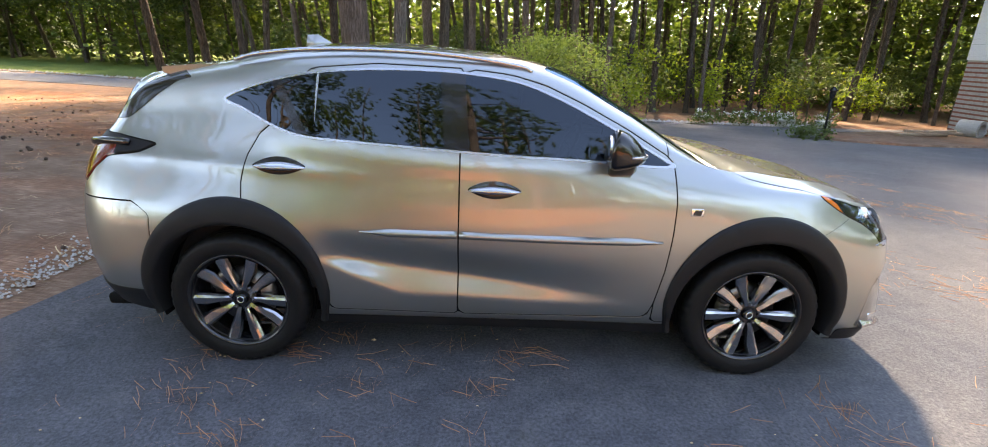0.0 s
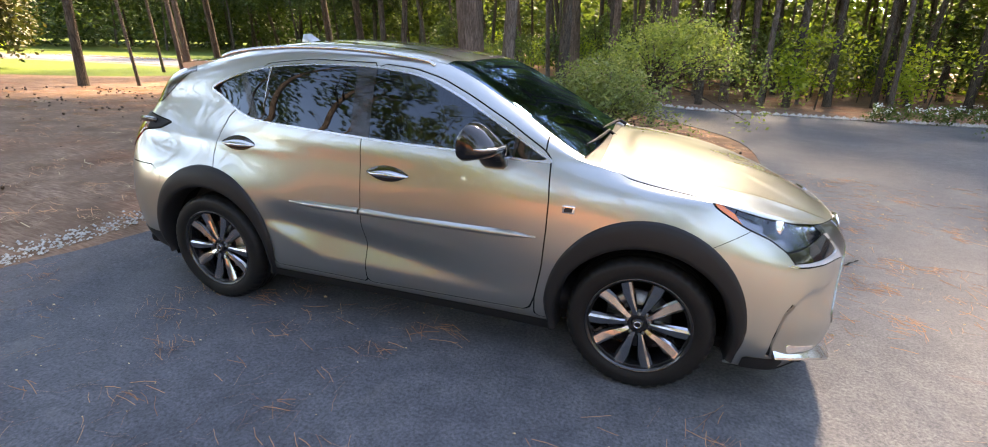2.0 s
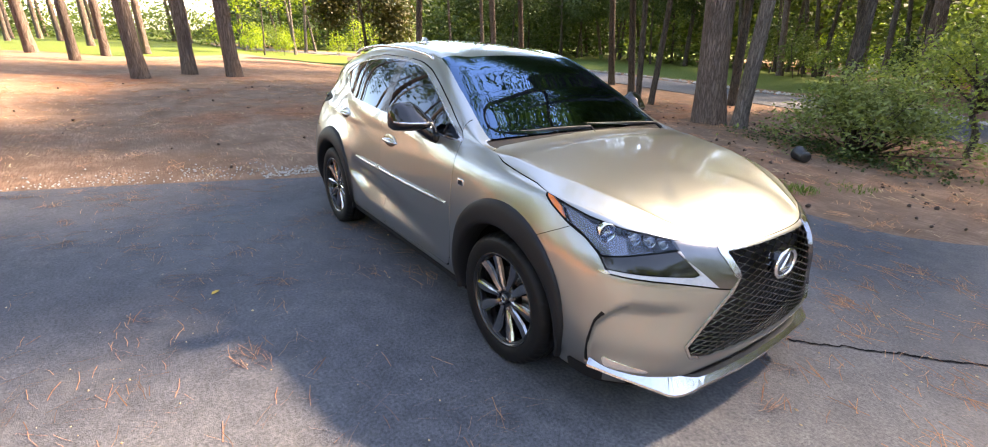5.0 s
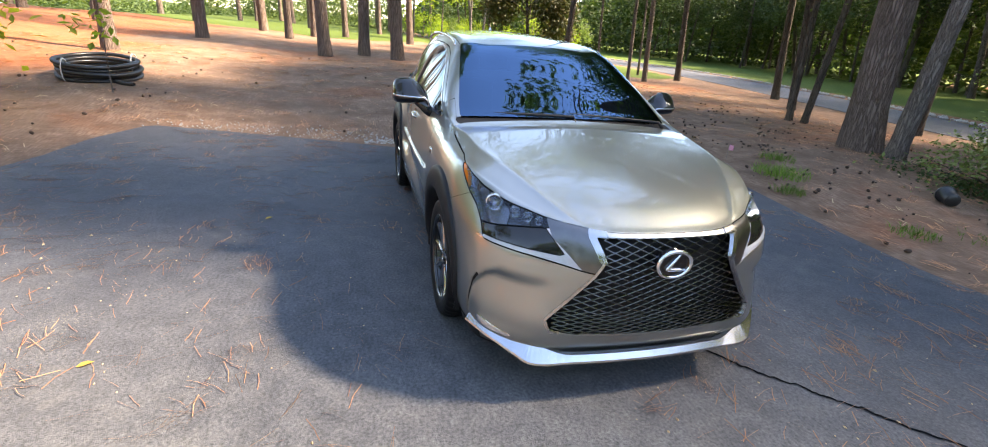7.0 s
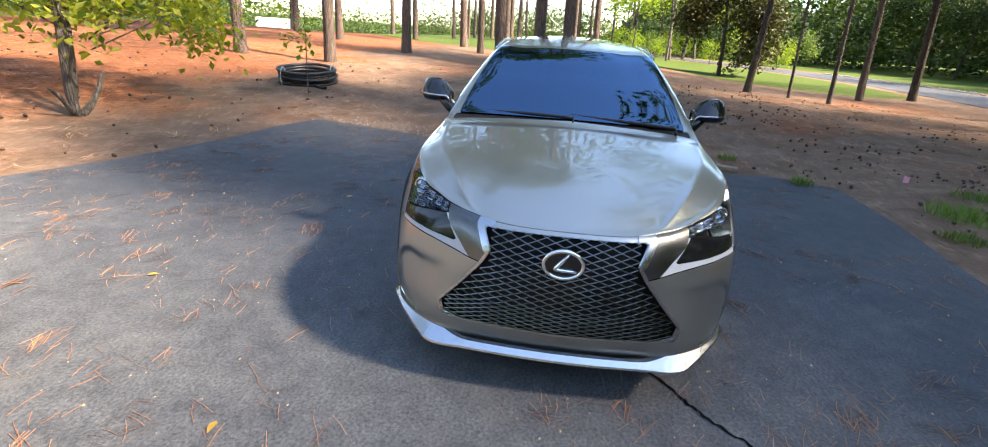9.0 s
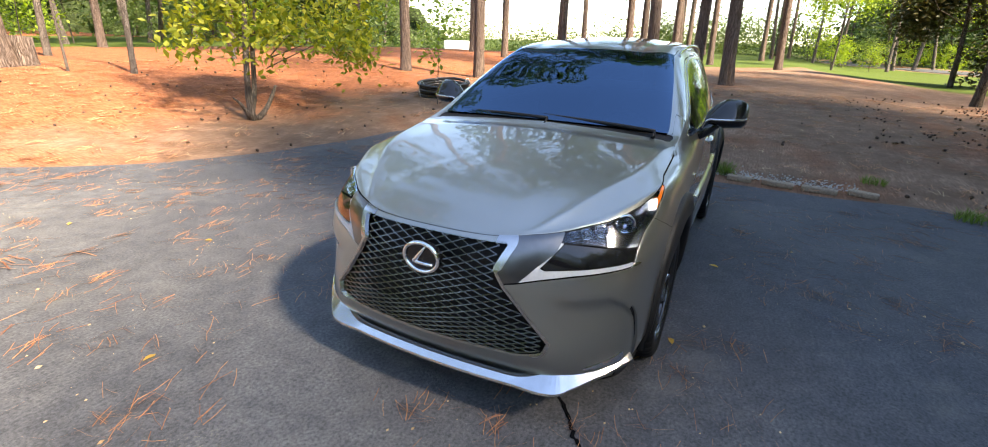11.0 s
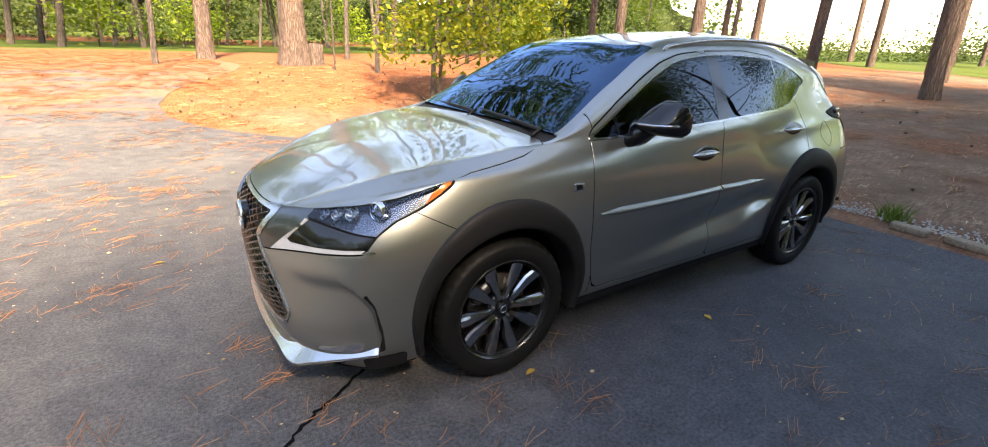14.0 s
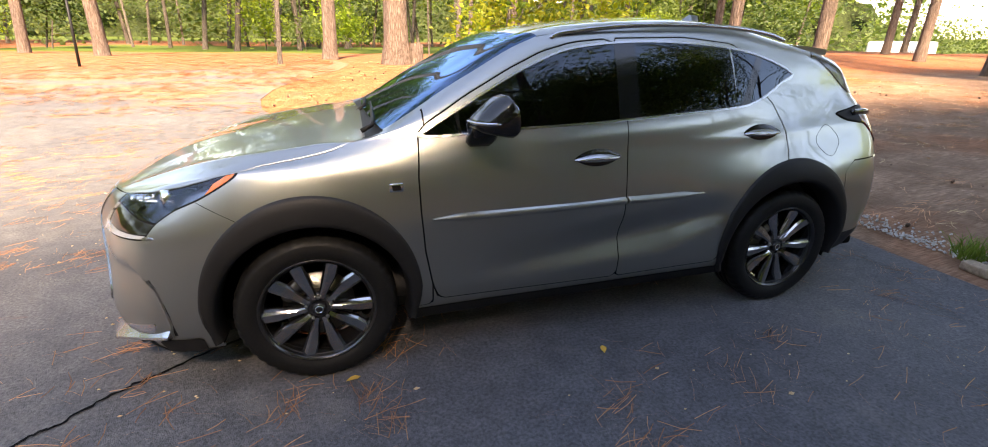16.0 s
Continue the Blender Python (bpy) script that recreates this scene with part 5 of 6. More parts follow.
        n = 1 + 0.10 * noise.noise(p * (1.2 / max(r0, 0.06)) * 0.25) + 0.10 * math.exp(-ring * .9) * math.cos(5 * (k % segs) * 2 * math.pi / segs + px)
        out.append(tuple(c + (p - c) * n))
    geos = [(out, fs)]
    for share, length, rise, ang in limbs:
        t = share
        p0 = axis(t)
        r = r0 * (1 - (1 - taper) * t) * 0.45
        d = Vector((math.cos(ang), math.sin(ang), 0))
        q = [p0 + d * (length * s) + Vector((0, 0, rise * length * (s ** 1.4))) + Vector((rng.normal(0, .05), rng.normal(0, .05), rng.normal(0, .04))) * length * s for s in (0, .25, .5, .75, 1)]
        geos.append(tube(q, [r, r * .75, r * .55, r * .4, r * .18], 6))
    return join(*geos)


def blob_tips(rng, n, cz, rx, rz, low=0.0):
    """Twig ends in an uneven crown: fuller in its shell, with lobes and holes."""
    tips = []
    lobes = [(rng.uniform(0, 6.28), rng.uniform(-.6, .9), rng.uniform(.55, 1.1)) for _ in range(7)]
    while len(tips) < n:
        a, e = lobes[rng.integers(7)][:2]
        a, e = a + rng.normal(0, .45), np.clip(e + rng.normal(0, .35), -1.2, 1.45)
        r = rng.uniform(0.35, 1.0) ** 0.6
        p = (rx * r * math.cos(a) * math.cos(e), rx * r * math.sin(a) * math.cos(e), cz + rz * r * math.sin(e))
        if p[2] > low:
            tips.append(p)
    return tips


def make_tree(name, label, category, bark, leaf, seed, height, r0, crown, leaf_size, tips, per, spread, needles=False, group="", limbs=6, bend=0.25, at=None):
    rng = np.random.default_rng(seed)
    cz, rx, rz, low = crown
    root = thing(name, label, category, group, at=at)
    lim = [(rng.uniform(max(0.3, (cz - rz) / height), .97), rx * rng.uniform(.5, .95), rng.uniform(.1, .6), rng.uniform(0, 6.28)) for _ in range(limbs)]
    part("trunk", trunk_geo(rng, height, r0, limbs=lim, bend=bend), bark, root)
    c = blob_tips(rng, tips, cz, rx, rz, low)
    geo = needle_cloud(rng, c, per, leaf_size, leaf_size * .07) if needles else leaf_cloud(rng, c, per, spread, leaf_size)
    part("crown", geo, leaf, root, smooth=False)
    return root


UP_LEAN = (2.05, -2.5)


def stand(x, y, turn=0.0, k=1.0, lean=(0, 0), dz=-0.03):
    return pose(x, y, ground_z(x, y) + dz, UP_LEAN[0] + lean[0], UP_LEAN[1] + lean[1], 0) @ Matrix.Rotation(radians(turn), 4, "Z") @ Matrix.Diagonal((k, k, k, 1))


def build_trees():
    rng = random.Random(7)
    pines = [make_tree("pine_tree", "tall pine with a bare plated trunk and high crown", "tree", PINE_BARK, NEEDLE, 11 + i, 21.0, 0.20, (14.8, 4.1, 5.8, 7.0), 0.40, 400, 36, .3, True, "pines on the straw", 9, .35) for i in range(3)]
    greys = [make_tree("pine_tree", "tall grey-barked pine with a high crown", "tree", GREY_BARK, NEEDLE, 31 + i, 20.0, 0.16, (14.3, 3.4, 5.4, 7.0), 0.38, 240, 36, .3, True, "pines on the straw", 8, .45) for i in range(2)]
    broad = [make_tree("broadleaf_tree", "slender woodland tree in full green leaf", "tree", DARK_BARK, LEAF, 51 + i, 15.0, 0.115, (10.2, 2.9, 5.4, 3.6), 0.20, 130, 34, .45, False, "woodland trees", 10, .6) for i in range(4)]
    bright = [make_tree("broadleaf_tree", "slender tree with sunlit yellow-green leaves", "tree", GREY_BARK, LEAF_BRIGHT, 71 + i, 12.0, 0.10, (7.5, 2.8, 5.2, 2.0), 0.19, 110, 34, .42, False, "woodland trees", 9, .6) for i in range(2)]
    under = [make_tree("understory_shrub", "loose green woodland shrub", "shrub", DARK_BARK, m, 91 + i, 2.2, 0.03, (1.35, 1.25, 1.15, .15), 0.17, 60, 15, .20, False, "woodland shrubs", 5, .2) for i, m in enumerate((LEAF, LEAF_DARK, LEAF_BRIGHT))]
    first = set()

    def put(base, x, y, k=1.0, lean=(0, 0), girth=1.0):
        turn = rng.uniform(0, 360)
        m = stand(x, y, turn, k, lean) @ Matrix.Diagonal((girth, girth, 1, 1))
        if base.name not in first:
            first.add(base.name)
            base.matrix_basis = m
            return base
        return copy_thing(base, m)

    # pines that stand on the straw behind and beside the pad
    for x, y, g, b, lean in ((-13.5, -2.1, 1.15, 0, (0, 3)), (-13.6, .20, 1.2, 2, (0, 3)), (-24.0, -3.0, 1.0, 0, (0, 2)), (-14.6, -.85, 1.1, 1, (1, 3)), (-20.0, -3.8, .9, 2, (0, 4)),
                             (-24.0, -5.35, 1.2, 0, (0, 0)), (-15.6, -6.1, 1.15, 1, (0, -1)), (-10.2, -6.75, .95, 2, (0, 1)), (-9.8, -9.3, 1.0, 0, (0, 0)), (-19.5, -10.5, 1.1, 1, (0, 1)),
                             (-24, 1.8, 1.0, 2, (0, 4)), (-27, -1.5, 1.0, 0, (0, 2)), (-29, -9.5, 1.1, 1, (0, 0)), (-24, -15, 1.0, 2, (0, -2)), (-14.5, -15.5, 1.0, 0, (0, 0)), (-31, -19, 1.1, 1, (0, 1)), (-12, -21, 1.1, 2, (0, 0)),
                             (1.25, -17.0, 1.5, 0, (0, 1)), (-9, -26, 1.1, 1, (0, 0)), (-37, -4, 1.1, 2, (0, 0)), (-35, -13, 1.0, 0, (0, 2)), (9.7, -20.8, 1.5, 1, (0, 2)), (14.5, -25.8, 1.3, 2, (0, -1))):
        put(pines[b], x, y, 1.0, (lean[0] * .4, lean[1] * .4), g * .85)
    for x, y, g, b, lean in ((-3.9, -18.5, .6, 0, (0, -1)), (2.65, -13.2, .42, 1, (0, -4)), (-2.5, -11.2, .62, 0, (0, 0)), (-1.45, -11.6, .38, 1, (0, 5)), (-12.2, 8.2, .95, 1, (0, 0)), (-14.0, 10.0, 1.0, 0, (0, 4)), (-14.9, 10.6, .8, 1, (0, -3)), (-12.9, 7.3, .45, 0, (0, -2)), (-17.8, 12.0, .8, 1, (0, 3)), (-7, -14, .7, 0, (0, 0))):
        put(greys[b], x, y, 1.0, (lean[0] * .4, lean[1] * .4), g)
    # the big pine by the pad, its leaning neighbour and the dark twin stems
    big = make_tree("pine_tree", "thick red-brown pine with deep plated bark", "tree", PINE_BARK, NEEDLE, 5, 23.0, 0.30, (15.5, 4.8, 6.2, 8.8), 0.36, 330, 34, .3, True, limbs=14, bend=.15)
    big.matrix_basis = stand(-2.80, 7.65, 40, 1.0, (-1, 0))
    # its crown, out of view, is sized to shade the car and pad
    lean = make_tree("leaning_tree", "pale grey-barked tree leaning beside the big pine", "tree", GREY_BARK, LEAF, 6, 11.5, 0.15, (8.0, 3.5, 3.4, 4.3), 0.15, 270, 62, .46, limbs=9, bend=.5)
    lean.matrix_basis = stand(-2.10, 7.55, 0, 1.0, (-4, 0))
    for dx, dy, tilt in ((0, 0, -2), (.34, .12, 5)):
        tw = make_tree("twin_stem_tree", "dark thin-stemmed tree with drooping leafy boughs", "tree", DARK_BARK, LEAF, 8 + int(dx * 10), 12.0, 0.085, (7.2, 4.2, 4.6, 2.3), 0.14, 260, 56, .42, limbs=10, bend=.3)
        tw.matrix_basis = stand(-6.0 + dx, 9.25 + dy, 70 * dx, 1.0, (0, tilt))
    # added tree; crown place and density are set to darken the pad
    shade = make_tree("broadleaf_tree", "dark-stemmed tree added behind the bush, its broad crown shading the pad", "tree", DARK_BARK, LEAF, 9, 17.0, 0.14, (12.2, 3.8, 4.0, 6.5), 0.16, 360, 62, .46, limbs=9, bend=.4)
    shade.matrix_basis = stand(-1.4, 10.4, 20, 1.0, (0, 3))
    # added up-sun of the drive only for the shade of its high crown
    over = make_tree("broadleaf_tree", "added tall slim tree, placed so its high top shades the drive", "tree", DARK_BARK, LEAF, 58, 20.5, .14, (18.0, 1.9, 1.9, 15.0), .2, 55, 40, .4, limbs=7, bend=.4)
    over.matrix_basis = stand(5.8, 19.1, 10, 1.0, (0, 0))
    # canopy added to shade the straw and darken what the windows mirror
    for x, y, sd, k in ((-10.5, 13.2, 61, 1.0), (-13.5, 6.2, 62, .9), (-4.6, 11.7, 63, .95), (-8.0, 11.4, 64, .9), (-15.5, 12.6, 65, 1.0)):
        leafy = make_tree("broadleaf_tree", "broad leafy tree added to shade the edge of the straw", "tree", DARK_BARK, LEAF, sd, 15.0, .13, (9.8, 4.2, 4.8, 4.6), .17, 240, 48, .5, limbs=10, bend=.5)
        leafy.matrix_basis = stand(x, y, 30 * sd, k, (0, 2))
    low_tree = make_tree("understorey_tree", "low dark leafy tree beyond the road", "tree", DARK_BARK, LEAF_DARK, 71, 10.5, .11, (5.6, 4.3, 4.6, 4.6), .22, 230, 44, .6, False, "low trees beyond the road", limbs=12, bend=.5)
    low_tree.matrix_basis = stand(-46.0, 35.0, 10, 1.0, (0, 2))
    for i, (x, y, k) in enumerate(((-55.0, 36.5, 1.1), (-38.5, 36.0, .95), (-32.0, 37.5, 1.05), (-26.0, 35.5, .9), (-50.0, 41.0, 1.25), (-42.0, 42.0, 1.2), (-35.0, 43.0, 1.25), (-28.5, 42.0, 1.2), (-21.0, 39.0, 1.05), (-60.0, 42.0, 1.3))):
        copy_thing(low_tree, stand(x, y, 67 * i + 20, k, (0, 3)))
    island = make_tree("pine_tree", "thick pale pine trunk on the straw island", "tree", PINE_BARK, NEEDLE, 15, 22.0, 0.36, (14.5, 4.2, 6.2, 7.2), 0.34, 260, 32, .3, True, limbs=8, bend=.1)
    island.matrix_basis = stand(-.70, -12.9, 0, 1.0, (0, 1))
    st = thing("tree_stump", "short sawn stump beside the pine", "stump", at=stand(-1.30, -12.95))
    part("stump_wood", trunk_geo(np.random.default_rng(3), .62, .22, .9, .02, 16, 6, .3), PINE_BARK, st)
    # the small yellow-green tree in front of the hose, its stems forked from the ground
    small = thing("young_tree", "small multi-stemmed tree with bright yellow-green leaves", "tree", at=stand(-2.15, -6.95))
    r2 = np.random.default_rng(21)
    stems = [tube(curve([(0, 0, -.1), (.05, .03, .6), (.02, .10, 1.6), (-.1, .16, 3.4)], 4), [.065] * 4 + [.05] * 5 + [.03] * 4, 9),
             tube(curve([(.05, -.05, -.1), (-.14, -.06, .55), (-.20, .0, 1.5), (-.50, .1, 3.0)], 4), [.055] * 4 + [.042] * 5 + [.026] * 4, 9),
             tube(curve([(-.05, .02, .0), (-.30, .05, .25), (-.52, .06, .62)], 4), [.060, .055, .050, .046, .043, .040, .036, .030, .022], 8),
             tube(curve([(.05, .02, .05), (.24, .05, .30), (.38, .05, .42)], 4), [.042, .040, .037, .033, .030, .026, .022, .018, .012], 7)]
    part("trunk", join(*stems), GREY_BARK, small)
    tips = []
    for k in range(135):
        a = r2.uniform(0, 6.28)
        rr = r2.uniform(.3, 1.75)
        tips.append((-.7 + rr * math.cos(a) * 1.15, .1 + rr * math.sin(a), r2.uniform(1.35, 3.7) - .10 * rr))
    tips += [(-2.2 + r2.normal(0, .3), .5 + r2.normal(0, .3), 1.25 + r2.uniform(-.4, .6)) for _ in range(16)]
    part("crown", leaf_cloud(r2, tips, 30, .20, .15, .5), m_leaf("young_leaves", (.08, .13, .02), (.34, .33, .045), .5), small, smooth=False)
    part("twig_spray", join(*[tube([(-.1 - .25 * (t[0] < -.6), .1, min(2.4, t[2] * .75)), tuple(np.array(t) * .6 + np.array((-.15, .1, 1.6)) * .4), t], [.012, .008, .003], 4) for t in tips[::9]]), GREY_BARK, small)
    # a sapling by the hose
    sap = make_tree("sapling", "thin sapling with a few pale leaves", "tree", GREY_BARK, LEAF_BRIGHT, 23, 1.9, .012, (1.15, .42, .5, .5), .15, 9, 6, .12, limbs=4, bend=.08, at=stand(-5.1, -4.9))
    # shrubs by the pad's island
    bush = thing("azalea_bush", "broad loose evergreen bush at the island's edge", "shrub", at=stand(.05, 7.55))
    rb = np.random.default_rng(33)
    tb = [(rb.normal(0, .62), rb.normal(0, .55), 0) for _ in range(260)]
    tb = [(x, y, max(.12, (1.35 - .42 * (x * x + y * y)) * rb.uniform(.35, 1.0))) for x, y, _ in tb]
    part("branch_spray", join(*[tube([(x * .15, y * .15, 0), (x * .6, y * .6, z * .6), (x, y, z)], [.014, .009, .004], 4) for x, y, z in tb[::4]]), DARK_BARK, bush)
    part("crown", leaf_cloud(rb, tb, 40, .13, .075, .1), m_leaf("bush_leaves", (.09, .12, .045), (.21, .25, .10), .4), bush, smooth=False)
    maple = thing("spreading_maple", "low spreading ornamental maple with layered green boughs", "tree", at=stand(1.0, 9.7))
    tm = [(rb.normal(.35, .95), rb.normal(0, .9), 0) for _ in range(150)]
    tm = [(x, y, 2.25 - .16 * ((x - .35) ** 2 + y * y) - abs(rb.normal(0, .40))) for x, y, _ in tm]
    part("trunk", (tube(curve([(0, 0, -.2), (.08, .03, .4), (-.05, .0, .9), (.15, .05, 1.6)], 4), [.06] * 5 + [.045] * 8, 8)), DARK_BARK, maple)
    for i, (x, y, z) in enumerate(tm[::6]):
        part("bough", tube([(.0, 0, .8 + .1 * (i % 4)), (x * .5, y * .5, z * .5 + .65), (x, y, z)], [.025, .016, .005], 5), DARK_BARK, maple)
    part("crown", leaf_cloud(rb, tm, 55, .17, .085, .35), m_leaf("maple_leaves", (.10, .14, .045), (.22, .27, .09), .5), maple, smooth=False)
    # magnolia and a young tree on the lawn side
    mag = make_tree("magnolia", "dense dark magnolia with bronze-backed leaves", "tree", DARK_BARK, m_leaf("magnolia_leaves", (.030, .048, .015), (.105, .088, .036), .15), 41, 4.6, .11, (2.0, 2.5, 2.4, .12), .20, 340, 30, .24, limbs=7)
    mag.matrix_basis = stand(-22.6, 7.9)
    yt = make_tree("young_tree", "young round-headed tree on the lawn", "tree", GREY_BARK, LEAF_BRIGHT, 43, 4.6, .06, (3.5, 1.8, 1.6, 1.6), .2, 80, 16, .3, limbs=6)
    yt.matrix_basis = stand(-31, 4.6)
    # woods beyond the drive and round the lawn
    spots = []

    def scatter(n, box4, gap, keep):
        tries = 0
        got = 0
        while got < n and tries < n * 60:
            tries += 1
            x, y = rng.uniform(box4[0], box4[2]), rng.uniform(box4[1], box4[3])
            if keep(x, y) and all((x - a) ** 2 + (y - b) ** 2 > gap * gap for a, b in spots):
                spots.append((x, y))
                got += 1
                yield x, y

    wood = lambda x, y: y > 17.6 + .05 * abs(x) and not (x < -2 and y < 19 - 1.35 * (x + 2) * .8)
    # added trees whose high crowns throw shade over the drive and car
    tall = make_tree("broadleaf_tree", "tall woodland tree added for the shade of its high crown", "tree", DARK_BARK, LEAF, 57, 19.5, .15, (16.2, 2.7, 3.3, 12.5), .22, 120, 40, .5, False, "woodland trees", 9, .4)
    for x, y, k in ((1.2, 19.9, 1.0), (3.7, 20.9, 1.0), (-1.2, 21.2, 1.03), (2.6, 18.3, .9), (7.6, 20.6, 1.0), (13.9, 26.8, 1.05), (12.6, 21.4, 1.0), (16.4, 27.4, 1.1)):
        spots.append((x, y))
        put(tall, x, y, k, (rng.uniform(-1, 1), rng.uniform(-1.5, 1.5)))
    # grey pines added here to block sun from the car and drive
    for x, y in ((2.6, 23.0), (.6, 22.6), (4.9, 19.0)):
        spots.append((x, y))
        put(greys[0], x, y, 1.13, (0, 0), 1.0)
    for x, y in ((3.7, 20.5), (6.6, 21.0), (4.9, 22.6), (9.2, 19.0), (-1.0, 19.6), (1.4, 18.6)):
        spots.append((x, y))
        put(greys[rng.randrange(2)] if rng.random() < .5 else pines[rng.randrange(3)], x, y, rng.uniform(.85, 1.0), (rng.uniform(-2, 2), rng.uniform(-3, 3)), rng.uniform(.8, 1.1))
    for x, y in scatter(84, (-16, 17, 30, 38), 1.2, wood):
        b = broad[rng.randrange(4)] if rng.random() < .62 else (greys[rng.randrange(2)] if rng.random() < .6 else pines[rng.randrange(3)])
        put(b, x, y, rng.uniform(.85, 1.2), (rng.uniform(-4, 4), rng.uniform(-4, 4)), rng.uniform(.75, 1.25))
    for x, y in scatter(70, (-16, 17.5, 30, 36), 1.0, wood):
        put(under[rng.choice((0, 0, 1, 2))], x, y, rng.uniform(.7, 1.5))
    lawn_edge = lambda x, y: y > 27 - .42 * (x + 8) and y < 27 - .42 * (x + 8) + 24
    for x, y in scatter(46, (-70, 22, -8, 70), 2.2, lawn_edge):
        b = bright[rng.randrange(2)] if rng.random() < .35 else broad[rng.randrange(4)]
        put(b, x, y, rng.uniform(.9, 1.25), (rng.uniform(-3, 3), rng.uniform(-3, 3)), rng.uniform(.9, 1.3))
    for x, y in scatter(26, (-70, -10, -28, 24), 3.0, lambda x, y: x < -34):
        b = bright[rng.randrange(2)] if y > 4 else pines[rng.randrange(3)]
        put(b, x, y, rng.uniform(.8, 1.1), (0, 0), 1.0)
    for x, y in scatter(60, (-45, -62, 34, -29), 2.3, lambda x, y: y < -31 - .12 * x):
        b = bright[rng.randrange(2)] if rng.random() < .45 else broad[rng.randrange(4)]
        put(b, x, y, rng.uniform(.85, 1.2), (0, 0), rng.uniform(.9, 1.3))
    for x, y in scatter(30, (-40, -44, 30, -28.5), 1.6, lambda x, y: y < -29 - .12 * x):
        put(under[rng.choice((0, 1, 2))], x, y, rng.uniform(.9, 2.0))
    for x, y in scatter(26, (26, -26, 46, 18), 3.0, lambda x, y: x > 28):
        put(broad[rng.randrange(4)], x, y, rng.uniform(.95, 1.2), (0, 0), 1.2)
    for x, y in scatter(16, (-62, 4, -36, 22), 2.5, lambda x, y: True):
        put(under[rng.choice((0, 2))], x, y, rng.uniform(.8, 1.5))
    # the farthest canopy, a lumpy wall of trees all round
    V, F = [], []
    n, rows = 720, 9
    for i in range(n):
        a = 2 * math.pi * i / n
        deg = math.degrees(a)
        low = 0.08 + 0.92 * S((abs((deg - 194 + 180) % 360 - 180) - 17) / 9)
        top = (11 + 4 * noise.noise((math.cos(a) * 9, math.sin(a) * 9, 1.0)) + 2.2 * noise.noise((math.cos(a) * 40, math.sin(a) * 40, 2.0))) * low
        for k in range(rows):
            t = k / (rows - 1)
            r = 104 + 3.5 * noise.noise((math.cos(a) * 30, math.sin(a) * 30, t * 3.0)) + 4 * t * t
            x, y = r * math.cos(a), r * math.sin(a)
            V.append((x, y, ground_z(x, y) - .5 + top * t + .8 * t * noise.noise((math.cos(a) * 90, math.sin(a) * 90, t * 4))))
    for i in range(n):
        j = (i + 1) % n
        for k in range(rows - 1):
            F.append((i * rows + k, j * rows + k, j * rows + k + 1, i * rows + k + 1))
    km = Mat("far_canopy")
    kc = km.coord()
    f1, f2 = km.noise(kc, .55, 8.0, .75), km.noise(kc, 2.6, 6.0, .8)
    km.colour(km.mix(None, km.ramp(f1, [(.35, (.022, .032, .014)), (.65, (.080, .105, .034))]), km.ramp(f2, [(.35, (.45, .45, .45)), (.65, (1.3, 1.3, 1.2))]), "MULTIPLY", 1.0))
    km.set(Roughness=.9, Specular_IOR_Level=.1)
    km.bump(f2, 1.0, .8)
    tagged(part("far_canopy", (V, F), km.m, None, "hazy green wall of distant woodland", kind="stuff"), category="woods")
    # far foliage that closes the distance
    rf = np.random.default_rng(77)
    # the 128 to 172 degree sector has its shade put into darker leaf colour
    for name, a0, a1, r0, r1, zt, dens, mat in (("far_woods", 25, 100, 36, 62, 13, 1150, LEAF), ("far_woods", 100, 128, 44, 70, 14, 420, LEAF), ("far_woods", 128, 172, 62, 90, 12, 640, LEAF_DARK), ("far_woods", 174, 214, 64, 100, 3.6, 300, LEAF), ("far_woods", 212, 330, 56, 84, 14, 640, LEAF), ("far_woods", 330, 385, 46, 70, 14, 240, LEAF)):
        c = []
        for _ in range(dens):
            a, r = radians(rf.uniform(a0, a1)), rf.uniform(r0, r1)
            x, y = r * math.cos(a), r * math.sin(a)
            c.append((x, y, ground_z(x, y) + zt * rf.uniform(.02, 1) ** 1.1))
        ob = part(name, leaf_cloud(rf, c, 62, 1.5, .52, .2, .8) if zt > 5 else leaf_cloud(rf, c, 150, 1.3, .30, .2, .8), mat, None, "distant green woodland edge", smooth=False, kind="stuff")
        tagged(ob, category="woods")


build_trees()

# ---- things on and round the pad ----
def m_brick():
    k = Mat("red_brick")
    co = k.coord()
    br = k.n("ShaderNodeTexBrick")
    mp = k.coord((1, 1, 1))
    mp.inputs["Rotation"].default_value = (math.pi / 2, 0, 0)
    br.inputs["Scale"].default_value = 1.0
    br.inputs["Brick Width"].default_value, br.inputs["Row Height"].default_value, br.inputs["Mortar Size"].default_value = .215, .075, .008
    br.inputs["Color1"].default_value, br.inputs["Color2"].default_value, br.inputs["Mortar"].default_value = (.30, .10, .06, 1), (.22, .075, .05, 1), (.4, .37, .33, 1)
    k.l(mp, br)
    nz = k.noise(co, 12.0, 5.0)
    k.colour(k.mix(None, br, k.ramp(nz, [(.3, (.7, .7, .7)), (.7, (1.1, 1.1, 1.1))]), "MULTIPLY", 1.0))
    k.set(Roughness=.9)
    return k.m


WHITE = plain("white_paint", (.74, .74, .72), .5, 0, 0, .1, 30)
PIPE = plain("corrugated_black_plastic", (.016, .016, .017), .38, 0, 0, .1, 60, .3)
ROPE = plain("white_cord", (.62, .60, .56), .8)
STRAW = m_leaf("dry_needles", (.26, .098, .045), (.52, .245, .12), .1)
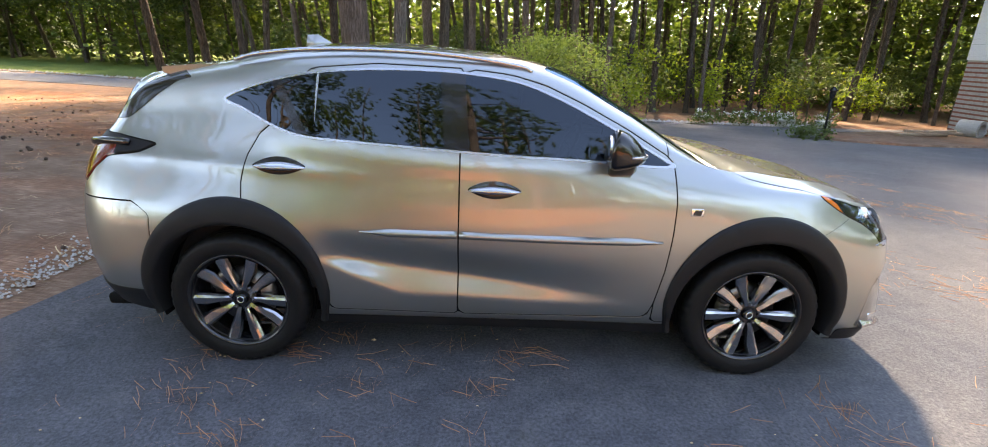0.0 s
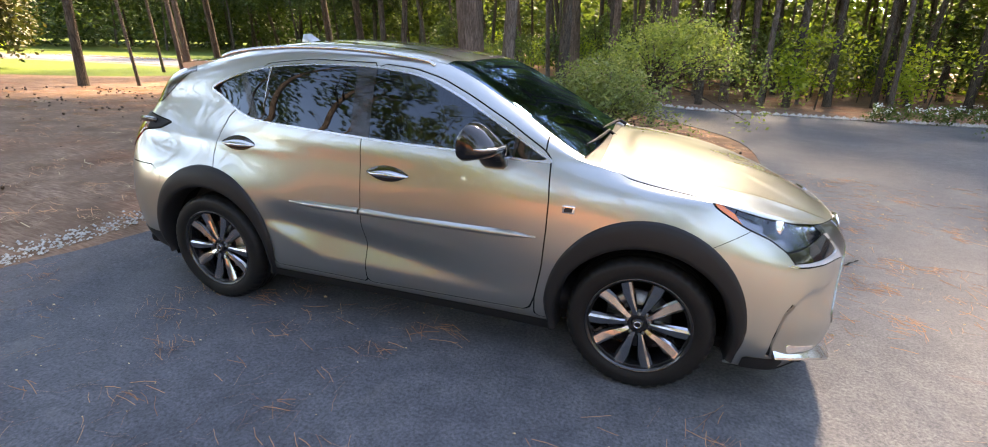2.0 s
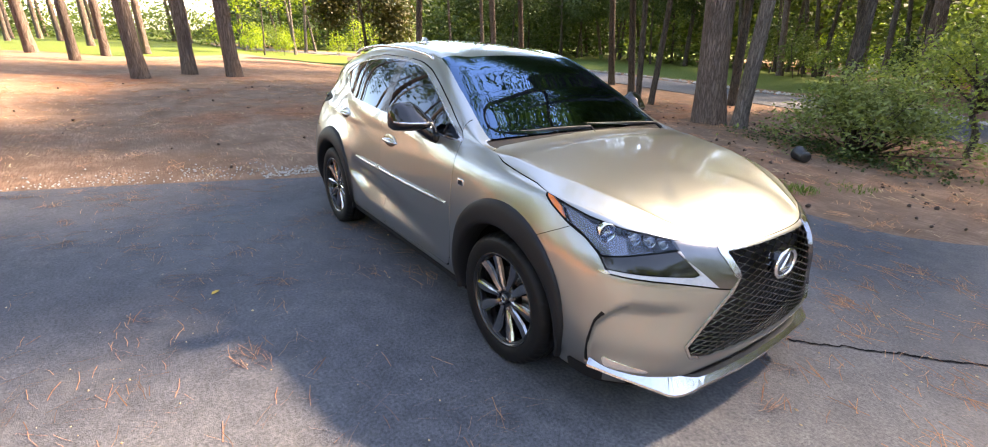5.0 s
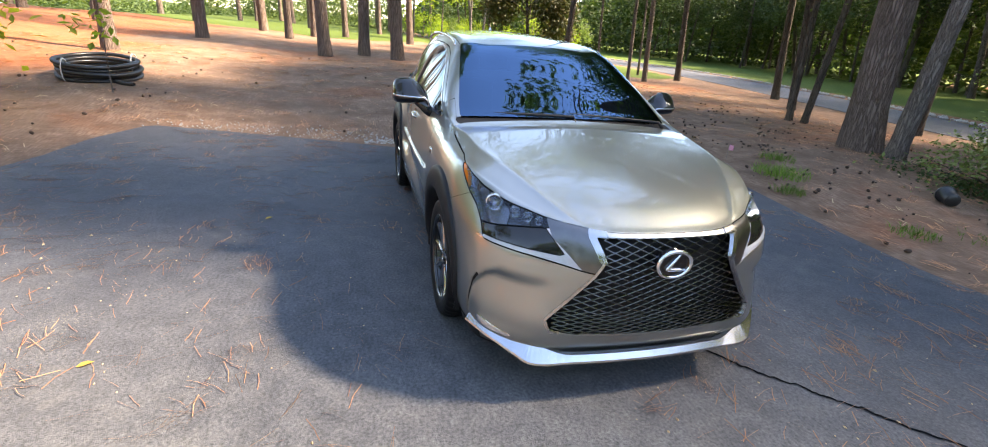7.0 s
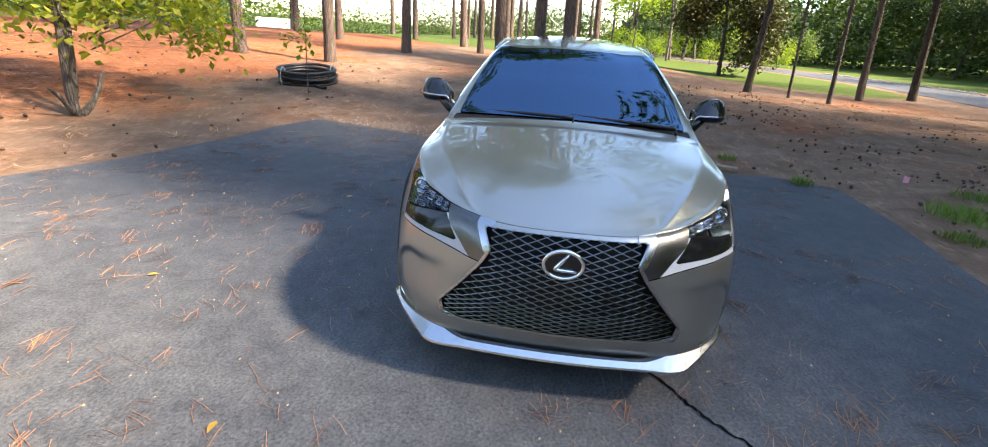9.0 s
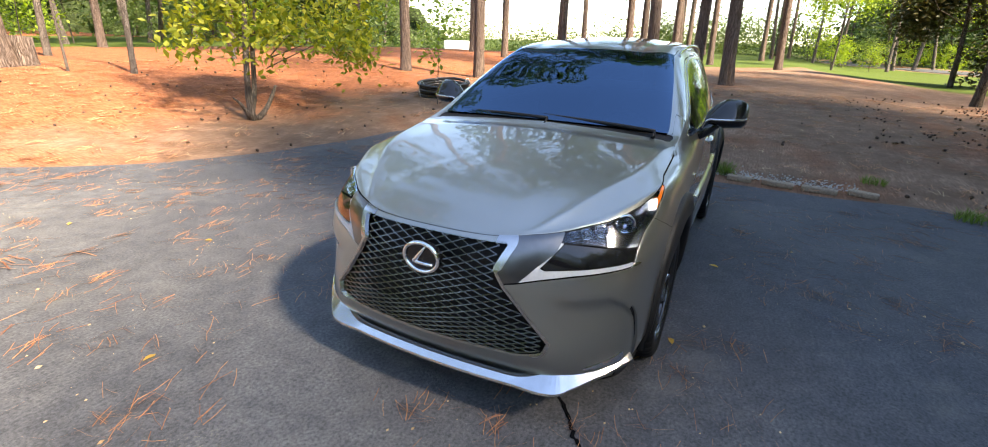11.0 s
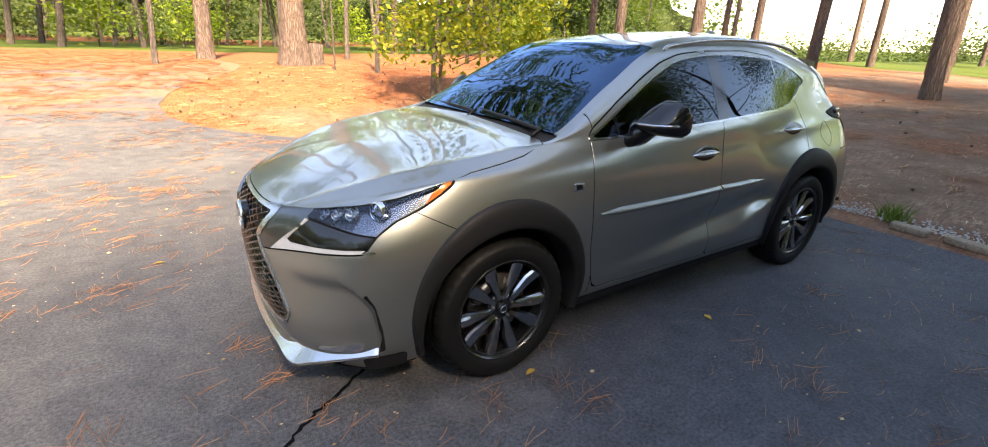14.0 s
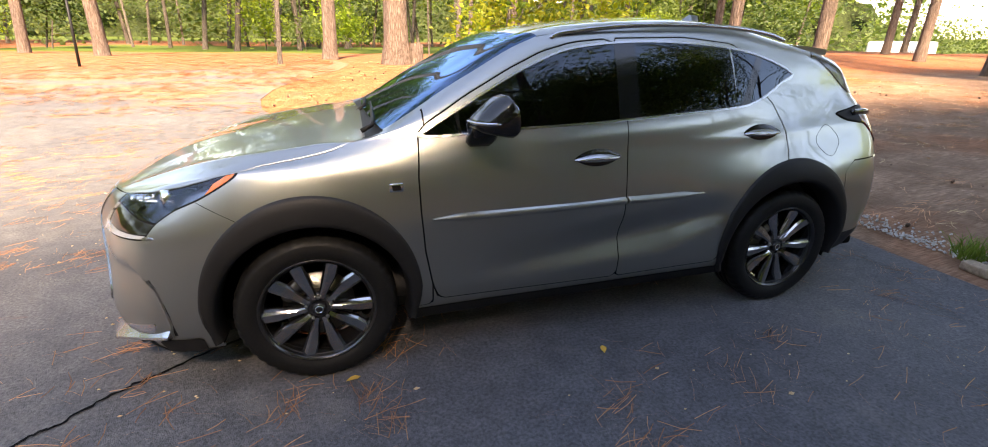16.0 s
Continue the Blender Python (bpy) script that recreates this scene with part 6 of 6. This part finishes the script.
STRAW_PALE = m_leaf("faded_needles", (.34, .21, .11), (.60, .42, .24), .1)
CONE = plain("pine_cone", (.060, .036, .024), .9, 0, 0, .3, 200, .4)
STONE = plain("pale_stone", (.38, .36, .33), .9, 0, 0, .4, 40, .3)
TIMBER = plain("weathered_wood", (.27, .20, .14), .85, 0, 0, .3, 40, .3)
TAR = plain("crack_tar", (.006, .006, .007), .95)
TAR.node_tree.nodes["Principled BSDF"].inputs["Specular IOR Level"].default_value = 0.03
GRASS = m_leaf("grass_blades", (.075, .14, .02), (.17, .26, .05), .35)
YELLOW = m_leaf("fallen_leaf", (.50, .26, .03), (.62, .40, .10), .2)
CONCRETE = plain("grey_concrete", (.30, .29, .27), .9, 0, 0, .3, 25, .2)


def top_z(x, y):
    return ground_z(x, y)


def build_hose():
    coil = thing("drain_pipe_coil", "coil of black corrugated drain pipe tied with white cord", "pipe", at=pose(-6.28, -5.48, ground_z(-6.28, -5.48) + .01, -2, 5, 0) @ Matrix.Diagonal((.80, .80, .68, 1)))
    rng = random.Random(4)
    for k in range(5):
        rx, ry = .80 - .03 * rng.random() - .05 * (k % 2), .66 - .04 * (k % 2)
        z = .055 + .085 * k * .98
        ox, oy = rng.uniform(-.04, .04), rng.uniform(-.06, .06)
        n = 210
        V, F = [], []
        for i in range(n):
            a = 2 * math.pi * i / n
            c = Vector((ox + rx * math.cos(a), oy + ry * math.sin(a) * 1.06, z + .012 * math.sin(3 * a + k)))
            d = Vector((-rx * math.sin(a), ry * math.cos(a), 0)).normalized()
            sd = d.cross(Vector((0, 0, 1)))
            r = .054 if i % 2 else .046
            for m in range(10):
                b = 2 * math.pi * m / 10
                V.append(tuple(c + sd * (r * math.cos(b)) + Vector((0, 0, r * math.sin(b)))))
        for i in range(n):
            j = (i + 1) % n
            for m in range(10):
                F.append((i * 10 + m, i * 10 + (m + 1) % 10, j * 10 + (m + 1) % 10, j * 10 + m))
        part("pipe_loop", (V, F), PIPE, coil)
    end = curve([(.55, .45, .06), (.72, .62, .07), (.80, .86, .08)], 8)
    part("pipe_end", tube(end, [.054 if i % 2 else .046 for i in range(len(end))], 10, False), PIPE, coil)
    for a in (5.75, 2.4):
        px, py = .76 * math.cos(a), .68 * math.sin(a)
        for q in (-.03, .03):
            loop = [(px * (1 + .11 * math.cos(b)) + q, py * (1 + .11 * math.cos(b)) + q * .6, .235 + .285 * math.sin(b)) for b in [2 * math.pi * i / 24 for i in range(25)]]
            part("cord", tube([(x, y, max(z, .012)) for x, y, z in loop], .009, 5), ROPE, coil, "white cord tie")


def build_crack():
    pts = [(1.75, .41), (1.95, .53), (2.12, .655), (2.19, .70), (2.30, .79), (2.40, .90), (2.48, .955), (2.62, 1.10), (2.80, 1.24), (3.05, 1.52)]
    rng = random.Random(9)
    line = curve([(x, y, 0) for x, y in pts], 8)
    V, F = [], []
    for i, p in enumerate(line):
        w = .0045 + .005 * rng.random()
        ox, oy = rng.uniform(-.008, .008), rng.uniform(-.008, .008)
        V += [(p[0] - w * .6 + ox, p[1] + w + oy, .0045), (p[0] + w * .6 + ox, p[1] - w + oy, .0045)]
    F = [(2 * i, 2 * i + 1, 2 * i + 3, 2 * i + 2) for i in range(len(line) - 1)]
    tagged(part("asphalt_crack", (V, F), TAR, None, "jagged dark crack across the asphalt", smooth=False, kind="structure"), category="crack")


def strew(name, label, category, pts, rng, per, length, width, mat, z_of, flat=.012):
    """Fallen needles: thin three-sided slivers lying on the ground."""
    V, F = [], []
    for x, y in pts:
        a0 = rng.uniform(0, math.pi)
        for _ in range(per):
            a = a0 + rng.gauss(0, .45)
            L = length * rng.uniform(.5, 1.15)
            cx, cy = x + rng.gauss(0, length * .28), y + rng.gauss(0, length * .28)
            bend = rng.uniform(-.25, .25)
            ca, sa = math.cos(a), math.sin(a)
            w = width * rng.uniform(.6, 1.2)
            z = z_of(cx, cy) + .002
            p = [(-.5, 0), (0, bend * .3), (.5, 0)]
            n = len(V)
            for t, o in p:
                qx, qy = cx + ca * t * L - sa * o * L, cy + sa * t * L + ca * o * L
                h = z + flat * (.2 + .8 * rng.random())
                V += [(qx - sa * w, qy + ca * w, h), (qx + sa * w, qy - ca * w, h + .0015)]
            F += [(n, n + 1, n + 3, n + 2), (n + 2, n + 3, n + 5, n + 4)]
    return tagged(part(name, (V, F), mat, None, label, smooth=False, kind="stuff"), category=category)


def build_litter():
    rng = random.Random(12)
    P = np.array([(rng.uniform(-4, 6), rng.uniform(-7, 5)) for _ in range(7600)])
    d = sdpoly(P[:, 0], P[:, 1], DRIVE)
    pad = [tuple(p) for p, q in zip(P, d) if q < -.05 and noise.noise((p[0] * .8, p[1] * .8, 2.0)) > -.12 - .12 * (p[1] < -2)]
    strew("fallen_pine_needles", "rust-coloured pine needles scattered over the asphalt", "pine needles", pad[:2500], rng, 2, .155, .0011, STRAW, top_z, .005)
    clumps = [(x + rng.gauss(0, .05), y + rng.gauss(0, .05)) for x, y in pad[2500:2740] for _ in range(6)]
    strew("fallen_pine_needles", "small drifts of pine needles on the asphalt", "pine needles", clumps, rng, 3, .15, .0012, STRAW, top_z, .010)
    # drifts that cover the far end of the drive
    far = []
    while len(far) < 13000:
        x, y = rng.uniform(1.2, 16), rng.uniform(-24, -3.2)
        dens = S((-y - 3.0) / 12.0) * .9 + .06
        if noise.noise((x * .25, y * 1.1, 5.0)) * .8 + .5 < dens + .25 * rng.random() - .05 and rng.random() < dens + .1:
            far.append((x, y))
    strew("straw_drift", "orange pine straw drifted over the far drive", "pine needles", far, rng, 8, .19, .0042, STRAW, top_z, .012)
    # straw and litter on the open ground
    P = np.array([(rng.uniform(-12, 4), rng.uniform(-14, 11)) for _ in range(5200)])
    d = sdpoly(P[:, 0], P[:, 1], DRIVE)
    open_g = [tuple(p) for p, q in zip(P, d) if q > .1]
    strew("ground_straw", "loose pine straw on the ground", "pine needles", open_g[:2400], rng, 7, .20, .0026, STRAW, lambda x, y: ground_z(x, y) + .015, .03)
    strew("ground_straw", "faded loose straw and twigs", "pine needles", open_g[2400:3000], rng, 4, .22, .0036, STRAW_PALE, lambda x, y: ground_z(x, y) + .018, .03)
    shade = np.array([(rng.uniform(-13, 2), rng.uniform(2.8, 9.5)) for _ in range(1500)] + [(rng.uniform(-10, 2.4), rng.uniform(-12, -4.2)) for _ in range(330)])
    ds = sdpoly(shade[:, 0], shade[:, 1], DRIVE)
    V, F = [], []
    for x, y in open_g[-230:] + [tuple(p) for p, q in zip(shade, ds) if q > .15 and noise.noise((p[0] * .8, p[1] * .8, 2.0)) > .02 + .5 * rng.random() - .25]:
        z = ground_z(x, y) + .03
        g = revolve([(0, -.035), (.018, -.028), (.028, -.008), (.024, .014), (.012, .030), (0, .036)], 7)
        m = pose(x, y, z - .012, rng.uniform(0, 180), rng.uniform(0, 180), rng.uniform(0, 180)) @ Matrix.Scale(rng.uniform(.25, .95) ** 1.3, 4)
        n = len(V)
        V += [tuple(m @ Vector(v)) for v in g[0]]
        F += [tuple(i + n for i in q) for q in g[1]]
    tagged(part("pine_cones", (V, F), CONE, None, "dark fallen pine cones on the straw", kind="stuff"), category="pine cones")
    # pale grit and leaf crumbs on the asphalt
    V, F = [], []
    for x, y in pad[-900:]:
        x, y, r = x + rng.gauss(0, .1), y + rng.gauss(0, .1), rng.uniform(.003, .008) * (2.0 if rng.random() < .1 else 1)
        n = len(V)
        V += [(x + r, y, .002), (x, y + r * .7, .002), (x - r * 1.3, y, .002), (x, y - r * .8, .002), (x, y, .002 + r * .7)]
        F += [(n, n + 1, n + 4), (n + 1, n + 2, n + 4), (n + 2, n + 3, n + 4), (n + 3, n, n + 4)]
    tagged(part("grit", (V, F), STRAW_PALE, None, "pale grit and leaf crumbs on the asphalt", smooth=False, kind="stuff"), category="grit")
    # single yellow leaves on the asphalt
    for x, y, a in ((1.21, .945, .3), (-.05, 1.07, 1.2), (1.62, -2.62, 2.0), (-1.55, -.30, .6), (2.0, -3.95, 1.0), (-.31, -2.07, 2.2), (2.75, -1.4, .1), (3.2, -2.4, 1.9)):
        V = [(-.035, 0, .004), (-.012, .017, .010), (.012, .014, .012), (.038, 0, .006), (.012, -.014, .011), (-.012, -.017, .009), (0, 0, .003)]
        F = [(0, 1, 6), (1, 2, 6), (2, 3, 6), (3, 4, 6), (4, 5, 6), (5, 0, 6)]
        tagged(part("fallen_leaf", (V, F), YELLOW, None, "single yellow leaf fallen on the asphalt", at=pose(x, y, .001, 0, 0, math.degrees(a))), category="leaf", group="fallen leaves")
    # pale gravel along the pad's edge
    V, F = [], []
    for _ in range(1500):
        t = rng.random()
        if rng.random() < .75:
            x, y = -3.02 - .25 * abs(rng.gauss(0, .6)), -1.2 + 3.6 * t
        else:
            x, y = -3.3 + .6 * (t - .5) - .2 * abs(rng.gauss(0, 1)), -4.0 + 3 * rng.random()
        if float(sdpoly(np.array([x]), np.array([y]), DRIVE)[0]) < .01:
            continue
        r = rng.uniform(.006, .018)
        z = ground_z(x, y) + r * .3
        n = len(V)
        V += [(x + r, y, z), (x, y + r * .8, z), (x - r * .9, y, z), (x, y - r, z), (x, y, z + r * .8), (x, y, z - r * .5)]
        F += [tuple(n + i for i in q) for q in ((0, 1, 4), (1, 2, 4), (2, 3, 4), (3, 0, 4), (1, 0, 5), (2, 1, 5), (3, 2, 5), (0, 3, 5))]
    tagged(part("gravel", (V, F), STONE, None, "pale loose gravel along the pad's edge", smooth=False, kind="stuff"), category="gravel")
    for i, (x, y, a, L) in enumerate(((-2.92, 1.55, 84, .34), (-2.89, 1.98, 92, .36), (-2.95, 2.42, 80, .30), (-2.94, 1.12, 88, .28))):
        tagged(part("edging_stone", box(-L / 2, -.055, -.03, L / 2, .055, .035, .012), TIMBER, None, "low weathered edging block along the pad", at=pose(x, y, ground_z(x, y) + .012, 0, 2, a)), category="edging", group="edging blocks")


def tuft(x, y, n, r, h, seed, label):
    rng = np.random.default_rng(seed)
    V, F = [], []
    for i in range(n):
        a, rr = rng.uniform(0, 6.28), r * rng.uniform(0, 1) ** .7
        bx, by = rr * math.cos(a), rr * math.sin(a)
        L = h * rng.uniform(.5, 1.15)
        o = rng.normal(0, .45, 2) * L
        w = .0045
        b = rng.uniform(0, 3.14)
        ca, sa = w * math.cos(b), w * math.sin(b)
        k = len(V)
        V += [(bx - ca, by - sa, 0), (bx + ca, by + sa, 0), (bx + ca * .7 + o[0] * .4, by + sa * .7 + o[1] * .4, L * .6), (bx - ca * .7 + o[0] * .4, by - sa * .7 + o[1] * .4, L * .6), (bx + o[0], by + o[1], L)]
        F += [(k, k + 1, k + 2, k + 3), (k + 3, k + 2, k + 4)]
    return tagged(part("grass_tuft", (V, F), GRASS, None, label, smooth=False, at=pose(x, y, ground_z(x, y) - .004)), category="grass", group="grass tufts")


def build_green():
    for i, (x, y, n, r, h) in enumerate(((-3.12, .93, 150, .13, .17), (-1.35, 4.45, 420, .38, .13), (-.75, 4.0, 160, .20, .10), (-2.6, 3.3, 120, .16, .12), (.6, 4.3, 160, .25, .08), (-2.0, 5.0, 180, .28, .10), (.9, 5.0, 130, .3, .07), (-3.5, 2.6, 90, .14, .10))):
        tuft(x, y, n, r, h, 60 + i, "green grass tuft at the pad's edge")
    ivy = np.random.default_rng(81)
    c = [(ivy.normal(.0, .75), ivy.normal(6.75, .30), 0) for _ in range(120)]
    c = [(x, y, ground_z(x, y) + .05) for x, y, _ in c]
    tagged(part("ground_ivy", leaf_cloud(ivy, c, 14, .07, .055, .05, .8), LEAF_DARK, None, "dark creeping ivy under the bush", smooth=False, kind="stuff"), category="ivy")
    pot = thing("plant_pot", "empty black plastic plant pot lying on its side", "pot", at=pose(-.05, 5.75, ground_z(-.05, 5.75) + .10, 8, 0, 55))
    part("pot_body", moved(revolve([(.0, -.11), (.078, -.11), (.082, -.10), (.10, .09), (.108, .09), (.108, .115), (.098, .115), (.094, .09), (.078, -.095), (0, -.098)], 28), pose(0, 0, 0)), PIPE, pot)
    mark = thing("survey_flag", "small pink marker flag on a thin wire", "flag", at=pose(-2.35, 4.35, ground_z(-2.35, 4.35)))
    part("flag_wire", tube([(0, 0, 0), (.01, 0, .22)], .0018, 5), STEEL, mark)
    part("flag_sheet", ([(.01, 0, .13), (.08, .02, .14), (.085, .02, .21), (.01, 0, .22), (.01, .002, .13), (.08, .022, .14), (.085, .022, .21), (.01, .002, .22)], [(0, 1, 2, 3), (7, 6, 5, 4), (0, 4, 5, 1), (2, 6, 7, 3)]), plain("pink_flag", (.75, .30, .38), .7), mark, smooth=False)
    # beds, pots and lamp by the house
    bed = [(9.3, 10.2), (11.0, 9.6), (16.5, 10.2), (24, 12), (24, 16), (13, 13.5), (10.2, 12.3)]
    tagged(part("straw_bed", sheet(bed, .6, .05, .08), GROUND, None, "low bed mulched with pine straw by the house", kind="structure"), category="bed")
    r = np.random.default_rng(5)
    for i in range(9):
        x, y = 7.6 + .62 * i + r.normal(0, .12), 14.9 + .05 * i + r.normal(0, .15)
        pl = thing("flowering_plant", "low plant with white flowers at the drive's edge", "plant", "white flowering plants", at=pose(x, y, ground_z(x, y)))
        c = [(r.normal(0, .20), r.normal(0, .16), abs(r.normal(.2, .12)) + .03) for _ in range(26)]
        part("leaves", leaf_cloud(r, c, 11, .07, .10), LEAF, pl, smooth=False)
        fl = [(a, b, h + .12) for a, b, h in c[:9]]
        part("blossoms", leaf_cloud(r, fl, 9, .035, .055, 0, .9), WHITE, pl, smooth=False)
        if i > 4:
            part("pot", moved(revolve([(0, 0), (.13, 0), (.17, .24), (.185, .24), (.185, .27), (.16, .27), (.15, .2), (0, .2)], 20), Matrix.Rotation(radians(90), 4, "X")), WHITE, pl, "white plant pot")
    sh = thing("edge_plant", "low green leafy plant by the lamp", "plant", at=pose(9.0, 10.9, ground_z(9.0, 10.9)))
    c = [(r.normal(0, .30), r.normal(0, .25), abs(r.normal(.14, .08))) for _ in range(50)]
    part("leaves", leaf_cloud(r, c, 12, .08, .11), LEAF, sh, smooth=False)

    def lamp_post(x, y, h):
        lp = thing("lamp_post", "slim black garden lamp post", "lamp", "garden lamp posts", at=pose(x, y, ground_z(x, y), UP_LEAN[0], UP_LEAN[1], 0))
        part("post", tube([(0, 0, -.1), (0, 0, h)], [.035, .028], 10), PLASTIC, lp)
        part("lantern", moved(revolve([(0, .30), (.02, .30), (.11, .20), (.11, .18), (.085, .17), (.07, 0), (.03, -.03), (0, -.03)], 8), pose(0, 0, h) @ Matrix.Rotation(radians(90), 4, "X")), GLOSS_BLACK, lp, "small glazed lantern head", smooth=False)
    lamp_post(9.75, 11.3, 1.15)
    lamp_post(7.25, -12.4, 1.9)
    for i, (x, y, a, L) in enumerate(((13.6, 12.4, 10, 1.9), (14.2, 12.7, -14, 1.6), (13.9, 12.1, 22, 1.5))):
        tagged(part("timber_plank", box(-L / 2, -.07, 0, L / 2, .07, .07, .01), TIMBER, None, "weathered plank lying on the bed", at=pose(x, y, ground_z(x, y) + .06 + .07 * i, 0, 0, a)), category="plank", group="stacked planks")
    cb = thing("concrete_pipe", "short grey concrete pipe lying by the bed", "pipe", at=pose(15.6, 12.9, ground_z(15.6, 12.9) + .30, 0, 0, 20))
    part("pipe_ring", revolve([(.19, -.3), (.28, -.3), (.28, .3), (.19, .3)], 28, True), CONCRETE, cb, smooth=False)
    # the house corner
    house = thing("house", "house corner with brick base and white siding", "house", at=pose(16.4, 7.6, ground_z(17, 12) - .25, UP_LEAN[0], UP_LEAN[1], 0))
    part("wall", box(0, 0, 0, 9, 7, 2.45, .01), m_brick(), house, "red brick lower wall", smooth=False)
    for i in range(16):
        part("siding_board", box(-.03, -.03, 2.45 + i * .17, 9.03, 7.03, 2.45 + i * .17 + .165, .006), WHITE, house, smooth=False)
    part("roof", ([(-.4, -.4, 5.17), (9.4, -.4, 5.17), (9.4, 7.4, 5.17), (-.4, 7.4, 5.17), (-.4, 3.5, 7.4), (9.4, 3.5, 7.4)], [(0, 1, 5, 4), (2, 3, 4, 5), (0, 4, 3), (1, 2, 5), (3, 2, 1, 0)]), plain("grey_shingles", (.10, .10, .10), .9, 0, 0, .4, 30), house, smooth=False)
    # campers far off between the pines
    for x, y, a, L in ((-38.5, -25.0, 30, 6.5), (-45, -27.5, 34, 6.0)):
        z = ground_z(x, y)
        cp = thing("camper_trailer", "white camper trailer parked far off among pines", "trailer", "campers", at=pose(x, y, z, 0, 0, a))
        part("shell", box(-L / 2, -1.15, .45, L / 2, 1.15, 2.75, .18), WHITE, cp, "off-white boxy shell")
        for k in range(3):
            part("window", box(-L / 2 + .9 + k * 1.7, 1.14, 1.5, -L / 2 + 1.9 + k * 1.7, 1.18, 2.1, .02), GLOSS_BLACK, cp)
        part("stripe", box(-L / 2 + .1, 1.145, 1.0, L / 2 - .1, 1.165, 1.22, .005), plain("tan_stripe", (.35, .24, .16), .5), cp)
        for k in (-.5, .4):
            part("tyre", moved(revolve([(.18, -.1), (.33, -.1), (.35, -.07), (.35, .07), (.33, .1), (.18, .1)], 24, True), pose(k, 1.0, .35)), RUBBER, cp)
    # pale stones edging the far side of the drive
    rng = random.Random(3)
    V, F = [], []
    edge = curve([(-36, 19.3), (-24, 20.3), (-15, 19.1), (-6, 17.2), (2, 15.5), (9, 14.9), (12, 15.2)], 60)
    for p in edge:
        for _ in range(2):
            x, y = p[0] + rng.gauss(0, .12), p[1] + rng.gauss(0, .07)
            r = rng.uniform(.05, .12)
            z = ground_z(x, y) + .02
            n = len(V)
            V += [(x + r, y, z), (x, y + r * .8, z), (x - r * .9, y, z), (x, y - r, z), (x + .2 * r, y, z + r * .8), (x, y, z - r)]
            F += [tuple(n + i for i in q) for q in ((0, 1, 4), (1, 2, 4), (2, 3, 4), (3, 0, 4), (1, 0, 5), (2, 1, 5), (3, 2, 5), (0, 3, 5))]
    tagged(part("edging_stones", (V, F), STONE, None, "pale stones along the drive's far edge", smooth=False, kind="stuff"), category="stones")


build_hose()
build_crack()
build_litter()
build_green()
